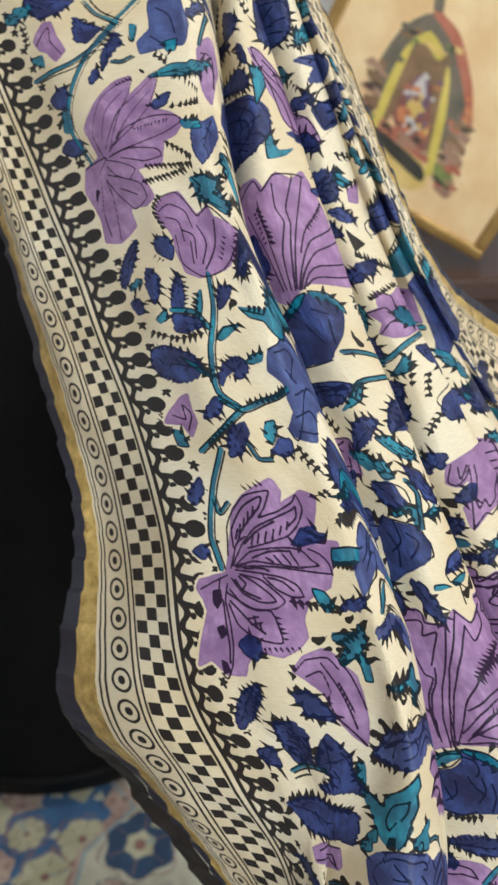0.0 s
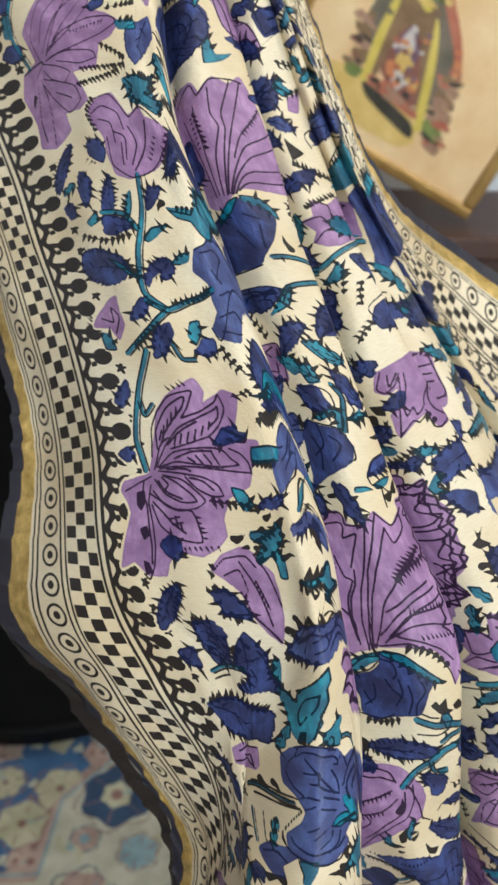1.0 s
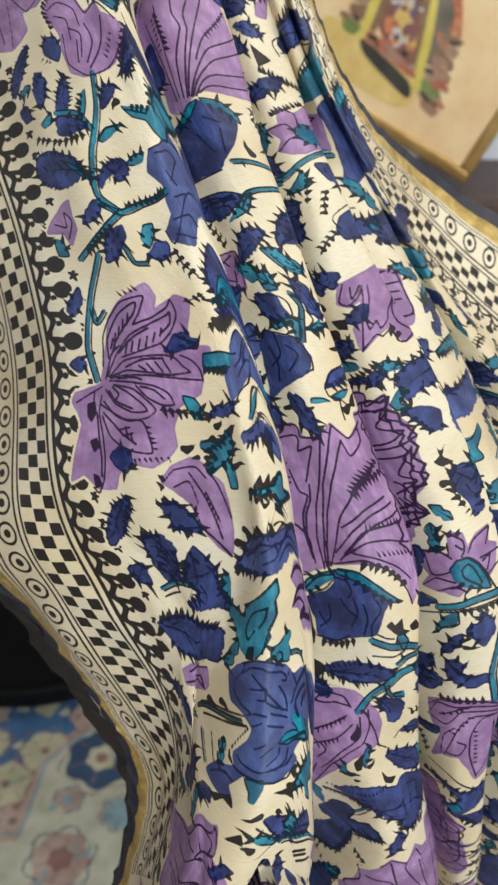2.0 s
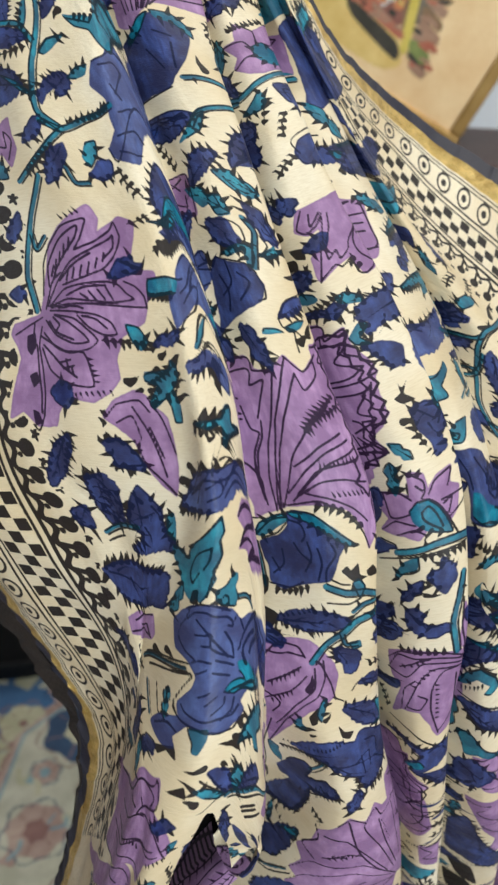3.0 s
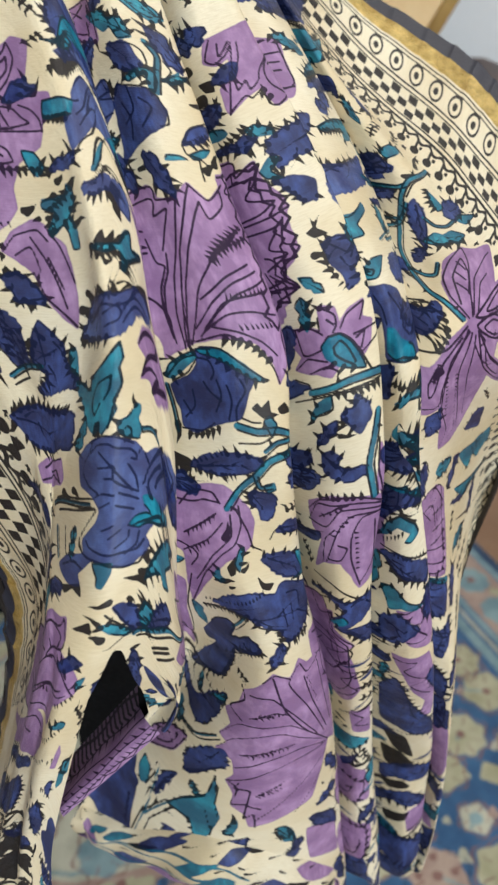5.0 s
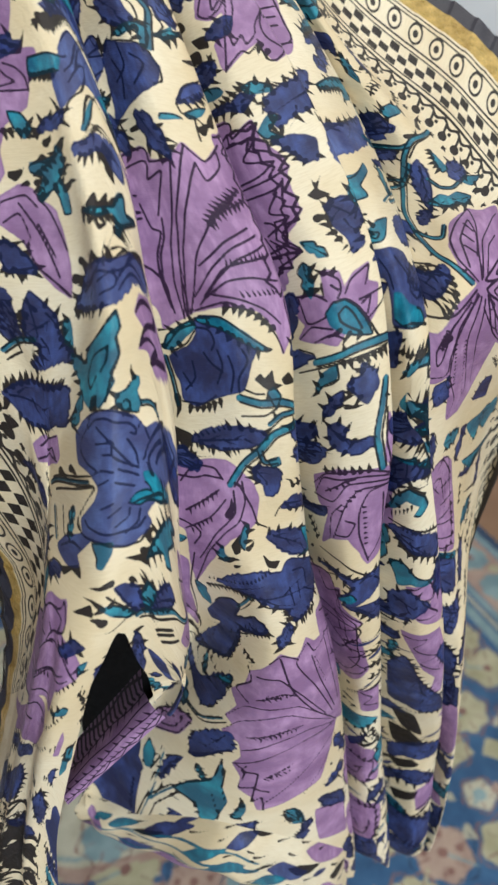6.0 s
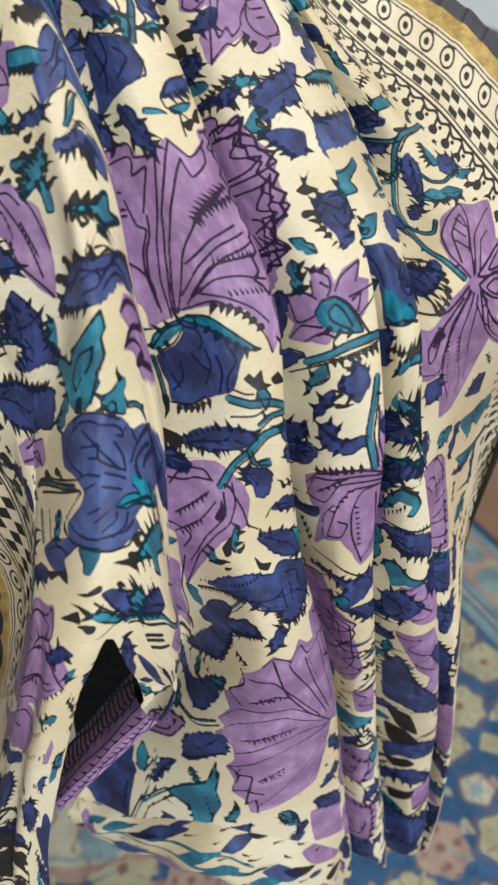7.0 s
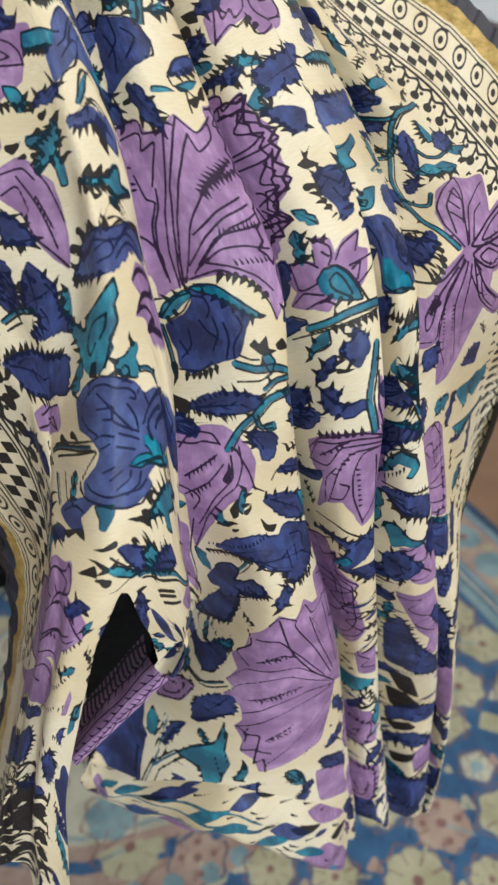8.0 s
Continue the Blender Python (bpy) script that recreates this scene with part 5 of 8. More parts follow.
fine_ink((415.1, 175.3), (423.3, 171.0), (428.8, 170.7))
comb(-2.1, (416, 175), (427, 171))
ink((415.3, 204.9), (417.0, 189.1), (421.7, 183.3))
ink((417.1, 203.4), (422.7, 186.8), (430.7, 177.6), (448.0, 180.6))
ink((417.8, 201.7), (425.0, 202.7), (428.7, 196.7), (423.6, 193.3))
comb(-2.3, (421, 188), (432, 177))
ink((434.8, 222.7), (430.7, 204.7), (430.8, 190.7), (435.3, 180.1), (448.0, 179.9))
ink((435.5, 220.8), (445.1, 210.1), (441.9, 183.8))
comb(-1.8, (433, 187), (434, 212))
teal((490, 170), (537, 192), (511, 171), (515, 183), (529, 203), (506, 179), (504, 173), (495, 171))
blot((533, 201), (508, 182), (513, 194))
navy((446, 171), (498, 172), (533, 199), (502, 183), (495, 185), (489, 190))
teal((488, 200), (492, 192), (500, 188), (509, 198), (511, 205), (506, 207), (502, 204), (506, 201), (498, 194), (492, 199))
ink((488.9, 200.8), (492.9, 191.1), (500.4, 187.6), (509.9, 197.4))
comb(3.1, (489, 203), (502, 198))
ink((488.4, 207.2), (498.9, 211.5), (522.1, 229.9))
comb(-2.6, (494, 211), (515, 223))
navy((488, 211), (496, 211), (504, 217), (518, 232), (516, 242), (505, 231), (497, 225), (492, 218))
violet((566.5, 208.0), (571.1, 202.3), (578.6, 211.9), (579.0, 239.3), (574.2, 268.3), (521.5, 247.5), (523.0, 232.1), (564.4, 227.1))
ink((566.5, 208.0), (571.0, 204.3), (577.6, 219.0))
fine_ink((567.7, 221.1), (577.5, 222.2))
fine_ink((566.1, 232.5), (578.1, 232.7))
fine_ink((564.1, 241.9), (577.5, 239.8))
fine_ink((521.5, 234.4), (576.7, 248.9))
fine_ink((521.5, 243.7), (575.7, 259.5))
navy((516, 245), (574, 274), (574, 289), (565, 294), (513, 263))
teal((524, 252), (575, 271), (574, 275), (516, 246))
navy((566, 306), (578, 299), (578, 312), (567, 323), (521, 301))
navy((512, 307), (567, 339), (572, 347), (567, 361), (521, 337))
navy((568, 370), (576, 373), (575, 390), (568, 387))
violet((515.0, 401.1), (573.6, 389.9), (580.9, 429.5), (564.8, 443.1))
blot((491, 215), (496, 222), (503, 232), (494, 224))
teal((488, 233), (493, 232), (496, 235), (499, 240), (507, 248), (512, 252), (507, 251), (497, 245), (491, 247), (490, 241))
ink((487.9, 234.2), (493.0, 231.9), (498.7, 239.2))
violet((517.4, 252.1), (520.5, 274.9), (514.3, 283.5), (498.4, 268.3), (505.7, 264.2), (509.7, 263.5), (497.9, 250.3), (494.6, 247.3), (508.9, 249.7))
ink((494.5, 248.6), (508.8, 250.9), (510.7, 262.5), (503.2, 259.0), (512.5, 275.7), (499.0, 269.0))
navy((487, 254), (494, 249), (501, 255), (508, 265), (500, 266), (492, 271), (487, 269))
violet((492.0, 280.7), (512.8, 288.8), (519.8, 329.1), (514.5, 359.4), (507.0, 352.6), (510.6, 336.3), (503.1, 321.8), (497.9, 306.1))
ink((491.9, 284.5), (505.5, 289.0), (496.6, 295.6), (511.5, 311.2), (500.5, 313.1), (513.8, 331.0))
navy((486, 324), (493, 307), (499, 332), (514, 367), (519, 392), (508, 385), (493, 376), (486, 373))
blot((486, 389), (497, 390), (503, 423), (491, 415))
blot((485, 415), (495, 419), (505, 438), (487, 438))
navy((485, 444), (499, 433), (522, 447), (516, 458), (493, 452), (485, 457))
comb(-3.1, (488, 385), (506, 384))
navy((406, 226), (414, 225), (422, 229), (429, 233), (438, 232), (486, 238), (444, 244), (431, 249), (420, 252), (416, 245), (425, 238), (416, 229))
ink((409.5, 213.7), (420.3, 219.6), (435.7, 234.2))
teal((414, 248), (423, 242), (426, 247), (418, 250))
navy((416, 252), (431, 253), (444, 257), (444, 266), (436, 266), (427, 256))
violet((404.5, 232.1), (408.0, 235.5), (408.2, 244.0), (416.3, 239.8), (415.4, 253.7), (427.8, 266.6), (414.6, 271.2), (419.1, 271.4), (424.5, 279.4), (429.4, 307.3), (413.7, 319.8), (359.6, 293.2), (351.5, 262.2), (353.3, 243.5))
ink((404.7, 232.8), (407.8, 246.5), (416.2, 240.8), (412.6, 255.8), (427.8, 267.1), (406.4, 278.7))
ink((354.1, 259.4), (425.4, 270.8), (412.9, 289.7), (430.1, 290.6), (414.2, 300.3), (428.1, 307.0), (411.0, 317.3))
ink((355.8, 245.0), (414.9, 263.4))
violet((421.3, 329.0), (437.0, 330.0), (437.5, 356.4), (422.9, 350.7))
ink((422.2, 330.0), (431.8, 339.2), (424.8, 344.3), (436.9, 350.5))
teal((362, 350), (420, 357), (437, 366), (428, 371), (413, 374))
comb(2.6, (411, 335), (421, 330))
comb(3.4, (362, 332), (420, 350))
navy((410, 391), (425, 380), (419, 391), (411, 398))
violet((360.3, 383.9), (430.5, 398.7), (433.4, 431.1), (361.2, 420.6))
violet((359.2, 440.9), (432.5, 455.0), (430.4, 477.0), (360.4, 471.2))
navy((366, 491), (423, 484), (427, 502), (366, 503))
violet((343.7, 417.9), (355.1, 428.2), (356.1, 459.0), (345.7, 450.3))
navy((345, 407), (355, 419), (357, 433), (347, 420))
navy((445, 484), (508, 513), (572, 524), (506, 537), (443, 504))
navy((485, 472), (500, 466), (517, 485), (493, 478))
violet((501.8, 485.7), (563.0, 481.7), (570.5, 494.8), (504.5, 503.9))
blot((485, 489), (503, 486), (499, 493), (487, 497))
blot((485, 460), (496, 455), (502, 461), (489, 466))
teal((590, 201), (601, 204), (609, 201), (599, 225))
teal((588, 224), (606, 242), (623, 251), (598, 243))
teal((602, 212), (615, 199), (617, 217), (608, 229))
navy((593, 179), (600, 165), (606, 164), (604, 186))
navy((585, 230), (598, 239), (604, 243), (595, 241))
blot((588, 246), (611, 269), (632, 280), (604, 264))
violet((150.0, -196.2), (156.2, -203.0), (167.1, -208.1), (171.0, -200.6), (175.3, -193.3), (186.7, -197.9), (190.4, -190.4), (207.3, -184.7), (217.9, -173.0), (197.3, -163.0), (175.6, -155.7), (163.7, -150.7), (155.1, -153.5), (153.0, -166.6), (154.4, -177.8), (149.5, -188.4))
ink((151.3, -193.9), (158.8, -198.8), (167.4, -195.0), (169.4, -183.9))
ink((154.0, -189.5), (161.2, -187.3), (161.1, -174.2))
ink((156.3, -177.9), (154.8, -159.2), (165.9, -151.7), (181.2, -157.6), (205.6, -168.9), (217.9, -173.0))
fine_ink((161.4, -181.5), (168.5, -178.3), (165.8, -163.5))
fine_ink((173.0, -186.0), (176.2, -175.2), (168.7, -160.3))
fine_ink((189.7, -188.7), (183.8, -175.0), (169.6, -156.9))
fine_ink((165.2, -174.4), (162.6, -159.6))
comb(2.6, (197, -178), (183, -164))
ink((152.9, -202.4), (165.1, -207.4), (170.8, -199.8), (175.5, -192.4), (187.2, -197.6), (207.3, -184.7))
teal((179, -217), (189, -218), (200, -215), (212, -215), (206, -208), (213, -196), (206, -194), (188, -201), (181, -206), (185, -211))
ink((178.7, -217.1), (184.4, -210.2), (180.7, -205.5), (190.7, -200.1))
comb(3.8, (148, -215), (158, -217), (176, -223))
comb(-3.5, (155, -205), (148, -195), (150, -182))
navy((142, -177), (150, -177), (152, -169), (148, -162), (143, -165), (140, -170))
comb(3.2, (138, -167), (144, -161))
navy((116, -157), (121, -168), (127, -177), (132, -180), (128, -168), (122, -157), (117, -151))
comb(2.9, (131, -181), (118, -164))
navy((132, -160), (137, -153), (135, -141), (131, -135), (129, -143), (130, -153))
comb(3.2, (136, -159), (128, -148))
navy((140, -132), (143, -144), (149, -154), (150, -145), (148, -134), (144, -129))
comb(3.2, (148, -154), (140, -135))
comb(-2.6, (152, -148), (148, -132))
teal((153, -128), (157, -139), (161, -143), (159, -134), (156, -127))
stem(3.5, (170, -154), (166, -135), (162, -124), (155, -106), (151, -88), (151, -78), (160, -70))
navy((174, -147), (184, -148), (180, -142), (172, -134), (168, -132))
blot((178, -139), (185, -137), (176, -132))
stem(3.2, (139, -130), (152, -128), (158, -119))
navy((139, -128), (151, -125), (157, -121), (143, -115), (138, -117))
teal((129, -126), (136, -131), (136, -125), (131, -123))
navy((117, -141), (123, -142), (124, -132), (119, -132))
comb(4.3, (123, -119), (138, -112), (154, -115))
teal((160, -113), (167, -121), (179, -124), (171, -118), (163, -112))
ink((160.5, -113.3), (167.0, -120.5), (178.7, -124.4))
navy((119, -108), (128, -109), (136, -105), (143, -101), (146, -93), (140, -87), (130, -85), (120, -90), (116, -98))
teal((135, -101), (143, -96), (151, -88), (146, -89))
comb(-3.2, (121, -109), (136, -105))
comb(3.2, (117, -93), (130, -85))
comb(-3.5, (144, -100), (150, -91))
navy((153, -88), (159, -97), (167, -103), (172, -102), (173, -97), (168, -91), (163, -90), (164, -95), (158, -89), (154, -83))
comb(-3.2, (159, -98), (173, -103))
teal((172, -100), (180, -106), (190, -107), (186, -102), (178, -100))
stem(3.2, (150, -74), (160, -70), (175, -78), (198, -84))
comb(-3.8, (164, -75), (195, -84))
stem(2.9, (160, -70), (145, -57), (126, -43))
comb(-4.1, (153, -61), (132, -46))
navy((139, -68), (145, -74), (151, -77), (149, -69), (143, -64), (136, -63))
violet((116.1, -68.0), (127.2, -76.5), (131.4, -77.5), (130.2, -68.8), (130.6, -60.1), (124.0, -52.1), (121.1, -59.7), (111.7, -61.5))
ink((117.4, -65.9), (124.2, -62.6), (125.4, -71.4), (129.0, -65.4), (123.5, -55.7))
teal((114, -57), (119, -55), (120, -46), (114, -47))
comb(2.9, (112, -69), (108, -59))
navy((149, -57), (158, -62), (158, -55), (149, -42), (142, -40), (144, -49))
teal((166, -55), (170, -64), (176, -66), (174, -58), (168, -50))
stem(2.3, (155, -48), (157, -40), (164, -41))
navy((166, -46), (175, -56), (182, -55), (179, -48), (172, -44))
blue_wash((196, -108), (211, -110), (230, -124), (239, -133), (248, -134), (297, -125), (247, -106), (211, -53), (187, -56), (184, -62), (195, -71), (194, -78), (197, -87), (187, -96))
fine_ink((200.9, -105.5), (215.1, -105.4), (220.0, -99.9), (209.0, -89.7))
fine_ink((206.4, -94.8), (212.8, -85.8))
fine_ink((205.4, -79.9), (218.7, -80.9))
fine_ink((196.1, -67.6), (213.8, -69.2), (218.5, -62.5))
fine_ink((193.2, -59.6), (213.7, -55.9))
ink((195.7, -108.0), (222.8, -112.5), (232.3, -124.9))
ink((245.7, -104.7), (190.1, -55.5), (183.6, -61.9))
teal((184, -135), (205, -132), (217, -132), (248, -196), (245, -185), (296, -185), (247, -168), (220, -111), (210, -117), (205, -124), (191, -128))
ink((248.5, -195.8), (219.3, -131.2), (224.5, -124.7))
fine_ink((186.3, -133.1), (208.3, -127.7))
navy((195, -155), (207, -165), (232, -189), (299, -232), (303, -220), (303, -208), (229, -167), (206, -153))
comb(3.8, (197, -154), (228, -164), (303, -207))
comb(-3.5, (212, -164), (301, -231))
violet((250.6, -248.5), (314.3, -267.0), (320.5, -260.7), (333.4, -272.3), (342.2, -269.6), (350.2, -275.9), (356.8, -256.4), (362.6, -227.1), (410.1, -198.8), (346.9, -200.9), (331.3, -199.5), (317.4, -191.7), (306.3, -185.4), (299.0, -188.1), (299.5, -203.2), (297.5, -222.3), (240.8, -220.2))
ink((295.4, -253.6), (314.1, -265.9), (318.7, -259.1), (331.4, -270.8), (344.5, -273.2), (350.0, -272.3))
ink((301.3, -244.2), (307.6, -217.0), (308.6, -193.7))
ink((313.4, -252.7), (313.4, -223.5), (312.0, -195.2))
ink((328.2, -264.4), (326.4, -248.2), (330.0, -239.7), (321.1, -219.2), (315.7, -194.8))
ink((342.6, -271.4), (333.8, -249.4), (333.6, -238.5), (326.1, -215.6), (318.9, -194.6))
ink((348.4, -271.8), (339.8, -247.3), (330.2, -219.7), (320.5, -195.3))
ink((362.6, -241.7), (342.4, -229.9), (332.3, -212.7), (322.3, -195.2))
ink((364.7, -232.7), (343.6, -222.8), (332.8, -209.1), (323.6, -195.2))
ink((408.7, -219.1), (342.6, -213.0), (325.8, -195.3))
ink((409.5, -209.0), (342.0, -205.4), (328.8, -197.4))
ink((356.8, -256.4), (341.2, -236.8), (333.9, -220.3))
comb(3.2, (342, -238), (356, -256))
comb(-3.5, (312, -249), (316, -225))
comb(2.9, (309, -247), (310, -225))
navy_wash((297, -177), (313, -188), (329, -193), (338, -191), (344, -181), (337, -165), (320, -149), (303, -145), (239, -133), (249, -162))
teal((303, -180), (316, -190), (325, -193), (316, -184), (303, -176))
teal((327, -194), (339, -194), (346, -187), (346, -181), (338, -188), (330, -190))
fine_ink((323.8, -182.3), (334.2, -179.4))
fine_ink((313.5, -171.6), (321.2, -160.2))
fine_ink((332.8, -175.5), (330.3, -160.6))
ink((239.6, -133.4), (303.8, -144.3), (321.8, -149.3))
teal((425, -269), (433, -274), (433, -269), (438, -264), (431, -262))
teal((504, -269), (570, -291), (622, -315), (624, -307), (567, -283))
navy((416, -272), (429, -272), (422, -255), (362, -255))
violet((433.5, -260.2), (442.2, -262.8), (437.2, -251.5), (432.0, -253.1))
navy((411, -249), (425, -250), (432, -240), (421, -241))
navy_wash((439, -229), (495, -245), (525, -254), (644, -300), (649, -285), (506, -237))
ink((438.4, -227.1), (439.6, -238.7), (509.7, -252.0))
comb(-2.6, (509, -272), (629, -318))
teal((443, -199), (494, -218), (559, -240), (593, -263), (648, -270), (582, -238), (569, -220), (497, -203))
ink((592.6, -263.2), (500.9, -223.3), (492.6, -217.1))
teal((572, -219), (666, -254), (672, -244))
navy_wash((501, -199), (650, -243), (671, -236), (667, -221), (665, -201), (630, -193), (494, -146), (492, -157), (497, -178), (498, -189))
fine_ink((517.2, -197.4), (577.7, -197.4), (569.1, -177.7))
fine_ink((651.5, -235.9), (659.0, -213.4))
navy((436, -114), (444, -116), (488, -120), (495, -123), (494, -113), (449, -99), (435, -101), (432, -108))
teal((489, -118), (497, -119), (492, -113))
ink((434.5, -107.2), (431.9, -113.8), (437.5, -117.9), (486.4, -128.1))
violet((410.9, -178.4), (421.5, -180.3), (423.6, -190.1), (433.9, -186.3), (447.3, -192.1), (494.8, -193.2), (491.2, -177.3), (488.6, -169.1), (432.9, -157.7), (413.9, -163.9), (419.4, -170.6))
teal((430, -175), (437, -178), (444, -173), (489, -169), (439, -162), (431, -168))
ink((425.4, -191.0), (433.9, -186.3), (433.6, -178.1))
ink((410.9, -178.4), (425.9, -179.6), (430.2, -174.4))
ink((413.8, -163.5), (425.9, -169.5), (433.5, -167.3))
ink((442.4, -191.7), (488.8, -191.3), (441.2, -176.2))
comb(-3.5, (417, -187), (443, -194))
stem(3.2, (408, -146), (427, -153), (489, -166))
stem(2.6, (332, -155), (346, -155), (408, -146))
stem(2.6, (324, -126), (340, -138), (407, -144))
comb(-3.8, (421, -218), (448, -203))
teal((408, -136), (425, -148), (428, -141), (422, -137))
comb(-4.1, (427, -143), (420, -128))
navy((343, -109), (352, -124), (411, -132), (411, -123), (358, -114), (345, -106))
navy((309, -93), (317, -110), (330, -114), (337, -113), (326, -102), (313, -93))
teal((313, -117), (329, -132), (337, -136), (331, -125))
blot((421, -236), (432, -224), (422, -220), (421, -229))
blot((344, -170), (349, -163), (343, -158))
navy((511, -125), (645, -164), (650, -150), (585, -134), (499, -105), (492, -109))
comb(-3.5, (490, -104), (632, -131))
teal((506, -89), (584, -122), (636, -128), (574, -104))
violet((158.5, -28.3), (160.9, -22.1), (158.5, -13.9), (172.0, -23.9), (179.8, -21.6), (172.1, -4.9), (167.6, 1.8), (183.9, 3.4), (183.0, 11.1), (175.8, 17.5), (172.5, 28.2), (163.6, 35.1), (161.0, 47.2), (161.8, 55.8), (158.7, 62.2), (153.6, 67.5), (142.0, 65.9), (137.2, 73.8), (135.1, 80.1), (123.2, 80.8), (113.1, 73.5), (103.2, 77.0), (107.6, 62.9), (112.7, 47.3), (107.1, 34.8), (109.3, 30.1), (124.0, 25.7), (128.1, 7.3), (132.2, -8.2), (141.0, -17.6))
ink((125.9, 16.5), (127.3, 1.0), (132.2, -8.2), (140.8, -17.0), (151.5, -20.4), (155.2, -20.8), (150.0, -10.9), (146.0, -5.8))
fine_ink((129.4, 11.9), (129.8, 1.7), (137.4, -9.7), (145.1, -15.1), (150.2, -17.2), (147.6, -11.4), (141.7, -5.0), (135.1, 2.7), (131.5, 10.4))
fine_ink((131.1, 7.3), (133.0, 1.8))
fine_ink((133.5, 5.5), (134.9, -0.7))
fine_ink((136.2, 1.8), (137.8, -4.4))
fine_ink((139.3, -1.9), (140.8, -8.1))
fine_ink((142.4, -5.1), (144.4, -11.3))
ink((145.9, -5.1), (156.0, -9.5), (165.0, -16.4), (168.2, -21.1), (169.1, -13.3), (163.9, -3.2), (157.7, 3.8), (146.9, 8.8), (137.4, 11.9))
ink((128.4, 22.0), (134.3, 10.4), (142.6, 0.5), (153.7, -5.6), (163.0, -11.4), (165.8, -14.0), (164.3, -7.5), (159.1, -1.6))
fine_ink((136.0, 9.7), (143.0, 2.6), (153.3, -3.7))
fine_ink((139.7, 9.7), (141.1, 4.8))
fine_ink((142.9, 8.7), (144.4, 3.5))
fine_ink((146.7, 7.6), (148.3, 2.4))
fine_ink((150.6, 6.2), (152.2, 0.7))
fine_ink((154.4, 3.5), (156.1, -1.5))
fine_ink((158.3, 0.0), (159.7, -4.4))
ink((127.4, 23.2), (131.1, 10.4), (136.3, 5.8))
ink((129.8, 22.0), (138.2, 14.0), (148.3, 11.2), (158.3, 9.7), (163.6, 10.8), (166.7, 14.6), (169.7, 17.2), (161.2, 19.5), (150.8, 19.4), (140.3, 18.7), (130.7, 22.0))
fine_ink((139.4, 17.0), (148.1, 13.0), (158.1, 11.5))
fine_ink((146.5, 16.1), (150.0, 18.3))
fine_ink((150.4, 14.7), (153.6, 18.6))
fine_ink((154.4, 13.7), (157.5, 18.1))
fine_ink((158.2, 12.7), (160.8, 18.0))
ink((166.3, 8.9), (171.4, 11.0), (174.8, 15.5), (175.3, 21.4))
ink((130.7, 22.6), (143.3, 21.0), (158.6, 21.0), (169.7, 21.1), (175.1, 20.8))
ink((129.8, 24.1), (141.8, 24.7), (153.4, 26.0), (159.4, 29.1), (161.6, 34.7), (156.9, 35.4), (150.7, 32.2), (144.9, 26.6))
fine_ink((147.2, 26.8), (153.3, 28.1), (158.1, 32.3))
fine_ink((134.9, 23.1), (143.3, 22.2), (147.8, 23.2))
ink((127.5, 28.7), (134.3, 36.2), (143.8, 40.2), (150.8, 39.1), (148.0, 35.4), (140.4, 29.9), (132.4, 26.2))
fine_ink((129.8, 29.3), (134.3, 34.7), (143.7, 38.4))
fine_ink((131.8, 27.4), (135.7, 31.0), (134.6, 33.4))
ink((132.4, 26.2), (143.4, 28.2), (152.0, 35.1), (154.5, 38.6), (150.9, 42.6), (142.6, 44.8), (134.6, 42.2), (126.6, 34.9))
ink((124.5, 36.4), (132.9, 40.8), (140.1, 44.0), (148.3, 44.3), (151.1, 49.1), (153.6, 60.1), (146.1, 60.4), (138.7, 58.0), (131.8, 52.9), (126.1, 42.5))
fine_ink((126.7, 40.9), (133.2, 46.2), (139.3, 51.9), (146.5, 56.5))
fine_ink((137.3, 49.6), (142.7, 48.1))
fine_ink((139.3, 52.5), (144.6, 50.9))
fine_ink((140.3, 47.9), (142.4, 53.8))
fine_ink((143.5, 51.6), (144.8, 55.7))
ink((125.1, 31.8), (123.9, 41.0), (127.2, 53.1), (128.9, 65.2), (127.6, 76.0), (123.1, 83.3), (119.7, 80.4))
fine_ink((122.4, 41.0), (125.0, 56.3), (126.6, 65.4), (126.1, 74.5))
ink((109.1, 35.4), (116.9, 31.2), (125.1, 27.2))
ink((120.5, 30.3), (119.8, 36.4))
blot((116, 36), (121, 35), (122, 41), (119, 46), (116, 43))
blot((118, 56), (123, 54), (125, 59), (121, 62))
blot((120, 73), (124, 74), (126, 79), (121, 81))
comb(-2.3, (151, 46), (155, 59))
navy((159, 8), (165, -1), (173, -4), (171, 4), (164, 8))
navy((132, 64), (137, 59), (143, 61), (145, 67), (142, 72), (136, 69))
stem(3.2, (138, -44), (127, -25), (121, -9), (118, 7), (122, 24))
stem(2.3, (124, -15), (125, -7), (131, -13))
navy((113, -21), (120, -27), (120, -19), (114, -11), (110, -15))
navy((107, 14), (113, 10), (117, 15), (112, 19))
comb(4.3, (156, 38), (175, 39))
comb(-3.2, (142, -21), (154, -25))
teal((165, 30), (170, 31), (173, 38), (170, 42), (167, 38))
blot((176, 43), (181, 41), (179, 46))
blot((164, 56), (168, 54), (166, 59))
comb(3.2, (145, 65), (160, 62))
teal((193, -22), (212, -24), (254, -76), (228, -30), (210, -20))
navy((206, -34), (238, -69), (297, -75), (228, -25), (210, -11), (213, -20))
comb(3.5, (176, -21), (195, -25))
comb(3.8, (189, -7), (224, -15))
teal((170, 52), (174, 52), (178, 53), (185, 48), (186, 54), (180, 61), (177, 64), (173, 66), (175, 59), (171, 55))
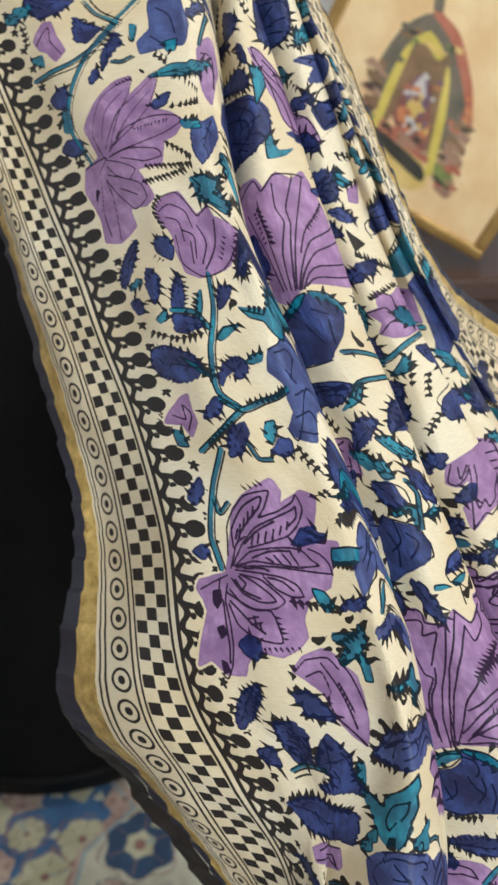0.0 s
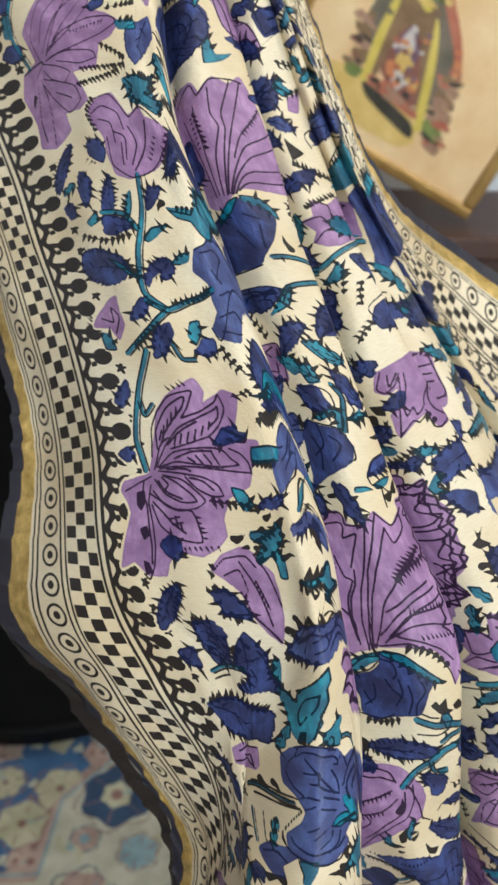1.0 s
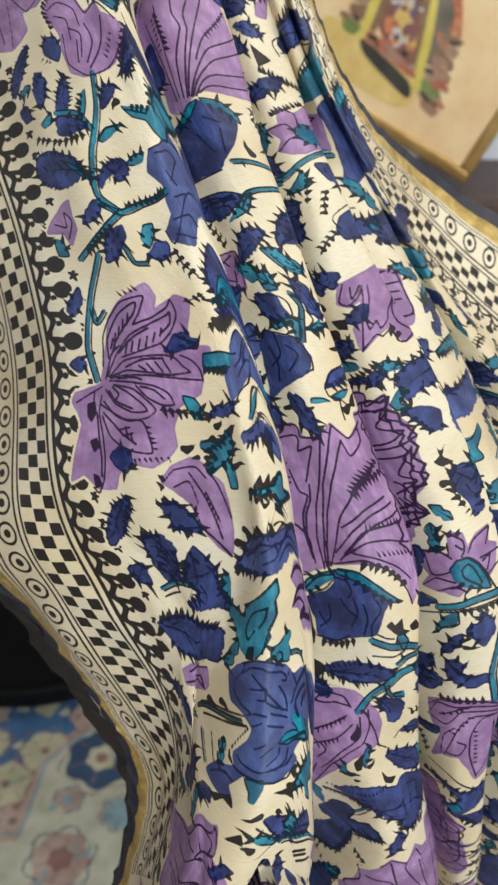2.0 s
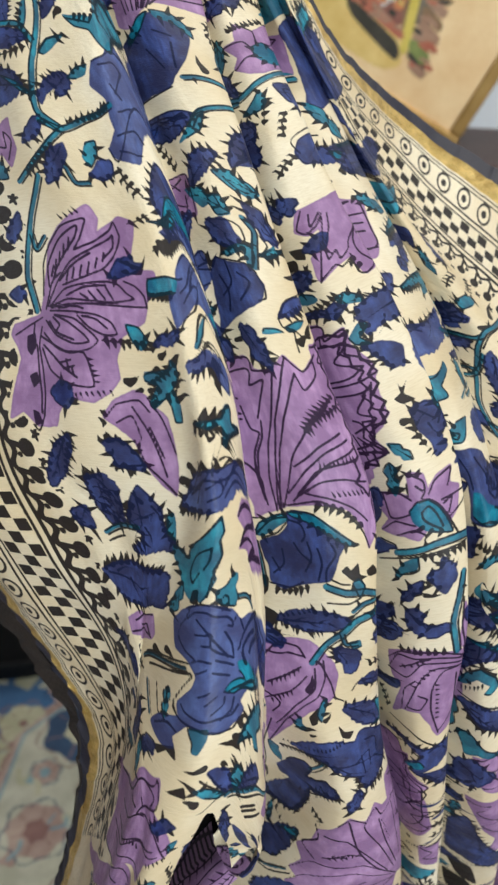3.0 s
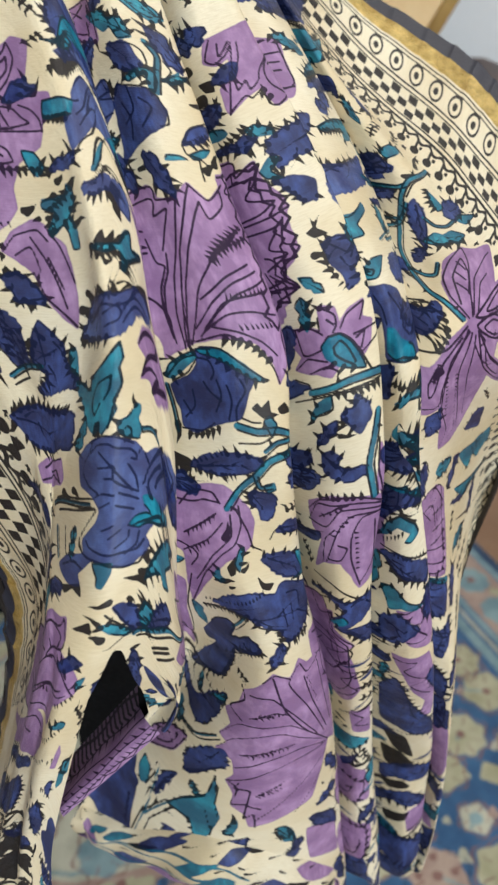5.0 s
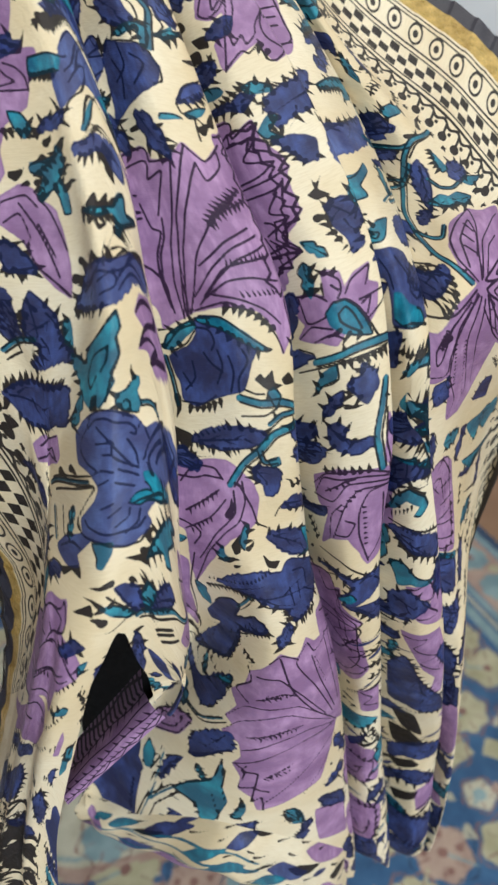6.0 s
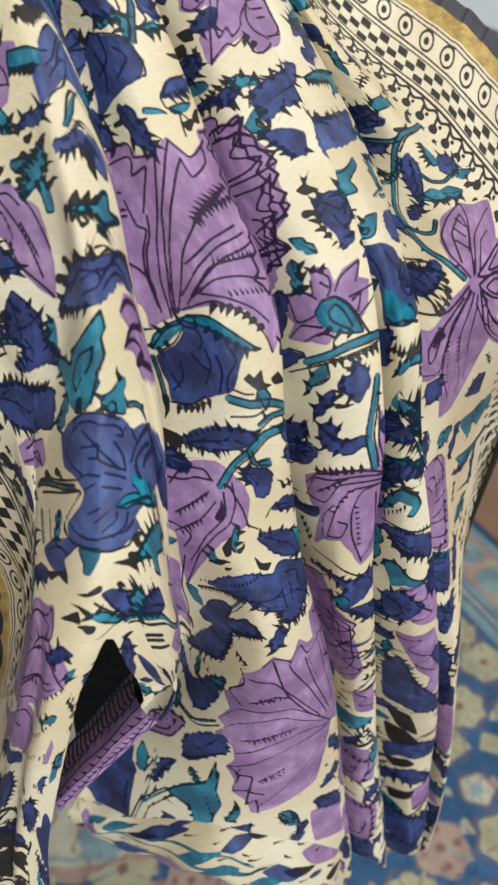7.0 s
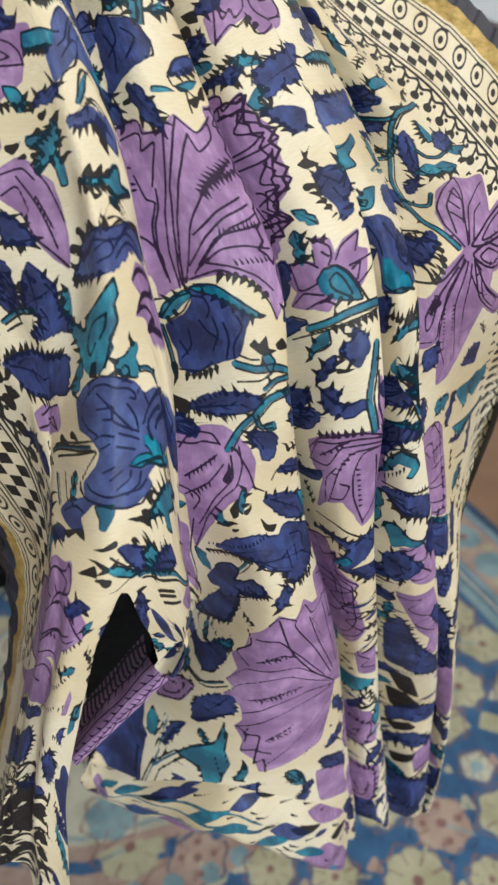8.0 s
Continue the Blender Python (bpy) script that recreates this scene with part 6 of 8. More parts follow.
violet((156.5, 74.3), (159.6, 66.4), (166.3, 61.0), (170.0, 63.5), (172.6, 69.0), (176.4, 73.0), (177.9, 82.9), (179.3, 97.3), (179.2, 109.4), (173.0, 104.1), (168.1, 95.9), (165.2, 84.5), (160.1, 78.1))
ink((157.1, 74.3), (160.5, 67.8), (167.1, 65.3), (170.5, 70.7))
ink((160.2, 76.6), (164.9, 72.9), (167.1, 82.7), (166.4, 93.2), (178.4, 108.6))
ink((170.0, 64.0), (174.6, 74.0), (178.9, 90.1))
fine_ink((165.1, 68.5), (169.9, 80.9), (175.1, 100.7))
fine_ink((170.1, 77.9), (174.2, 92.0))
ink((165.2, 84.5), (169.0, 97.2), (179.5, 109.3))
comb(3.5, (157, 71), (156, 79))
navy((155, 87), (160, 84), (166, 92), (167, 96), (161, 97), (157, 92))
comb(-3.5, (154, 86), (161, 84))
navy((117, 107), (131, 90), (141, 84), (141, 93), (130, 106), (116, 114))
comb(-3.5, (129, 91), (142, 84))
comb(-3.8, (143, 85), (131, 107))
navy((142, 106), (152, 103), (156, 108), (154, 119), (146, 131), (141, 124), (138, 118))
comb(-3.8, (141, 106), (152, 103))
navy((161, 116), (168, 113), (172, 118), (171, 130), (161, 131), (155, 127))
violet((162.4, -291.8), (158.8, -277.9), (170.5, -290.5), (170.6, -282.2), (166.1, -267.1), (173.9, -261.4), (180.5, -254.4), (174.3, -245.6), (168.0, -242.3), (162.9, -226.8), (148.8, -224.7), (151.2, -211.9), (151.9, -203.8), (144.7, -199.1), (134.9, -200.8), (134.5, -188.9), (123.9, -181.7), (116.4, -185.8), (118.0, -201.8), (115.0, -225.6), (120.2, -239.5), (130.3, -241.9), (130.4, -264.3), (143.8, -280.0), (155.6, -290.6))
ink((133.3, -240.3), (133.3, -258.1), (145.2, -279.3), (156.2, -288.1), (162.5, -289.6), (159.2, -280.2), (148.7, -261.9), (137.6, -241.9))
ink((136.7, -251.6), (145.1, -270.1), (157.5, -282.9))
ink((136.3, -244.9), (150.7, -267.9), (162.4, -278.8), (172.2, -290.1), (170.3, -280.4), (164.9, -267.2), (154.4, -255.3), (140.3, -244.5))
ink((144.3, -250.1), (155.4, -263.9), (167.9, -279.0))
ink((137.6, -241.9), (151.6, -256.2), (165.0, -261.0), (176.3, -258.9), (178.8, -254.6), (169.1, -248.0), (153.5, -242.9), (138.4, -239.4))
comb(2.6, (155, -254), (173, -257))
ink((136.2, -238.7), (149.5, -241.0), (162.8, -238.0), (164.4, -232.7), (154.2, -230.0), (142.1, -235.6))
ink((134.0, -237.7), (142.2, -231.3), (147.1, -225.3), (141.4, -219.7), (135.0, -226.0), (132.6, -234.1))
ink((129.3, -224.9), (132.0, -212.7), (137.9, -199.6), (147.4, -204.4), (146.8, -214.8), (137.3, -222.8), (130.6, -228.4))
fine_ink((134.7, -215.8), (142.5, -207.9))
ink((129.2, -229.7), (128.5, -212.5), (124.4, -183.4))
ink((125.8, -227.1), (120.6, -204.8), (120.5, -187.7))
ink((120.2, -239.5), (134.7, -239.5), (126.3, -231.4))
blot((120, -224), (123, -218), (119, -213))
stem(3.2, (125, -241), (123, -264), (127, -280), (137, -297), (154, -321), (163, -334), (171, -346))
stem(2.9, (116, -311), (140, -313), (155, -321), (164, -333))
ink((119.6, -308.2), (141.3, -308.6), (155.6, -316.8))
stem(2.3, (164, -333), (159, -345), (157, -357))
violet((128.3, -338.3), (137.3, -348.4), (141.9, -348.2), (141.3, -336.3), (141.8, -323.7), (134.8, -317.9), (132.8, -326.3), (129.0, -330.7))
ink((128.7, -334.7), (139.3, -344.8), (137.2, -333.7), (139.5, -321.7))
teal((121, -327), (129, -326), (127, -317), (121, -323))
navy((152, -347), (155, -340), (159, -332), (152, -325), (148, -330))
navy((162, -327), (163, -318), (158, -310), (153, -300), (155, -312), (160, -322))
teal((167, -329), (169, -326), (167, -316), (166, -318))
stem(2.0, (158, -306), (161, -304), (165, -306))
blue_wash((175, -344), (196, -339), (205, -322), (189, -307), (179, -307), (173, -306), (168, -306), (168, -315), (173, -323))
fine_ink((176.4, -336.8), (181.6, -328.9), (183.2, -315.9))
fine_ink((172.5, -317.3), (176.9, -309.2))
teal((177, -311), (184, -312), (182, -304), (178, -304))
navy((135, -372), (154, -360), (146, -353), (137, -353), (134, -363))
navy((120, -293), (128, -298), (133, -297), (129, -283), (122, -285))
teal((123, -282), (128, -281), (124, -266), (119, -269))
navy((112, -258), (118, -263), (126, -258), (124, -250), (117, -251))
navy((167, -269), (172, -274), (176, -275), (173, -267), (168, -265))
comb(3.2, (177, -287), (201, -274))
comb(-3.5, (174, -265), (198, -267))
comb(3.5, (153, -226), (181, -226))
comb(3.5, (168, -242), (182, -230))
comb(-2.9, (156, -288), (163, -291))
teal((179, -255), (194, -255), (197, -249), (181, -249))
blue((186, -250), (214, -254), (217, -238), (192, -225), (185, -233))
violet((209.8, -303.9), (225.8, -316.1), (229.4, -302.1), (215.7, -262.1), (208.9, -273.4), (206.3, -289.5))
ink((211.7, -299.7), (222.3, -296.4), (219.7, -273.3))
stem(2.3, (222, -331), (211, -306))
navy((309, -379), (325, -372), (318, -363), (306, -360))
navy((235, -311), (315, -339), (325, -331), (317, -325), (249, -329))
navy_wash((246, -316), (322, -321), (338, -314), (335, -303), (321, -291), (300, -276), (232, -252), (223, -252))
fine_ink((309.5, -315.9), (324.6, -307.5), (315.7, -292.1))
teal((177, -217), (193, -217), (211, -211), (199, -204), (219, -195), (208, -190), (192, -198), (180, -202), (179, -209))
comb(-4.1, (210, -188), (300, -265))
navy_wash((403, -387), (433, -379), (426, -361), (409, -357), (348, -365))
teal((328, -340), (338, -340), (340, -329), (329, -315), (329, -328))
violet((331.5, -351.7), (343.7, -341.3), (406.4, -313.5), (417.7, -289.3), (356.8, -295.6), (348.2, -313.5), (339.8, -329.3))
ink((333.2, -348.2), (346.3, -334.7), (409.2, -294.2))
ink((339.7, -336.5), (350.7, -319.6), (354.1, -296.9))
blue((419, -343), (491, -349), (504, -343), (491, -333), (430, -328), (437, -337), (427, -340))
comb(-3.2, (414, -352), (437, -347))
comb(3.2, (409, -338), (414, -325))
navy_wash((425, -313), (488, -328), (516, -329), (506, -318), (444, -302), (430, -298), (425, -306))
ink((423.4, -311.1), (442.1, -325.2), (515.9, -329.6))
teal((492, -308), (514, -319), (622, -365), (506, -307))
navy((493, -297), (519, -303), (575, -318), (498, -294))
teal((331, -293), (336, -298), (339, -288), (349, -291), (342, -285), (330, -281))
comb(3.5, (504, -278), (650, -323))
teal((501, -276), (645, -321), (620, -310), (508, -273))
comb(-3.8, (490, -275), (432, -263))


bud_row(PR, left_place, 1.2, 2.1)
bud_row(PR, right_place, 0.95, 1.4)


def fillers(count):
    """Small sprigs, combs and dots in the empty ground between the flowers."""
    nr, nc = CU.shape
    for _ in range(count):
        spots = [(RNG.randint(40, nr - 40), RNG.randint(int((_il + 0.030) / STEP), int((_ir - 0.026) / STEP))) for _ in range(90)]
        rooms = [min(a[i, j] for a in PR.dye.values()) for i, j in spots]
        best = int(np.argmax(rooms))
        room, (i, j) = rooms[best], spots[best]
        if room < (0.0030 if LEVEL[i] < 2.2 or LEVEL[i] > 9.0 else 0.0046):
            continue
        p = np.array([CU[i, j], CV[i, j]])
        pull = np.array([1 / PR.pull[i, j], 1.0])
        turn, size = RNG.rand() * 6.28, min(room * 1.45, 0.0145)
        ax = np.array([math.cos(turn), math.sin(turn)]) * pull
        side = np.array([-math.sin(turn), math.cos(turn)]) * pull
        kind = RNG.rand()
        if kind < 0.30:
            PR.stroke("ink", [p - ax * size * 0.6, p + side * size * 0.15, p + ax * size * 0.6], 0.0013)
            for f in np.arange(-0.5, 0.6, 0.0042 / size):
                q = p + ax * size * f
                PR.stroke("ink", [q, q + (side * 0.45 + ax * 0.1) * min(size, 0.008), q + (side * 0.62 + ax * 0.42) * min(size, 0.008)], 0.0026, True)
        elif kind < 0.92:
            dye = "blue" if RNG.rand() < 0.6 else "teal"
            bend = RNG.uniform(-0.15, 0.15)
            leaf = np.array([p - ax * size * 0.85, p - ax * size * 0.35 + side * size * (0.38 + bend), p + ax * size * 0.05 + side * size * 0.24, p + ax * size * 0.35 + side * size * 0.42,
                             p + ax * size * 0.95, p + ax * size * 0.15 - side * size * 0.34, p - ax * size * 0.1 - side * size * (0.2 - bend), p - ax * size * 0.45 - side * size * 0.36])
            (blue_leaf if dye == "blue" else teal_leaf)(*(leaf * 1000))
        else:
            PR.stroke("ink", [p, p + ax * 0.002], 0.0024)


fillers(420)


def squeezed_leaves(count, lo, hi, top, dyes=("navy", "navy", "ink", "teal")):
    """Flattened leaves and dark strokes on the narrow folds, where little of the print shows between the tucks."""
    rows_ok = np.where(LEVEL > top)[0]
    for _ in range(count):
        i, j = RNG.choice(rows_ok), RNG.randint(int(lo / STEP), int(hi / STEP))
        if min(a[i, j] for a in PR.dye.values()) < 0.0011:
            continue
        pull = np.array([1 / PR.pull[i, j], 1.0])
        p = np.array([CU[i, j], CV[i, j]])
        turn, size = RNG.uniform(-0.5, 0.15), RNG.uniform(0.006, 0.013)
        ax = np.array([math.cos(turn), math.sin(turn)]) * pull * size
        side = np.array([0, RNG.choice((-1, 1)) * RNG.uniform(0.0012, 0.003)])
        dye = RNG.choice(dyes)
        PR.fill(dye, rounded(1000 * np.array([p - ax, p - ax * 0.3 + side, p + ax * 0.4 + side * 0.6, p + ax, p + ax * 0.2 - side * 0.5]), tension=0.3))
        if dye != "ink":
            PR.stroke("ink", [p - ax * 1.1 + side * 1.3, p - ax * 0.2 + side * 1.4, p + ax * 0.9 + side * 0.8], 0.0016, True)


squeezed_leaves(420, ACROSS["tuck_two"], ACROSS["panel_five"], 7.9)
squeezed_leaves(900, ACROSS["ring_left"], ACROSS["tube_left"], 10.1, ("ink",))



# ---- helpers for things ----
def part(name, bm, mat, parent, label="", smooth=False):
    """Links a bmesh as one mesh object under a thing or a part."""
    me = bpy.data.meshes.new(name)
    bm.to_mesh(me)
    bm.free()
    if mat:
        me.materials.append(mat)
    if smooth:
        me.polygons.foreach_set("use_smooth", [True] * len(me.polygons))
    ob = new(name, me)
    if parent:
        ob.parent = parent
    return tagged(ob, label) if label else ob


def box(bm, lo, hi, m=Matrix(), bevel=0.0, segments=2):
    made = bmesh.ops.create_cube(bm, size=1.0)["verts"]
    lo, hi = Vector(lo), Vector(hi)
    for p in made:
        p.co = Vector(((lo[i] + hi[i]) / 2 + p.co[i] * (hi[i] - lo[i]) for i in range(3)))
    if bevel:
        edges = list({e for p in made for e in p.link_edges})
        r = bmesh.ops.bevel(bm, geom=edges, offset=bevel, segments=segments, affect="EDGES", profile=0.5)
        made = list({p for f in r["faces"] for p in f.verts} | {p for p in made if p.is_valid})
    bmesh.ops.transform(bm, matrix=m, verts=[p for p in made if p.is_valid])
    return bm


def new_box(lo, hi, m=Matrix(), bevel=0.0, segments=2):
    return box(bmesh.new(), lo, hi, m, bevel, segments)


def thing(name, label, category, place=(0, 0, 0), group="", kind=""):
    ob = new(name)
    ob.empty_display_size = 0.05
    ob.location = place
    return tagged(ob, label, category, group, kind)


def sheet(name, rows, cols, mat, parent, keep=None, label="", dyes=False):
    """A piece of the draped cloth between two columns, with its dyes."""
    g = GRID[rows, cols]
    nr, nc = g.shape[:2]
    idx = np.arange(nr * nc).reshape(nr, nc)
    quads = np.stack([idx[:-1, :-1], idx[1:, :-1], idx[1:, 1:], idx[:-1, 1:]], -1)
    if keep is not None:
        quads = quads[keep[rows, cols][:-1, :-1]]
    quads = quads.reshape(-1, 4)
    me = bpy.data.meshes.new(name)
    me.vertices.add(nr * nc)
    me.vertices.foreach_set("co", g.reshape(-1).astype(np.float32))
    me.loops.add(quads.size)
    me.loops.foreach_set("vertex_index", quads.reshape(-1).astype(np.int32))
    me.polygons.add(len(quads))
    me.polygons.foreach_set("loop_start", np.arange(0, quads.size, 4, dtype=np.int32))
    me.polygons.foreach_set("use_smooth", np.ones(len(quads), bool))
    me.update(calc_edges=True)
    flat = np.stack([CU[rows, cols], CV[rows, cols], np.zeros((nr, nc))], -1).reshape(-1).astype(np.float32)
    me.attributes.new("weave", "FLOAT_VECTOR", "POINT").data.foreach_set("vector", flat)
    if dyes:
        for k, a in PR.dye.items():
            me.attributes.new(k, "FLOAT", "POINT").data.foreach_set("value", np.ascontiguousarray(a[rows, cols]).reshape(-1) * 1000)
    me.materials.append(mat)
    ob = new(name, me)
    ob.parent = parent
    return tagged(ob, label) if label else ob


# ---- cloth materials ----
def printed_silk():
    m, nodes, links, b = material("printed_silk", 0.36)
    co = nodes.new("ShaderNodeAttribute")
    co.attribute_name = "weave"
    co = co.outputs["Vector"]

    def stretched(x, y, scale, detail):
        n = nodes.new("ShaderNodeMapping")
        n.inputs["Scale"].default_value = (x, y, 1)
        links.new(co, n.inputs["Vector"])
        return noise_node(nodes, links, scale, detail, n.outputs[0])

    def maths(op, a, b_):
        n = nodes.new("ShaderNodeMath")
        n.operation = op
        for value, socket in ((a, n.inputs[0]), (b_, n.inputs[1])):
            if isinstance(value, float):
                socket.default_value = value
            else:
                links.new(value, socket)
        return n.outputs[0]
    wash = noise_node(nodes, links, 55, 5, co)
    brush = stretched(1.0, 0.35, 240, 4)
    blotch = noise_node(nodes, links, 150, 4, co)
    ragged = noise_node(nodes, links, 420, 2, co)
    cloud = noise_node(nodes, links, 13, 4, co)
    slub = stretched(0.12, 1.0, 1500, 2)
    tint = mix(nodes, links, remap(nodes, links, cloud, 0.38, 0.62), (0.70, 0.58, 0.38), (0.81, 0.73, 0.56))
    tint = mix(nodes, links, remap(nodes, links, slub, 0.42, 0.70, 0.0, 0.34), tint, (0.58, 0.46, 0.28))

    def dye(colour, name, dark, light, wobble, soft, strength=1.0, over=(), pooled=0.75):
        a = nodes.new("ShaderNodeAttribute")
        a.attribute_name = name
        wob = maths("MULTIPLY", maths("SUBTRACT", ragged if wobble < 0.8 else blotch, 0.5), wobble)
        cover = remap(nodes, links, maths("ADD", a.outputs["Fac"], wob), -soft, soft, strength, 0.0, True)
        tone = mix(nodes, links, remap(nodes, links, wash, 0.40, 0.60), dark, light)
        tone = mix(nodes, links, remap(nodes, links, brush, 0.38, 0.64, 0.0, 0.70), tone, dark)
        tone = mix(nodes, links, remap(nodes, links, maths("ADD", a.outputs["Fac"], wob), -1.5, -0.1, 0.0, pooled), tone, dark)
        for under, deep in over:
            tone = mix(nodes, links, under, tone, deep)
        covers[name] = cover
        return mix(nodes, links, cover, colour, tone)
    covers = {}
    c = dye(tint, "violet", (0.245, 0.130, 0.285), (0.44, 0.265, 0.485), 1.6, 0.45, 0.97)
    c = dye(c, "blue", (0.016, 0.032, 0.145), (0.055, 0.105, 0.320), 1.6, 0.4, 0.95)
    c = dye(c, "navy", (0.007, 0.015, 0.080), (0.036, 0.072, 0.265), 1.6, 0.4, 0.97)
    c = dye(c, "teal", (0.003, 0.095, 0.170), (0.012, 0.29, 0.40), 1.2, 0.35, 0.96)
    c = dye(c, "ink", (0.004, 0.003, 0.006), (0.010, 0.007, 0.014), 0.45, 0.2, 0.97, ((covers["violet"], (0.020, 0.008, 0.030)), (covers["blue"], (0.010, 0.016, 0.060)), (covers["navy"], (0.007, 0.012, 0.048)), (covers["teal"], (0.003, 0.018, 0.030))))
    links.new(c, b.inputs["Base Color"])
    pucker = noise_node(nodes, links, 48, 4, co)
    height = maths("ADD", maths("MULTIPLY", slub, 0.11), pucker)
    bump(nodes, links, height, b, 0.7, 0.0026)
    links.new(remap(nodes, links, slub, 0.3, 0.7, 0.34, 0.52), b.inputs["Roughness"])
    b.inputs["Sheen Weight"].default_value = 0.0
    b.inputs["Sheen Roughness"].default_value = 0.4
    b.inputs["Specular IOR Level"].default_value = 0.20
    return m


SILK = printed_silk()
GOLD_THREAD = mottled("gold_thread", (0.42, 0.26, 0.06), (0.95, 0.70, 0.26), 120, 900, 0.32, 0.40, 1.0, 0.0016)
NAVY_SILK = mottled("navy_silk", (0.016, 0.016, 0.028), (0.035, 0.035, 0.055), 20, 900, 0.55, 0.0, 0.3, 0.0004)

# ---- floor, walls, ceiling ----
PLASTER = mottled("pale_blue_plaster", (0.66, 0.71, 0.78), (0.76, 0.80, 0.85), 3, 90, 0.8, 0, 0.25, 0.002)
# for the unseen walls: dark enough to cut the fill, beige to warm the shade
WALL_PAINT = mottled("beige_wall_paint", (0.34, 0.27, 0.20), (0.43, 0.35, 0.27), 3, 90, 0.8, 0, 0.25, 0.002)
CEILING_PAINT = mottled("ceiling_paint", (0.50, 0.49, 0.47), (0.58, 0.57, 0.55), 3, 90, 0.85, 0, 0.2, 0.002)
FLOOR_TILE = mottled("brown_floor", (0.26, 0.14, 0.075), (0.36, 0.21, 0.12), 5, 60, 0.45, 0, 0.15, 0.001)
DARK_WOOD = mottled("dark_polished_wood", (0.045, 0.019, 0.013), (0.085, 0.038, 0.026), 6, 140, 0.52, 0, 0.15, 0.0006)
BLACK_LEATHER = mottled("black_leather", (0.002, 0.002, 0.0025), (0.005, 0.005, 0.0055), 9, 260, 0.6, 0, 0.3, 0.0008)
tagged(part("floor", new_box((-2.3, -2.2, -0.12), (2.3, 2.2, 0.0)), FLOOR_TILE, None), "brown polished floor under the patterned carpet", "floor", kind="structure")
tagged(part("wall_north", new_box((-2.3, 1.80, 0), (2.3, 1.92, 2.7)), PLASTER, None), "pale blue painted wall behind the table", "wall", kind="structure")
# west, east and south walls and the ceiling are unseen, added to shape bounced light
bm = bmesh.new()
for lo, hi in (((-2.42, -2.32, 0), (-2.3, 2.32, 0.9)), ((-2.42, -2.32, 2.2), (-2.3, 2.32, 2.7)), ((-2.42, -2.32, 0.9), (-2.3, -0.4, 2.2)), ((-2.42, 0.8, 0.9), (-2.3, 2.32, 2.2))):
    box(bm, lo, hi)
tagged(part("wall_west", bm, WALL_PAINT, None), "beige painted wall with a window opening", "wall", kind="structure")
tagged(part("wall_east", new_box((2.3, -2.32, 0), (2.42, 2.32, 2.7)), WALL_PAINT, None), "beige painted wall", "wall", kind="structure")
bm = bmesh.new()
for lo, hi in (((-2.3, -2.32, 0), (2.3, -2.2, 0.9)), ((-2.3, -2.32, 2.3), (2.3, -2.2, 2.7)), ((-2.3, -2.32, 0.9), (-0.5, -2.2, 2.3)), ((1.4, -2.32, 0.9), (2.3, -2.2, 2.3))):
    box(bm, lo, hi)
tagged(part("wall_south", bm, WALL_PAINT, None), "beige painted wall with a window opening", "wall", kind="structure")
tagged(part("ceiling", new_box((-2.42, -2.32, 2.7), (2.42, 2.32, 2.8)), CEILING_PAINT, None), "white painted ceiling", "ceiling", kind="structure")

BLACK_LEATHER.node_tree.nodes["Principled BSDF"].inputs["Specular IOR Level"].default_value = 0.12

# ---- the carpet ----
class Layers(Print):
    """The same printing on another sheet, with dyes of other names."""

    def __init__(self, u, v, names):
        self.u, self.v = u, v
        self.dye = {k: np.full(u.shape, 0.05, np.float32) for k in names}
        self.pull = np.ones(u.shape)


RUG_EDGE, RUG_IN, RUG_UP = np.array((0.670, 1.258)), np.array((-0.924, -0.382)), np.array((-0.382, 0.924))
_a, _b = np.meshgrid(np.arange(0, 1.75, 0.005), np.arange(-1.35, 0.75, 0.005))
RUG = Layers(_a, _b, ("cream", "pink", "navy", "yellow", "sky", "rust"))
RRUG = np.random.RandomState(11)


def on_rug(*points):
    """Places on the rug (from its edge inwards, along the edge) for places on the floor."""
    p = np.asarray(points, float) - RUG_EDGE
    return np.stack([p @ RUG_IN, p @ RUG_UP], 1)


def disc(centre, r, lobes=0, depth=0.0, turn=0.0):
    s = np.linspace(0, 2 * np.pi, 29)[:-1]
    rr = r * (1 + depth * np.cos(lobes * s + turn))
    return np.stack([centre[0] + rr * np.cos(s), centre[1] + rr * np.sin(s)], 1)


def rosette(c, r, petals, heart, core, lobes=8):
    rim = disc(c, r * 1.12, lobes, 0.12)
    RUG.stroke("rust" if petals != "pink" else "navy", np.vstack([rim, rim[0]]), 0.0035)
    for q in np.arange(lobes) * 2 * math.pi / lobes:
        RUG.stroke("rust", [(c[0] + 0.5 * r * math.cos(q), c[1] + 0.5 * r * math.sin(q)), (c[0] + 0.95 * r * math.cos(q), c[1] + 0.95 * r * math.sin(q))], 0.003)
    RUG.fill(petals, disc(c, r, lobes, 0.10, RRUG.rand() * 6))
    RUG.fill(heart, disc(c, r * 0.42, 6, 0.12))
    RUG.fill(core, disc(c, r * 0.18))


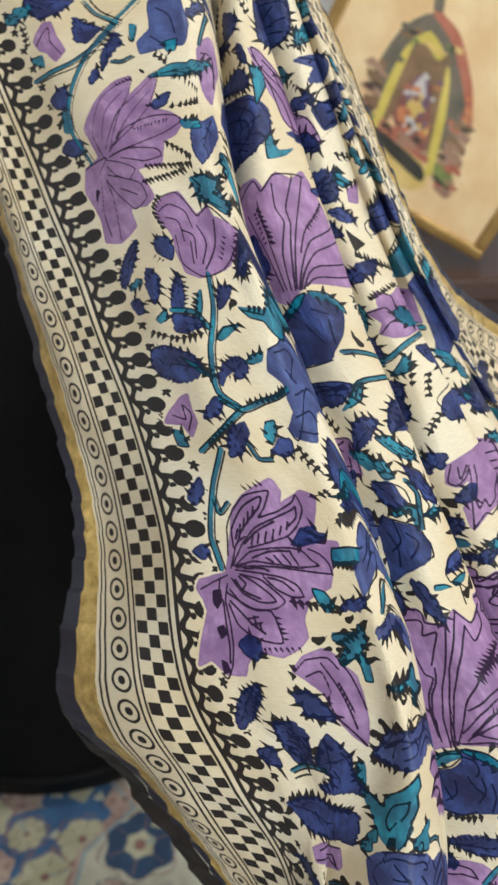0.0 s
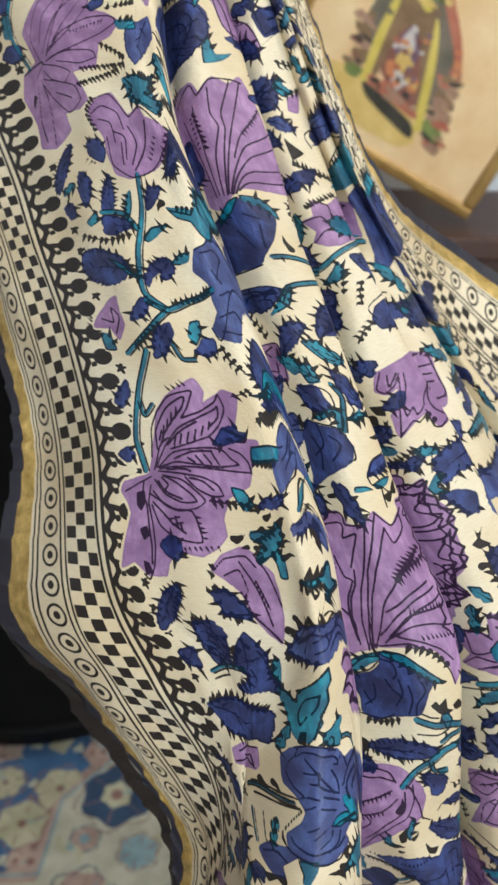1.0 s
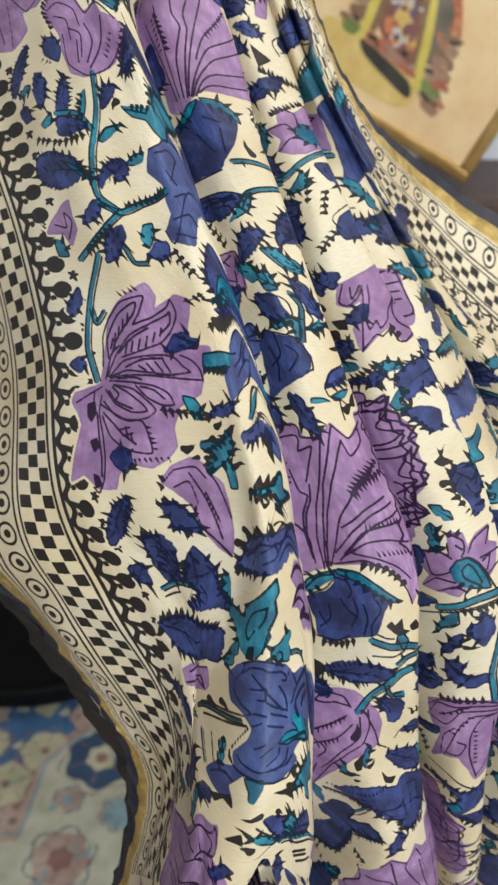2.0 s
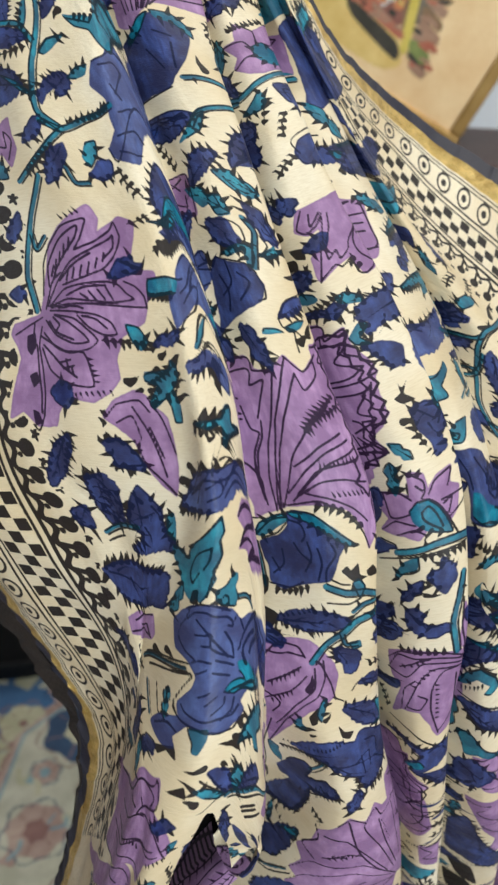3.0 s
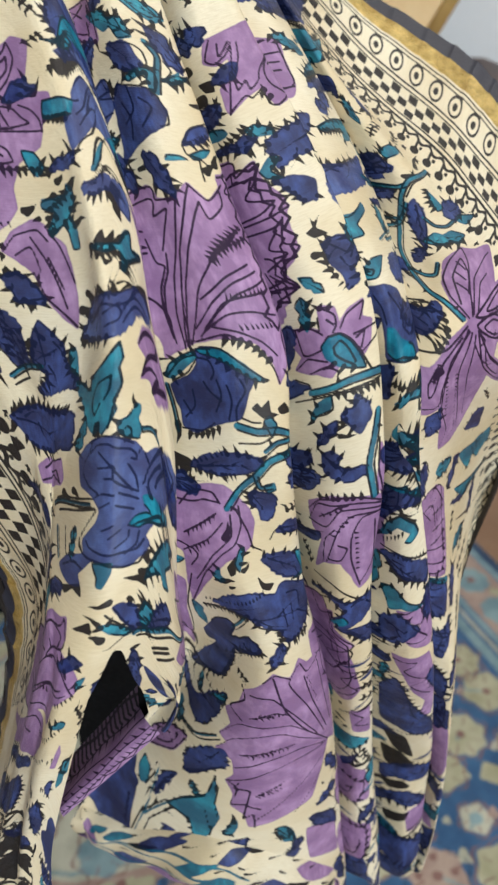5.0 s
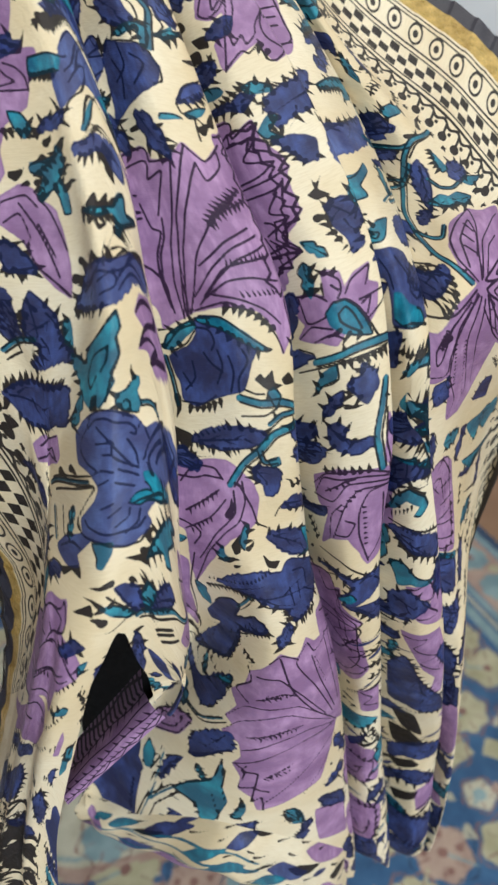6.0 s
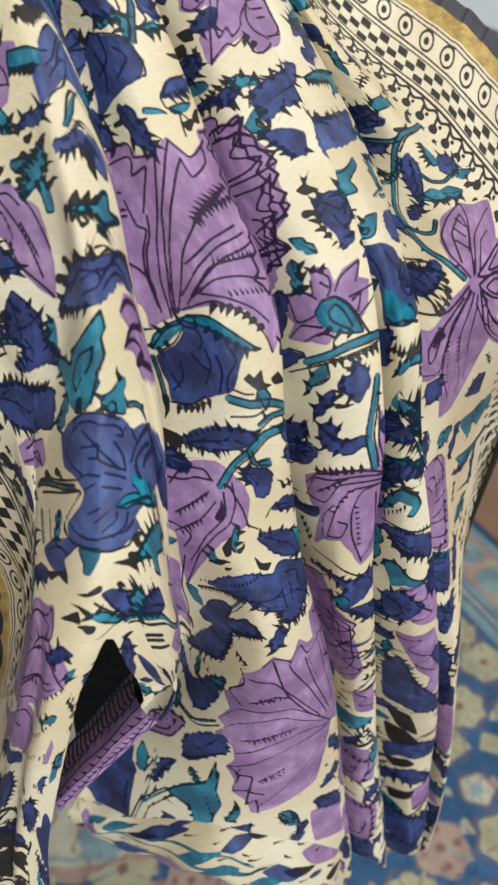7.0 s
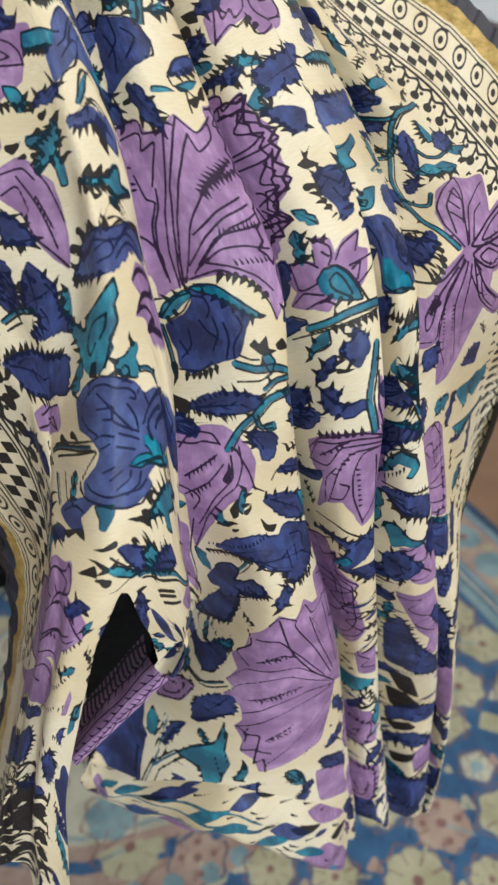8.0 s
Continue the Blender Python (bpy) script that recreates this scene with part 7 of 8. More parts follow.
RUG.band("navy", 0.0, 0.018)
RUG.band("sky", 0.020, 0.034)
RUG.band("pink", 0.036, 0.130)
RUG.band("sky", 0.132, 0.144)
RUG.band("cream", 0.150, 0.158)
RUG.band("sky", 0.164, 0.186)
for k in range(-14, 9):
    y = k * 0.092
    RUG.fill("sky", disc((0.083, y), 0.036, 8, 0.08))
    RUG.fill("cream", disc((0.083, y), 0.022, 6, 0.15))
    RUG.fill("rust" if k % 2 else "navy", disc((0.083, y), 0.009))
    RUG.fill("yellow", disc((0.060 + 0.046 * (k % 2), y + 0.046), 0.011, 4, 0.25))
    for j in (-1, 0, 1):
        RUG.fill("navy", disc((0.175, y + j * 0.031), 0.006))
# blue field with flowers
for i in range(18):
    for j in range(24):
        c = (0.235 + i * 0.083 + RRUG.uniform(-0.012, 0.012), -1.3 + j * 0.087 + 0.043 * (i % 2) + RRUG.uniform(-0.012, 0.012))
        r = RRUG.uniform(0.028, 0.044)
        pick = RRUG.rand()
        if pick < 0.45:
            rosette(c, r, "yellow", "pink", "rust", RRUG.choice((6, 8)))
        elif pick < 0.70:
            rosette(c, r * 0.95, "pink", "cream", "rust", 6)
            for q in (0.4, 1.9, 3.3, 4.9):
                RUG.fill("rust", disc((c[0] + r * 0.6 * math.cos(q), c[1] + r * 0.6 * math.sin(q)), r * 0.13))
        elif pick < 0.85:
            rosette(c, r * 0.7, "cream", "sky", "navy", 5)
        else:
            d = np.array([[1, 0], [0, 1], [-1, 0], [0, -1]]) * r * 0.7
            RUG.fill("yellow", d + c)
        e = (c[0] + 0.041, c[1] + RRUG.uniform(0.0, 0.04))
        RUG.fill(RRUG.choice(("pink", "cream", "yellow")), disc(e, RRUG.uniform(0.006, 0.011), 3, 0.3))
        RUG.stroke(RRUG.choice(("sky", "yellow")), [c, (c[0] + RRUG.uniform(-0.05, 0.05), c[1] + RRUG.uniform(-0.05, 0.05))], 0.005)
# cream medallion with its pink lines
ground = on_rug((-0.27, 0.755), (-0.26, 0.90), (-0.18, 0.99), (-0.25, 1.07), (-0.12, 1.22), (0.10, 1.17), (0.20, 0.96), (0.21, 0.62), (0.10, 0.56), (-0.05, 0.525), (-0.28, 0.55), (-0.55, 0.62), (-0.60, 0.735))
test = Layers(RUG.u, RUG.v, ("x",))
test.fill("x", ground)
inside = test.dye["x"] < 0
for k, a in RUG.dye.items():
    a[inside] = 0.05
RUG.dye["cream"] = np.minimum(RUG.dye["cream"], test.dye["x"])
RUG.stroke("pink", np.vstack([ground, ground[0]]), 0.020)
inner = ground.mean(0) + (ground - ground.mean(0)) * 0.93
RUG.stroke("sky", np.vstack([inner, inner[0]]), 0.006)
for x, y, r, a, b, c in ((-0.16, 0.905, 0.060, "navy", "yellow", "rust"), (-0.19, 0.72, 0.045, "pink", "rust", "navy"), (-0.02, 0.575, 0.034, "sky", "yellow", "cream"),
                         (-0.11, 0.80, 0.030, "sky", "yellow", "navy"), (-0.20, 0.82, 0.022, "pink", "sky", "navy"), (-0.05, 0.70, 0.04, "pink", "yellow", "navy"),
                         (0.05, 0.85, 0.06, "navy", "yellow", "rust"), (0.10, 0.65, 0.035, "sky", "pink", "navy"), (-0.35, 0.66, 0.035, "sky", "pink", "navy"), (-0.12, 0.62, 0.03, "sky", "yellow", "pink")):
    rosette(on_rug((x, y))[0], r, a, b, c, 6)
for k in range(70):
    p = on_rug((RRUG.uniform(-0.5, 0.2), RRUG.uniform(0.56, 1.12)))[0]
    if test.dye["x"][np.argmin(np.abs(_b[:, 0] - p[1])), np.argmin(np.abs(_a[0] - p[0]))] < -0.02:
        q = p + RRUG.uniform(-0.03, 0.03, 2)
        RUG.stroke(("sky", "yellow", "sky", "pink", "navy")[k % 5], [p, (p + q) / 2 + RRUG.uniform(-0.01, 0.01, 2), q], RRUG.uniform(0.004, 0.010))
        RUG.fill(("sky", "yellow", "pink")[k % 3], disc(q, RRUG.uniform(0.006, 0.012), 3, 0.3))
# pink band with cream rosettes below the medallion
band_line = on_rug((-0.45, 0.545), (-0.25, 0.505), (-0.05, 0.475), (0.10, 0.50), (0.22, 0.56))
band_line = band_line + np.array((0.004, -0.012))
RUG.stroke("pink", band_line, 0.070)
for i in range(len(band_line) - 1):
    for f in (0.12, 0.45, 0.78):
        c = band_line[i] + (band_line[i + 1] - band_line[i]) * f
        RUG.fill("cream", disc(c, 0.023, 8, 0.06))
        RUG.fill("sky", disc(c, 0.014, 6, 0.1))
        RUG.fill("navy", disc(c, 0.007))


def woven_rug():
    m, nodes, links, b = material("woven_wool_rug", 0.95)
    co = nodes.new("ShaderNodeTexCoord").outputs["Object"]
    mott, tuft = noise_node(nodes, links, 22, 4, co), noise_node(nodes, links, 330, 3, co)
    c = mix(nodes, links, remap(nodes, links, mott, 0.3, 0.7), (0.022, 0.080, 0.19), (0.050, 0.15, 0.31))
    for name, dark, light in (("cream", (0.42, 0.41, 0.31), (0.60, 0.59, 0.47)), ("pink", (0.36, 0.24, 0.20), (0.49, 0.37, 0.30)), ("navy", (0.016, 0.042, 0.10), (0.030, 0.075, 0.15)),
                              ("yellow", (0.39, 0.37, 0.23), (0.54, 0.52, 0.36)), ("sky", (0.16, 0.27, 0.31), (0.29, 0.42, 0.45)), ("rust", (0.20, 0.10, 0.09), (0.28, 0.15, 0.13))):
        a = nodes.new("ShaderNodeAttribute")
        a.attribute_name = name
        n = nodes.new("ShaderNodeMath")
        n.operation = "MULTIPLY_ADD"
        links.new(tuft, n.inputs[0])
        n.inputs[1].default_value = 5.0
        s = nodes.new("ShaderNodeMath")
        s.operation = "SUBTRACT"
        s.inputs[1].default_value = 2.5
        links.new(a.outputs["Fac"], s.inputs[0])
        links.new(s.outputs[0], n.inputs[2])
        cover = remap(nodes, links, n.outputs[0], -2.0, 2.0, 1.0, 0.0, True)
        c = mix(nodes, links, cover, c, mix(nodes, links, remap(nodes, links, mott, 0.35, 0.65), dark, light))
    links.new(c, b.inputs["Base Color"])
    bump(nodes, links, tuft, b, 0.6, 0.003)
    b.inputs["Sheen Weight"].default_value = 0.2
    return m


RUG_WOOL = woven_rug()
rug = thing("patterned_carpet", "blue woven carpet with cream medallion and yellow flowers", "carpet")
me = bpy.data.meshes.new("woven_face")
nr, nc = _a.shape
idx = np.arange(nr * nc).reshape(nr, nc)
quads = np.stack([idx[:-1, :-1], idx[:-1, 1:], idx[1:, 1:], idx[1:, :-1]], -1).reshape(-1, 4)
spot = RUG_EDGE + _a[..., None] * RUG_IN + _b[..., None] * RUG_UP
lift = 0.009 + 0.0012 * np.sin(_a * 31) * np.sin(_b * 27) + RRUG.uniform(-0.0006, 0.0006, _a.shape)
me.vertices.add(nr * nc)
me.vertices.foreach_set("co", np.concatenate([spot, lift[..., None]], -1).reshape(-1).astype(np.float32))
me.loops.add(quads.size)
me.loops.foreach_set("vertex_index", quads[:, ::-1].reshape(-1).astype(np.int32))
me.polygons.add(len(quads))
me.polygons.foreach_set("loop_start", np.arange(0, quads.size, 4, dtype=np.int32))
me.polygons.foreach_set("use_smooth", np.ones(len(quads), bool))
me.update(calc_edges=True)
for k, a in RUG.dye.items():
    me.attributes.new(k, "FLOAT", "POINT").data.foreach_set("value", a.reshape(-1).astype(np.float32) * 1000)
me.materials.append(RUG_WOOL)
pile = new("woven_face", me)
pile.parent = rug
JUTE = mottled("rug_backing", (0.10, 0.08, 0.06), (0.16, 0.13, 0.10), 30, 300, 0.9)
bm = bmesh.new()
corners = [RUG_EDGE + a * RUG_IN + b * RUG_UP for a, b in ((0, -1.35), (1.746, -1.35), (1.746, 0.744), (0, 0.744))]
low = [bm.verts.new((p[0], p[1], 0.0005)) for p in corners]
top = [bm.verts.new((p[0], p[1], 0.0068)) for p in corners]
bm.faces.new(low)
bm.faces.new(top[::-1])
for i in range(4):
    bm.faces.new((low[i], low[(i + 1) % 4], top[(i + 1) % 4], top[i]))
bmesh.ops.recalc_face_normals(bm, faces=bm.faces)
part("backing", bm, JUTE, rug)

# ---- the table with the framed picture ----
table = thing("side_table", "dark polished wooden table carrying a framed picture", "table", (0.0, 1.66, 0))
part("tabletop", new_box((-0.05, -0.34, 0.845), (0.66, 0.135, 0.885), bevel=0.006), DARK_WOOD, table)
part("apron", new_box((0.02, -0.31, 0.75), (0.5, -0.29, 0.845), bevel=0.002), DARK_WOOD, table)
for x, y in ((-0.01, -0.29), (0.53, -0.29), (-0.01, 0.09), (0.53, 0.09)):
    part("leg", new_box((x - 0.03, y - 0.03, 0), (x + 0.03, y + 0.03, 0.845), bevel=0.004), DARK_WOOD, table)

GILT = mottled("gilt_moulding", (0.30, 0.17, 0.05), (0.55, 0.36, 0.13), 25, 300, 0.36, 0.6, 0.4, 0.001)
FRAME_SIDE = mottled("gilt_side", (0.30, 0.19, 0.07), (0.42, 0.28, 0.12), 15, 200, 0.5, 0.3, 0.3, 0.001)


def paint(name, a, b, scale=30.0):
    return mottled("paint_" + name, a, b, scale, 220, 0.6, 0, 0.3, 0.0008)


WASH = paint("peach_wash", (0.78, 0.52, 0.26), (0.95, 0.76, 0.46), 12)
PAINTS = {"grey": paint("grey", (0.12, 0.11, 0.08), (0.24, 0.20, 0.15)), "red": paint("red", (0.42, 0.12, 0.07), (0.55, 0.22, 0.14)), "yellow": paint("yellow", (0.60, 0.48, 0.08), (0.76, 0.62, 0.16)),
          "dark": paint("dark", (0.03, 0.028, 0.02), (0.07, 0.06, 0.045)), "green": paint("green", (0.14, 0.20, 0.05), (0.28, 0.32, 0.10)), "stone": paint("stone", (0.34, 0.19, 0.12), (0.52, 0.34, 0.24)),
          "maroon": paint("maroon", (0.22, 0.08, 0.06), (0.34, 0.15, 0.11)), "white": paint("white", (0.55, 0.50, 0.48), (0.72, 0.68, 0.64)), "plum": paint("plum", (0.16, 0.09, 0.14), (0.27, 0.18, 0.24)),
          "brown": paint("brown", (0.20, 0.12, 0.06), (0.32, 0.20, 0.11)), "ochre": paint("ochre", (0.66, 0.45, 0.13), (0.82, 0.62, 0.24)), "orange": paint("orange", (0.58, 0.20, 0.08), (0.66, 0.30, 0.14))}
# the picture's own axes: to its left, up along it, out of it
PX, PY = Vector((-0.8710, 0.2304, 0.4340)).normalized(), Vector((0.4145, -0.1299, 0.9007)).normalized()
PZ = PY.cross(PX).normalized()
picture = thing("framed_picture", "gilt-framed painting of a temple niche, leaning on a table", "picture", (0.4344, 1.402, 0.896))
FRAME_M = Matrix((( PX.x, PY.x, PZ.x, 0), (PX.y, PY.y, PZ.y, 0), (PX.z, PY.z, PZ.z, 0), (0, 0, 0, 1)))
PW, PH = 0.435, 0.60
for name, lo, hi in (("frame_bottom", (0.0, 0.0, -0.045), (PW, 0.020, 0.0)), ("frame_top", (0.0, PH - 0.020, -0.045), (PW, PH, 0.0)), ("frame_side", (0.0, 0.020, -0.045), (0.022, PH - 0.020, 0.0)), ("frame_side", (PW - 0.022, 0.020, -0.045), (PW, PH - 0.020, 0.0))):
    part(name, new_box(lo, hi, FRAME_M, 0.004, 3), GILT, picture, "gilt wooden moulding")
part("canvas", new_box((0.012, 0.016, -0.020), (PW - 0.012, PH - 0.016, -0.009), FRAME_M), WASH, picture, "canvas washed in peach and yellow")


def daub(name, colour, points, height):
    """A flat patch of paint on the canvas."""
    bm = bmesh.new()
    ring_ = rounded([(233 + (x * 1000 - 240) * 0.82 + (y * 1000 - 172) * 0.2, 172 + (y * 1000 - 172) * 0.86) for x, y in points], True, 3, 0.35)
    low_ = [bm.verts.new((x, y, -0.0088)) for x, y in ring_]
    up_ = [bm.verts.new((x, y, -0.0085 + height)) for x, y in ring_]
    bm.faces.new(up_)
    for i in range(len(ring_)):
        j = (i + 1) % len(ring_)
        bm.faces.new((low_[i], low_[j], up_[j], up_[i]))
    bmesh.ops.recalc_face_normals(bm, faces=bm.faces)
    bm.transform(FRAME_M)
    part(name, bm, PAINTS[colour], picture)


for name, colour, points, height in (
        ("ground_wash", "ochre", [(0.40, 0.10), (0.41, 0.03), (0.22, 0.022), (0.17, 0.05), (0.20, 0.09), (0.30, 0.11)], 0.0002),
        ("arch", "grey", [(0.345, 0.15), (0.345, 0.20), (0.315, 0.275), (0.26, 0.322), (0.20, 0.30), (0.15, 0.235), (0.135, 0.14), (0.16, 0.12), (0.25, 0.13)], 0.0004),
        ("red_edge", "red", [(0.262, 0.330), (0.20, 0.312), (0.145, 0.25), (0.118, 0.19), (0.128, 0.185), (0.16, 0.235), (0.21, 0.292), (0.26, 0.316)], 0.0006),
        ("inner_arch", "brown", [(0.315, 0.13), (0.305, 0.20), (0.262, 0.283), (0.215, 0.265), (0.18, 0.205), (0.165, 0.10), (0.19, 0.10), (0.21, 0.18), (0.25, 0.22), (0.275, 0.19), (0.29, 0.12)], 0.0006),
        ("niche", "maroon", [(0.285, 0.13), (0.280, 0.20), (0.245, 0.245), (0.205, 0.215), (0.19, 0.11), (0.23, 0.105)], 0.0005),
        ("niche_back", "plum", [(0.265, 0.17), (0.262, 0.205), (0.243, 0.228), (0.222, 0.205), (0.218, 0.17), (0.24, 0.16)], 0.0007),
        ("pale_patch", "white", [(0.262, 0.188), (0.245, 0.222), (0.228, 0.19), (0.245, 0.178)], 0.0009),
        ("gold_patch", "ochre", [(0.262, 0.165), (0.248, 0.185), (0.228, 0.172), (0.232, 0.148), (0.252, 0.145)], 0.0010),
        ("garland_patch", "orange", [(0.278, 0.150), (0.262, 0.158), (0.258, 0.135), (0.272, 0.130)], 0.0010),
        ("garland_patch", "orange", [(0.222, 0.142), (0.202, 0.150), (0.200, 0.128), (0.218, 0.124)], 0.0010),
        ("ring_patch", "white", [(0.258, 0.142), (0.240, 0.146), (0.228, 0.132), (0.240, 0.114), (0.256, 0.122)], 0.0011),
        ("ring_dark", "dark", [(0.248, 0.136), (0.238, 0.136), (0.240, 0.122), (0.249, 0.124)], 0.0013),
        ("pillar", "yellow", [(0.300, 0.245), (0.284, 0.262), (0.296, 0.18), (0.306, 0.105), (0.322, 0.100), (0.316, 0.18)], 0.0008),
        ("pillar", "yellow", [(0.205, 0.255), (0.190, 0.235), (0.174, 0.17), (0.165, 0.075), (0.182, 0.072), (0.192, 0.16)], 0.0009),
        ("step", "red", [(0.300, 0.118), (0.190, 0.100), (0.190, 0.085), (0.300, 0.100)], 0.0010),
        ("doorway", "dark", [(0.312, 0.100), (0.192, 0.078), (0.186, 0.050), (0.296, 0.076)], 0.0011),
        ("stone_block", "stone", [(0.362, 0.205), (0.332, 0.200), (0.330, 0.188), (0.360, 0.192)], 0.0008),
        ("stone_block", "brown", [(0.360, 0.186), (0.326, 0.182), (0.324, 0.168), (0.358, 0.172)], 0.0008),
        ("stone_block", "stone", [(0.356, 0.166), (0.322, 0.162), (0.322, 0.148), (0.354, 0.150)], 0.0008),
        ("stone_block", "brown", [(0.352, 0.144), (0.322, 0.142), (0.322, 0.126), (0.352, 0.128)], 0.0008),
        ("stone_block", "stone", [(0.160, 0.178), (0.118, 0.168), (0.118, 0.150), (0.160, 0.160)], 0.0008),
        ("stone_block", "brown", [(0.158, 0.154), (0.116, 0.146), (0.116, 0.130), (0.158, 0.138)], 0.0008),
        ("stone_block", "stone", [(0.156, 0.132), (0.112, 0.124), (0.114, 0.106), (0.156, 0.112)], 0.0008),
        ("stone_block", "stone", [(0.152, 0.070), (0.116, 0.062), (0.120, 0.046), (0.152, 0.052)], 0.0008),
        ("bush", "green", [(0.362, 0.120), (0.340, 0.128), (0.322, 0.114), (0.334, 0.096), (0.358, 0.098)], 0.0010),
        ("bush", "green", [(0.166, 0.094), (0.140, 0.098), (0.118, 0.086), (0.124, 0.068), (0.158, 0.070)], 0.0010),
        ("sign_board", "maroon", [(0.330, 0.385), (0.318, 0.360), (0.222, 0.372), (0.216, 0.398), (0.235, 0.412), (0.325, 0.402)], 0.0010),
        ("sign_face", "red", [(0.318, 0.385), (0.312, 0.370), (0.232, 0.380), (0.232, 0.398), (0.315, 0.396)], 0.0013),
        ("arch_crown", "yellow", [(0.292, 0.262), (0.258, 0.292), (0.215, 0.27), (0.228, 0.255), (0.258, 0.268)], 0.0009),
        ("finial", "grey", [(0.268, 0.352), (0.252, 0.354), (0.246, 0.328), (0.266, 0.326)], 0.0009)):
    daub(name, colour, points, height)

# small dabs of the brush: courses of stone beside the niche, figures and garlands inside it
dabs = random.Random(8)
for x0, x1, y0, y1, n, colours, long_ in ((0.325, 0.362, 0.10, 0.21, 16, ("stone", "brown", "maroon", "dark"), 0.013), (0.114, 0.158, 0.05, 0.19, 22, ("stone", "brown", "red", "dark"), 0.013), (0.205, 0.275, 0.11, 0.225, 26, ("orange", "white", "ochre", "plum", "red", "maroon"), 0.007),
                                        (0.17, 0.31, 0.225, 0.30, 16, ("grey", "brown", "green", "dark", "ochre"), 0.011), (0.13, 0.15, 0.19, 0.25, 7, ("red", "orange", "maroon"), 0.009), (0.19, 0.30, 0.088, 0.118, 12, ("maroon", "red", "stone", "dark"), 0.011)):
    for k in range(n):
        x, y = dabs.uniform(x0, x1), dabs.uniform(y0, y1)
        a, h = long_ * dabs.uniform(0.6, 1.2), dabs.uniform(0.0022, 0.0045)
        tilt = dabs.uniform(-0.25, 0.25)
        daub("brush_dab", dabs.choice(colours), [(x - a, y - h + tilt * a), (x + a, y - h - tilt * a), (x + a * 0.9, y + h - tilt * a), (x - a * 0.9, y + h + tilt * a)], 0.0013 + 0.00003 * k)


# ---- the black chair ----
tub = thing("tub_chair", "black leather tub chair standing on the carpet", "chair", (-0.36, 1.295, 0.011))


def revolve(profile, n=48, squash=0.92):
    bm = bmesh.new()
    last = None
    for r, z in profile:
        cur = [bm.verts.new((r * math.cos(2 * math.pi * i / n), squash * r * math.sin(2 * math.pi * i / n), z)) for i in range(n)]
        if last:
            for i in range(n):
                bm.faces.new((last[i], last[(i + 1) % n], cur[(i + 1) % n], cur[i]))
        last = cur
    return bm


part("body", revolve([(0.02, 0.0), (0.30, 0.0), (0.335, 0.02), (0.345, 0.08), (0.35, 0.40), (0.35, 0.95), (0.335, 1.02), (0.30, 1.05), (0.02, 1.06)]), BLACK_LEATHER, tub, smooth=True)
for z in (0.07,):
    part("piping", revolve([(0.345, z - 0.006), (0.353, z - 0.004), (0.356, z), (0.353, z + 0.004), (0.345, z + 0.006)]), BLACK_LEATHER, tub, "raised black leather piping", True)

# ---- the stand under the cloth ----
stand = thing("display_stand", "black padded display stand under the draped stole", "stand", (0.19, 0.46, 0.011))
rows_ = np.linspace(np.searchsorted(LEVEL, 0.4), np.searchsorted(LEVEL, 8.6), 26).astype(int)
cols_ = np.linspace(int(ACROSS["panel_left"] / STEP), int(ACROSS["edge_four"] / STEP), 22).astype(int)
pad = GRID[np.ix_(rows_, cols_)] + (0.0, 0.030, -0.016)
for _ in range(6):
    soft_ = pad.copy()
    soft_[1:-1, 1:-1] = (pad[:-2, 1:-1] + pad[2:, 1:-1] + pad[1:-1, :-2] + pad[1:-1, 2:]) / 4
    soft_[..., 1] = np.maximum(soft_[..., 1], pad[..., 1])
    pad = soft_
bm = bmesh.new()
centre_ = Vector((0.12, 0.56, 0.86))
front_ = [[bm.verts.new(Vector(p) - stand.location) for p in r] for r in pad]
back_ = [[bm.verts.new(Vector((p[0], p[1] + 0.05, p[2] - 0.03)) - stand.location) for p in r] for r in pad]
nr_, nc_ = len(front_), len(front_[0])
for i in range(nr_ - 1):
    for j in range(nc_ - 1):
        bm.faces.new((front_[i][j], front_[i + 1][j], front_[i + 1][j + 1], front_[i][j + 1]))
        bm.faces.new((back_[i][j], back_[i][j + 1], back_[i + 1][j + 1], back_[i + 1][j]))
rim = [(i, 0) for i in range(nr_)] + [(nr_ - 1, j) for j in range(1, nc_)] + [(i, nc_ - 1) for i in range(nr_ - 2, -1, -1)] + [(0, j) for j in range(nc_ - 2, 0, -1)]
for (a, b), (c, d) in zip(rim, rim[1:] + rim[:1]):
    bm.faces.new((front_[a][b], back_[a][b], back_[c][d], front_[c][d]))
bmesh.ops.recalc_face_normals(bm, faces=bm.faces)
part("padding", bm, BLACK_LEATHER, stand, "black padded cover", True)
# added black board: stands in for the dark inside the fold's opening
part("opening_backing", new_box((-0.160, -0.122, 0.53), (0.005, -0.10, 0.86), bevel=0.008), BLACK_LEATHER, stand, "black padded front board")
part("post", new_box((-0.055, 0.295, 0.02), (-0.005, 0.345, 0.90), bevel=0.004), DARK_WOOD, stand, "dark wooden post")
part("arm", new_box((-0.05, -0.10, 0.80), (-0.01, 0.295, 0.84), bevel=0.003), DARK_WOOD, stand, "dark wooden arm")
bm = revolve([(0.005, 0.0), (0.10, 0.0), (0.105, 0.008), (0.10, 0.018), (0.035, 0.026), (0.005, 0.027)], 32, 1.0)
bm.transform(Matrix.Translation((-0.03, 0.32, 0)))
part("base", bm, DARK_WOOD, stand, "round dark wooden base", True)


# ---- the draped cloth ----
cloth = thing("printed_stole", "cream silk stole block-printed with violet lotuses, draped in folds", "stole")
keep = np.ones(CU.shape, bool)
L = LEVEL[:, None] + 0 * CU
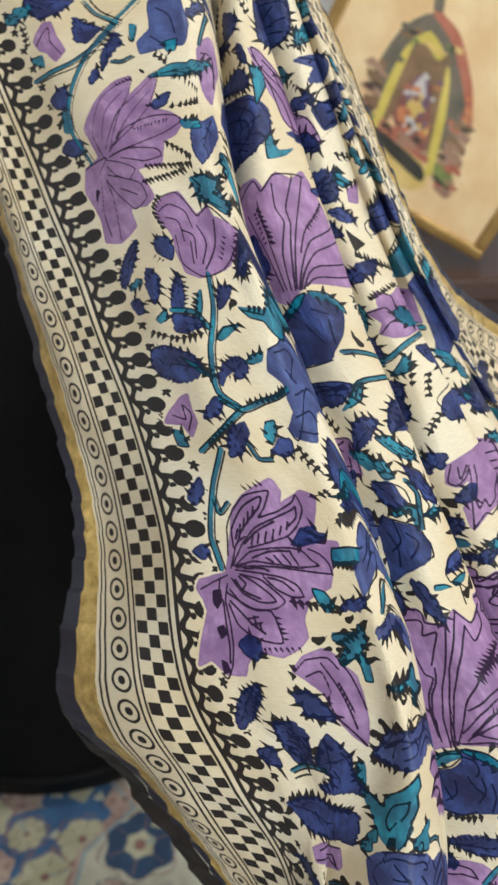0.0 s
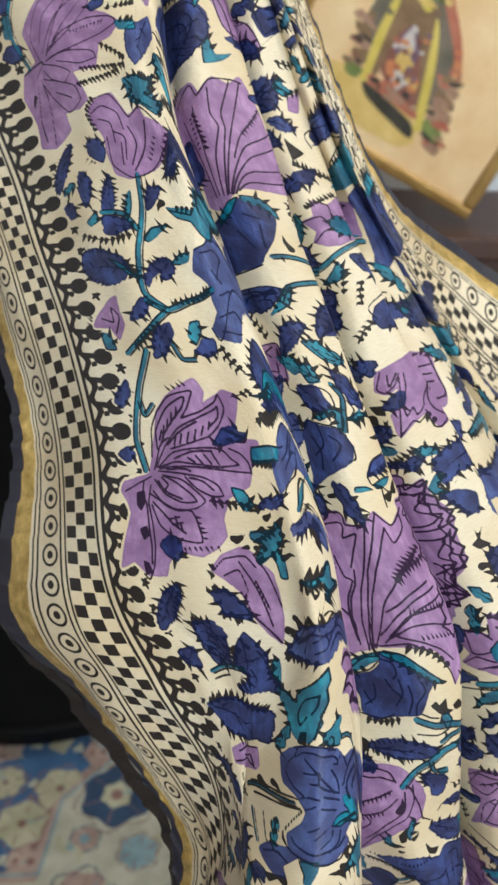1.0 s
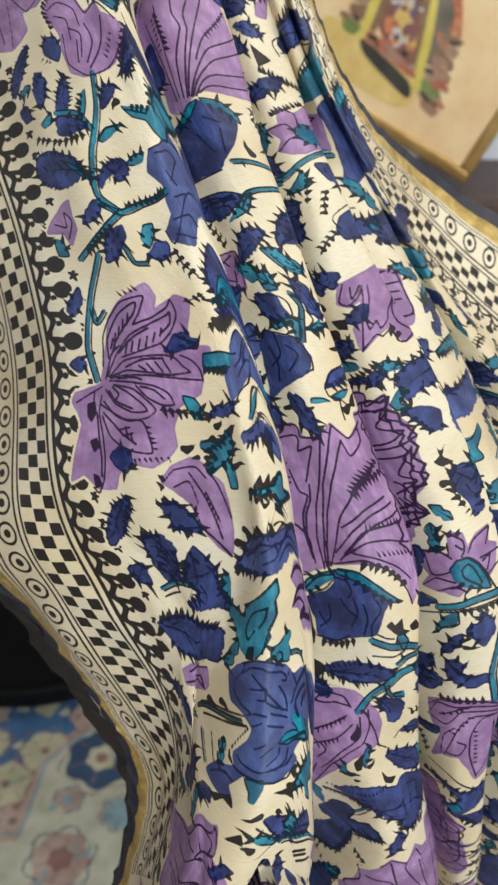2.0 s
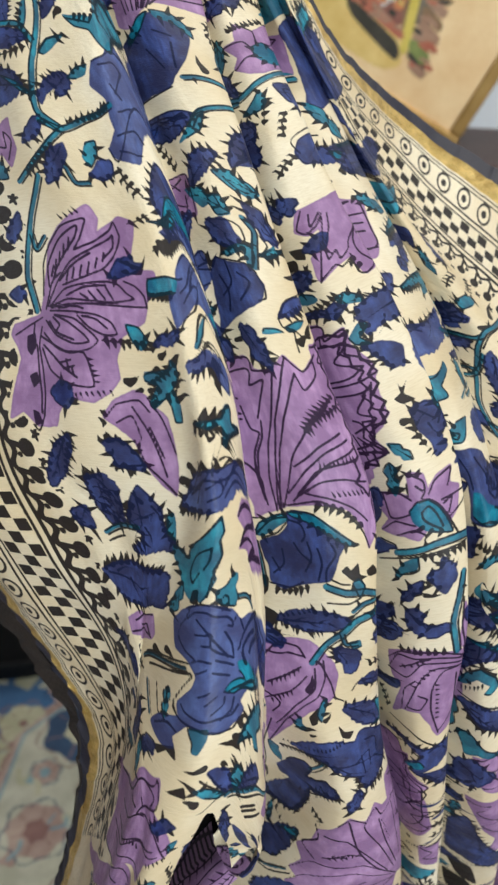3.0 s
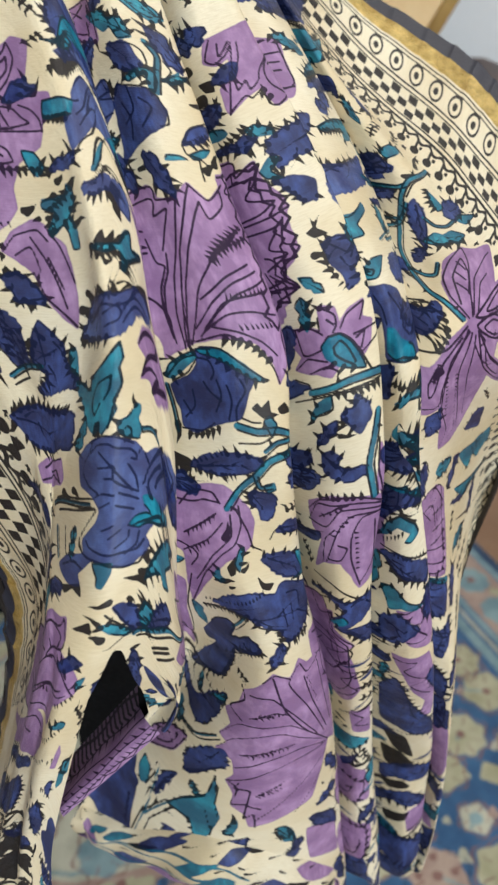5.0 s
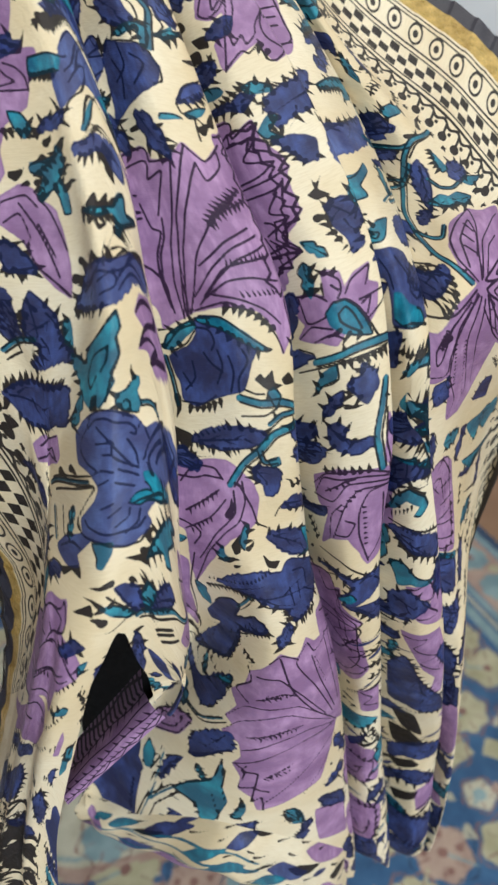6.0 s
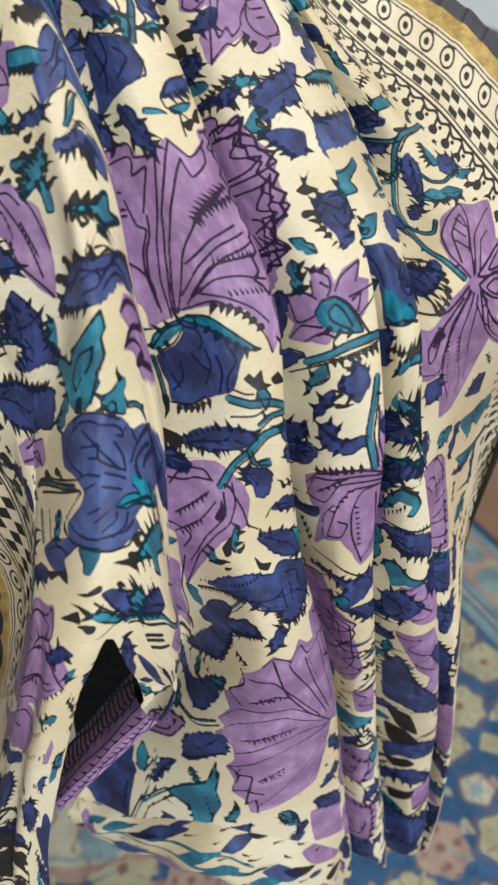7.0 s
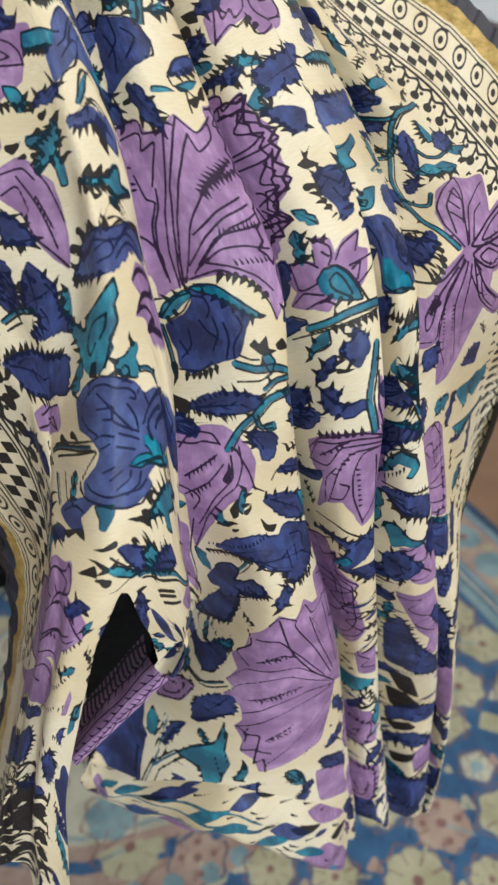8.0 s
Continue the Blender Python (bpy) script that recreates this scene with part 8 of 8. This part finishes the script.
# the fold opens below the seventh level: its two sides draw apart
mid_hole = int((ACROSS["tube_left"] + ACROSS["tube_right"]) / 2 / STEP)
reach_hole = int((ACROSS["tube_right"] - ACROSS["tube_left"]) / 2 / STEP)
for i in np.where(LEVEL > 7.85)[0]:
    gap = min(1.0, (LEVEL[i] - 7.85) / 0.8) ** 0.5
    for lo, hi, a, b in ((mid_hole - 3 * reach_hole, mid_hole + 1, 0.0, -gap), (mid_hole + 1, mid_hole + 3 * reach_hole, gap, 0.0)):
        c = np.arange(lo, hi)
        f = np.linspace(0, 1, len(c))
        src = c + (a * (1 - f) + b * f) * reach_hole
        GRID[i, lo:hi] = np.stack([np.interp(src, np.arange(GRID.shape[1]), GRID_ORIGINAL[i, :, k]) for k in range(3)], -1)
    keep[i, mid_hole] = False
keep &= ~((CU > mid_hole * STEP) & (CU < ACROSS["tuck_one"] - 0.001) & (L > 10.15))
last = np.interp(LEVEL, (5.0, 5.9), (ACROSS["hem_right"] + 0.01, ACROSS["inner_right"] + 0.012))[:, None]
keep &= ~(CU > last)
keep &= ~((CU > ACROSS["edge_one"] + 0.002) & (CU < ACROSS["tuck_one"] - 0.001) & (L > 8.2))
# crinkled hems, and the slight unevenness of silk
slope_u, slope_v = np.gradient(GRID, axis=1), np.gradient(GRID, axis=0)
normal = np.cross(slope_v, slope_u)
normal /= np.maximum(np.linalg.norm(normal, axis=2, keepdims=True), 1e-9)
hem_near = np.exp(-((CU - 0.0) / 0.030) ** 2) + np.exp(-((CU - CU[0, -1]) / 0.022) ** 2)
crinkle = 0.0006 * np.sin(CV * 250 + 2.0 * np.sin(CV * 61)) + 0.0008 * np.sin(CV * 117 + 40 * CU + 1.3)
saw_ = (CV * 38 + 0.7 * np.sin(CV * 23) + 3 * CU) % 1.0
crinkle = np.where(crinkle > 0, crinkle, crinkle * 0.5) + 0.0022 * np.where(saw_ < 0.16, saw_ / 0.16, (1 - saw_) / 0.84) ** 1.5
ease = 0.0005 * np.sin(CV * 70 + 60 * CU + 2 * np.sin(CU * 45)) * np.sin(CU * 83 + 1.0) + 0.0007 * np.sin(CU * 140 - CV * 24 + 1.7 * np.sin(CV * 19))
crinkle = crinkle * np.where(CU < 0.3, 0.9, 0.45)
GRID += normal * (hem_near * crinkle + (1 - np.clip(hem_near, 0, 1)) * ease)[..., None]
every = slice(0, None)
cut = [int(left_place(s) / STEP) for s in (0.30, 0.62)] + [int(right_place(s) / STEP) for s in (0.62, 0.28)]
sheet("printed_field", every, slice(cut[1], cut[2] + 1), SILK, cloth, keep, dyes=True)
sheet("gold_edging", every, slice(cut[0], cut[1] + 1), GOLD_THREAD, cloth, keep, "crinkled gold thread edging")
sheet("gold_edging", every, slice(cut[2], cut[3] + 1), GOLD_THREAD, cloth, keep, "crinkled gold thread edging")
sheet("navy_hem", every, slice(0, cut[0] + 1), NAVY_SILK, cloth, keep, "dark navy silk hem")
sheet("navy_hem", every, slice(cut[3], None), NAVY_SILK, cloth, keep, "dark navy silk hem")


# ---- parts of the cloth that lie apart from the hanging sheet ----
def loose_piece(name, points, draw, label="", slack=1.0):
    """A printed strip of the same silk on a grid of points; draw prints on it, in its own measures."""
    global PR
    nr, nc = points.shape[:2]
    du = np.linalg.norm(np.diff(points, axis=1), axis=2).mean() * slack
    dv = np.linalg.norm(np.diff(points, axis=0), axis=2).mean()
    u, v = np.meshgrid(np.arange(nc) * du, np.arange(nr) * dv)
    PR = Print(u, v, np.ones(u.shape))
    draw(u.max(), v.max())
    me = bpy.data.meshes.new(name)
    faces = [(i * nc + j, (i + 1) * nc + j, (i + 1) * nc + j + 1, i * nc + j + 1) for i in range(nr - 1) for j in range(nc - 1)]
    me.from_pydata(points.reshape(-1, 3).tolist(), [], faces)
    me.polygons.foreach_set("use_smooth", [True] * len(me.polygons))
    flat = np.stack([u + 0.7, v + 0.3, 0 * u], -1).reshape(-1).astype(np.float32)
    me.attributes.new("weave", "FLOAT_VECTOR", "POINT").data.foreach_set("vector", flat)
    for k, a in PR.dye.items():
        me.attributes.new(k, "FLOAT", "POINT").data.foreach_set("value", a.reshape(-1).astype(np.float32) * 1000)
    me.materials.append(SILK)
    ob = new(name, me)
    ob.parent = cloth
    return tagged(ob, label) if label else ob


# the turned edge inside the opening of the fold
n_, m_ = 56, 130
f_ = np.linspace(0, 1, m_)[:, None, None]
g_ = np.linspace(0, 1, n_)[None, :, None]
low_edge = (1 - f_) * np.array((0.1010, 0.2460, 0.6936)) + f_ * np.array((0.0498, 0.2246, 0.6506))
aside = (1 - f_) * np.array((-0.0160, 0.0230, 0.0000)) + f_ * np.array((-0.0066, 0.0240, -0.0010))
roll_ = np.sin(math.pi * np.clip(g_ * 1.15, 0, 1)) * np.array((0, -0.006, 0.004)) + np.maximum(g_ - 0.85, 0) * np.array((0.0, 0.08, -0.02))
turned = low_edge + aside * g_ + roll_


def draw_turned(w, h):
    PR.dye["violet"][:] = -0.004
    for x in np.arange(0.15, 1.0, 0.2) * w:
        PR.stroke("ink", [(x + 0.0012 * math.sin(y * 160 + x * 300), y) for y in np.linspace(0, h, 26)], 0.0011)
    for y in np.arange(0.004, h, 0.0058):
        PR.stroke("ink", [(w * 0.36, y), (w * 0.5, y + 0.0025)], 0.0016, True)
        PR.stroke("ink", [(w * 0.76, y), (w * 0.62, y + 0.003)], 0.0016, True)
    for y in np.arange(0.0, h, 0.0036):
        PR.stroke("ink", [(w * 0.78, y), (w, y + 0.004)], 0.0015)
        PR.stroke("ink", [(w * 0.14, y), (w * 0.3, y + 0.002)], 0.0012, True)
    zig = [(w * (0.02 if i % 2 else 0.12), i * 0.006) for i in range(int(h / 0.006) + 1)]
    PR.stroke("ink", zig, 0.0012)


loose_piece("turned_edge", turned, draw_turned)

# the rolled lower end of the back layer
row_ = np.searchsorted(LEVEL, 9.62)
cols_ = np.arange(int((ACROSS["tuck_one"] + 0.002) / STEP), int((ACROSS["edge_two"] + 0.001) / STEP))
crest = GRID_ORIGINAL[row_, cols_]
for _ in range(30):
    crest[1:-1] = (crest[:-2] + 2 * crest[1:-1] + crest[2:]) / 4
x_ = np.linspace(0, 1, len(cols_))[None, :, None]
s_ = np.linspace(0, 1, 96)[:, None, None]
drop = 0.013 + 0.034 * np.sin(math.pi * np.clip(x_ * 0.8, 0, 1)) ** 0.8 + 0.050 * np.clip(x_ - 0.5, 0, 1) / 0.5
turn_ = s_ * 1.35 * math.pi
swell = 0.006 + 0.006 * np.sin(math.pi * x_) + 0.002 * np.sin(x_ * 17) + 0.0012 * np.sin(x_ * 41 + s_ * 9)
rolled = crest[None] + np.array((0, 0, -1.0)) * drop * (1 - np.cos(np.clip(turn_, 0, math.pi))) / 2 + np.array((0, -1.0, 0)) * swell * (np.sin(turn_) * 1.2)
rolled = rolled + np.array((0, 0.004, 0.004)) * (1 - s_) ** 4 + np.array((0, 0.010, 0.006)) * np.maximum(s_ - 0.74, 0) / 0.26
# small creases run along the roll
rolled = rolled + np.array((0, -1.0, 0)) * 0.0011 * np.sin(s_ * 21 + 3 * np.sin(x_ * 7)) * np.sin(math.pi * s_)


def draw_rolled(w, h):
    def slab(dye, x, y, a, b, slope):
        x, y, a, b = x * w, y * h, a * w, b * h
        PR.fill(dye, rounded(1000 * np.array([(x - a, y + slope * a), (x - a * 0.3, y - b * 0.7 + slope * a * 0.3), (x + a * 0.3, y - b * 0.5 - slope * a * 0.3), (x + a, y - slope * a), (x + a * 0.4, y + b * 0.6 - slope * a * 0.4), (x - a * 0.4, y + b * 0.8 + slope * a * 0.4)]), tension=0.32))
    slab("violet", 0.36, 0.62, 0.13, 0.24, 0.1)
    slab("violet", 0.90, 0.50, 0.15, 0.28, 0.0)
    slab("violet", 0.07, 0.30, 0.05, 0.22, 0.0)
    slab("violet", 0.86, 0.10, 0.10, 0.10, 0.1)
    for x, y in ((0.20, 0.20), (0.34, 0.16), (0.55, 0.14), (0.48, 0.38), (0.62, 0.46), (0.70, 0.30), (0.24, 0.44), (0.56, 0.64), (0.70, 0.60), (0.12, 0.56), (0.78, 0.40), (0.44, 0.26)):
        slab(RNG.choice(("navy", "blue", "teal")), x, y, RNG.uniform(0.05, 0.09), RNG.uniform(0.05, 0.09), RNG.uniform(0.15, 0.45))
    for _ in range(34):
        slab(RNG.choice(("navy", "ink", "teal")), RNG.rand(), RNG.rand(), RNG.uniform(0.02, 0.06), RNG.uniform(0.02, 0.05), RNG.uniform(0.1, 0.5))
    for _ in range(220):
        p = np.array((RNG.rand() * w, RNG.rand() * h))
        if min(PR.dye[k][int(p[1] / h * 95), int(p[0] / w * (PR.u.shape[1] - 1))] for k in ("ink", "blue", "navy", "teal")) < 0.0014:
            continue
        d = np.array((RNG.uniform(0.004, 0.010), -RNG.uniform(0.0, 0.004)))
        PR.stroke("ink", [p - d, p + (0, 0.0006), p + d], 0.0017, True)
    for _ in range(3):
        y0 = RNG.uniform(0.2, 0.5) * h
        PR.stroke("teal", [(x * w, y0 + 0.004 * math.sin(x * 9 + y0 * 300) - 0.006 * x) for x in np.linspace(0.08, 0.6, 20)], 0.0017)


loose_piece("rolled_end", rolled, draw_rolled)

# dark strip along the lower edge: the hem's shaded underside, its shade in the colour
rows_ = np.arange(np.searchsorted(LEVEL, 5.0), np.searchsorted(LEVEL, 9.6), 3)
wide = np.interp(LEVEL[rows_], (5.0, 5.3, 5.6, 6.3, 7.0, 7.6, 8.0, 9.6), (0.001, 0.004, 0.010, 0.020, 0.020, 0.010, 0.004, 0.001))
edge_ = GRID[rows_, 0]
bm = bmesh.new()
grid_ = []
for p, w, lv in zip(edge_, wide, LEVEL[rows_]):
    grid_.append([bm.verts.new(Vector(p) + Vector((-0.75 * w * g, 0.6 * w * g + 0.0012 * math.sin(lv * 9 + 4 * g), -0.45 * w * g - 0.3 * w * g * g))) for g in np.linspace(0, 1, 9)])
for a, b in zip(grid_, grid_[1:]):
    for i in range(8):
        bm.faces.new((a[i], b[i], b[i + 1], a[i + 1]))
SHADED_HEM = mottled("shaded_hem", (0.012, 0.009, 0.008), (0.028, 0.020, 0.016), 30, 700, 0.7, 0, 0.3, 0.0004)
part("hem_fold", bm, SHADED_HEM, cloth, "dark brown lining folded under the hem", True)
# the other border is folded under below the shoulder: its dark edge
rows_ = np.arange(np.searchsorted(LEVEL, 5.3), np.searchsorted(LEVEL, 9.4), 3)
bm = bmesh.new()
grid_ = []
for i in rows_:
    j = min(int(last[i, 0] / STEP), GRID.shape[1] - 1)
    p, away = Vector(GRID[i, j]), Vector(GRID[i, j] - GRID[i, j - 6]).normalized()
    grid_.append([bm.verts.new(p + away * 0.0042 * math.sin(g * 2.6) + Vector((0, 0.0050 * (1 - math.cos(g * 2.6)), 0.0004 * math.sin(i * 0.11 + g)))) for g in np.linspace(0, 1, 7)])
for a, b in zip(grid_, grid_[1:]):
    for i in range(6):
        bm.faces.new((a[i], b[i], b[i + 1], a[i + 1]))
part("hem_fold", bm, SHADED_HEM, cloth, "dark brown lining folded under the hem", True)
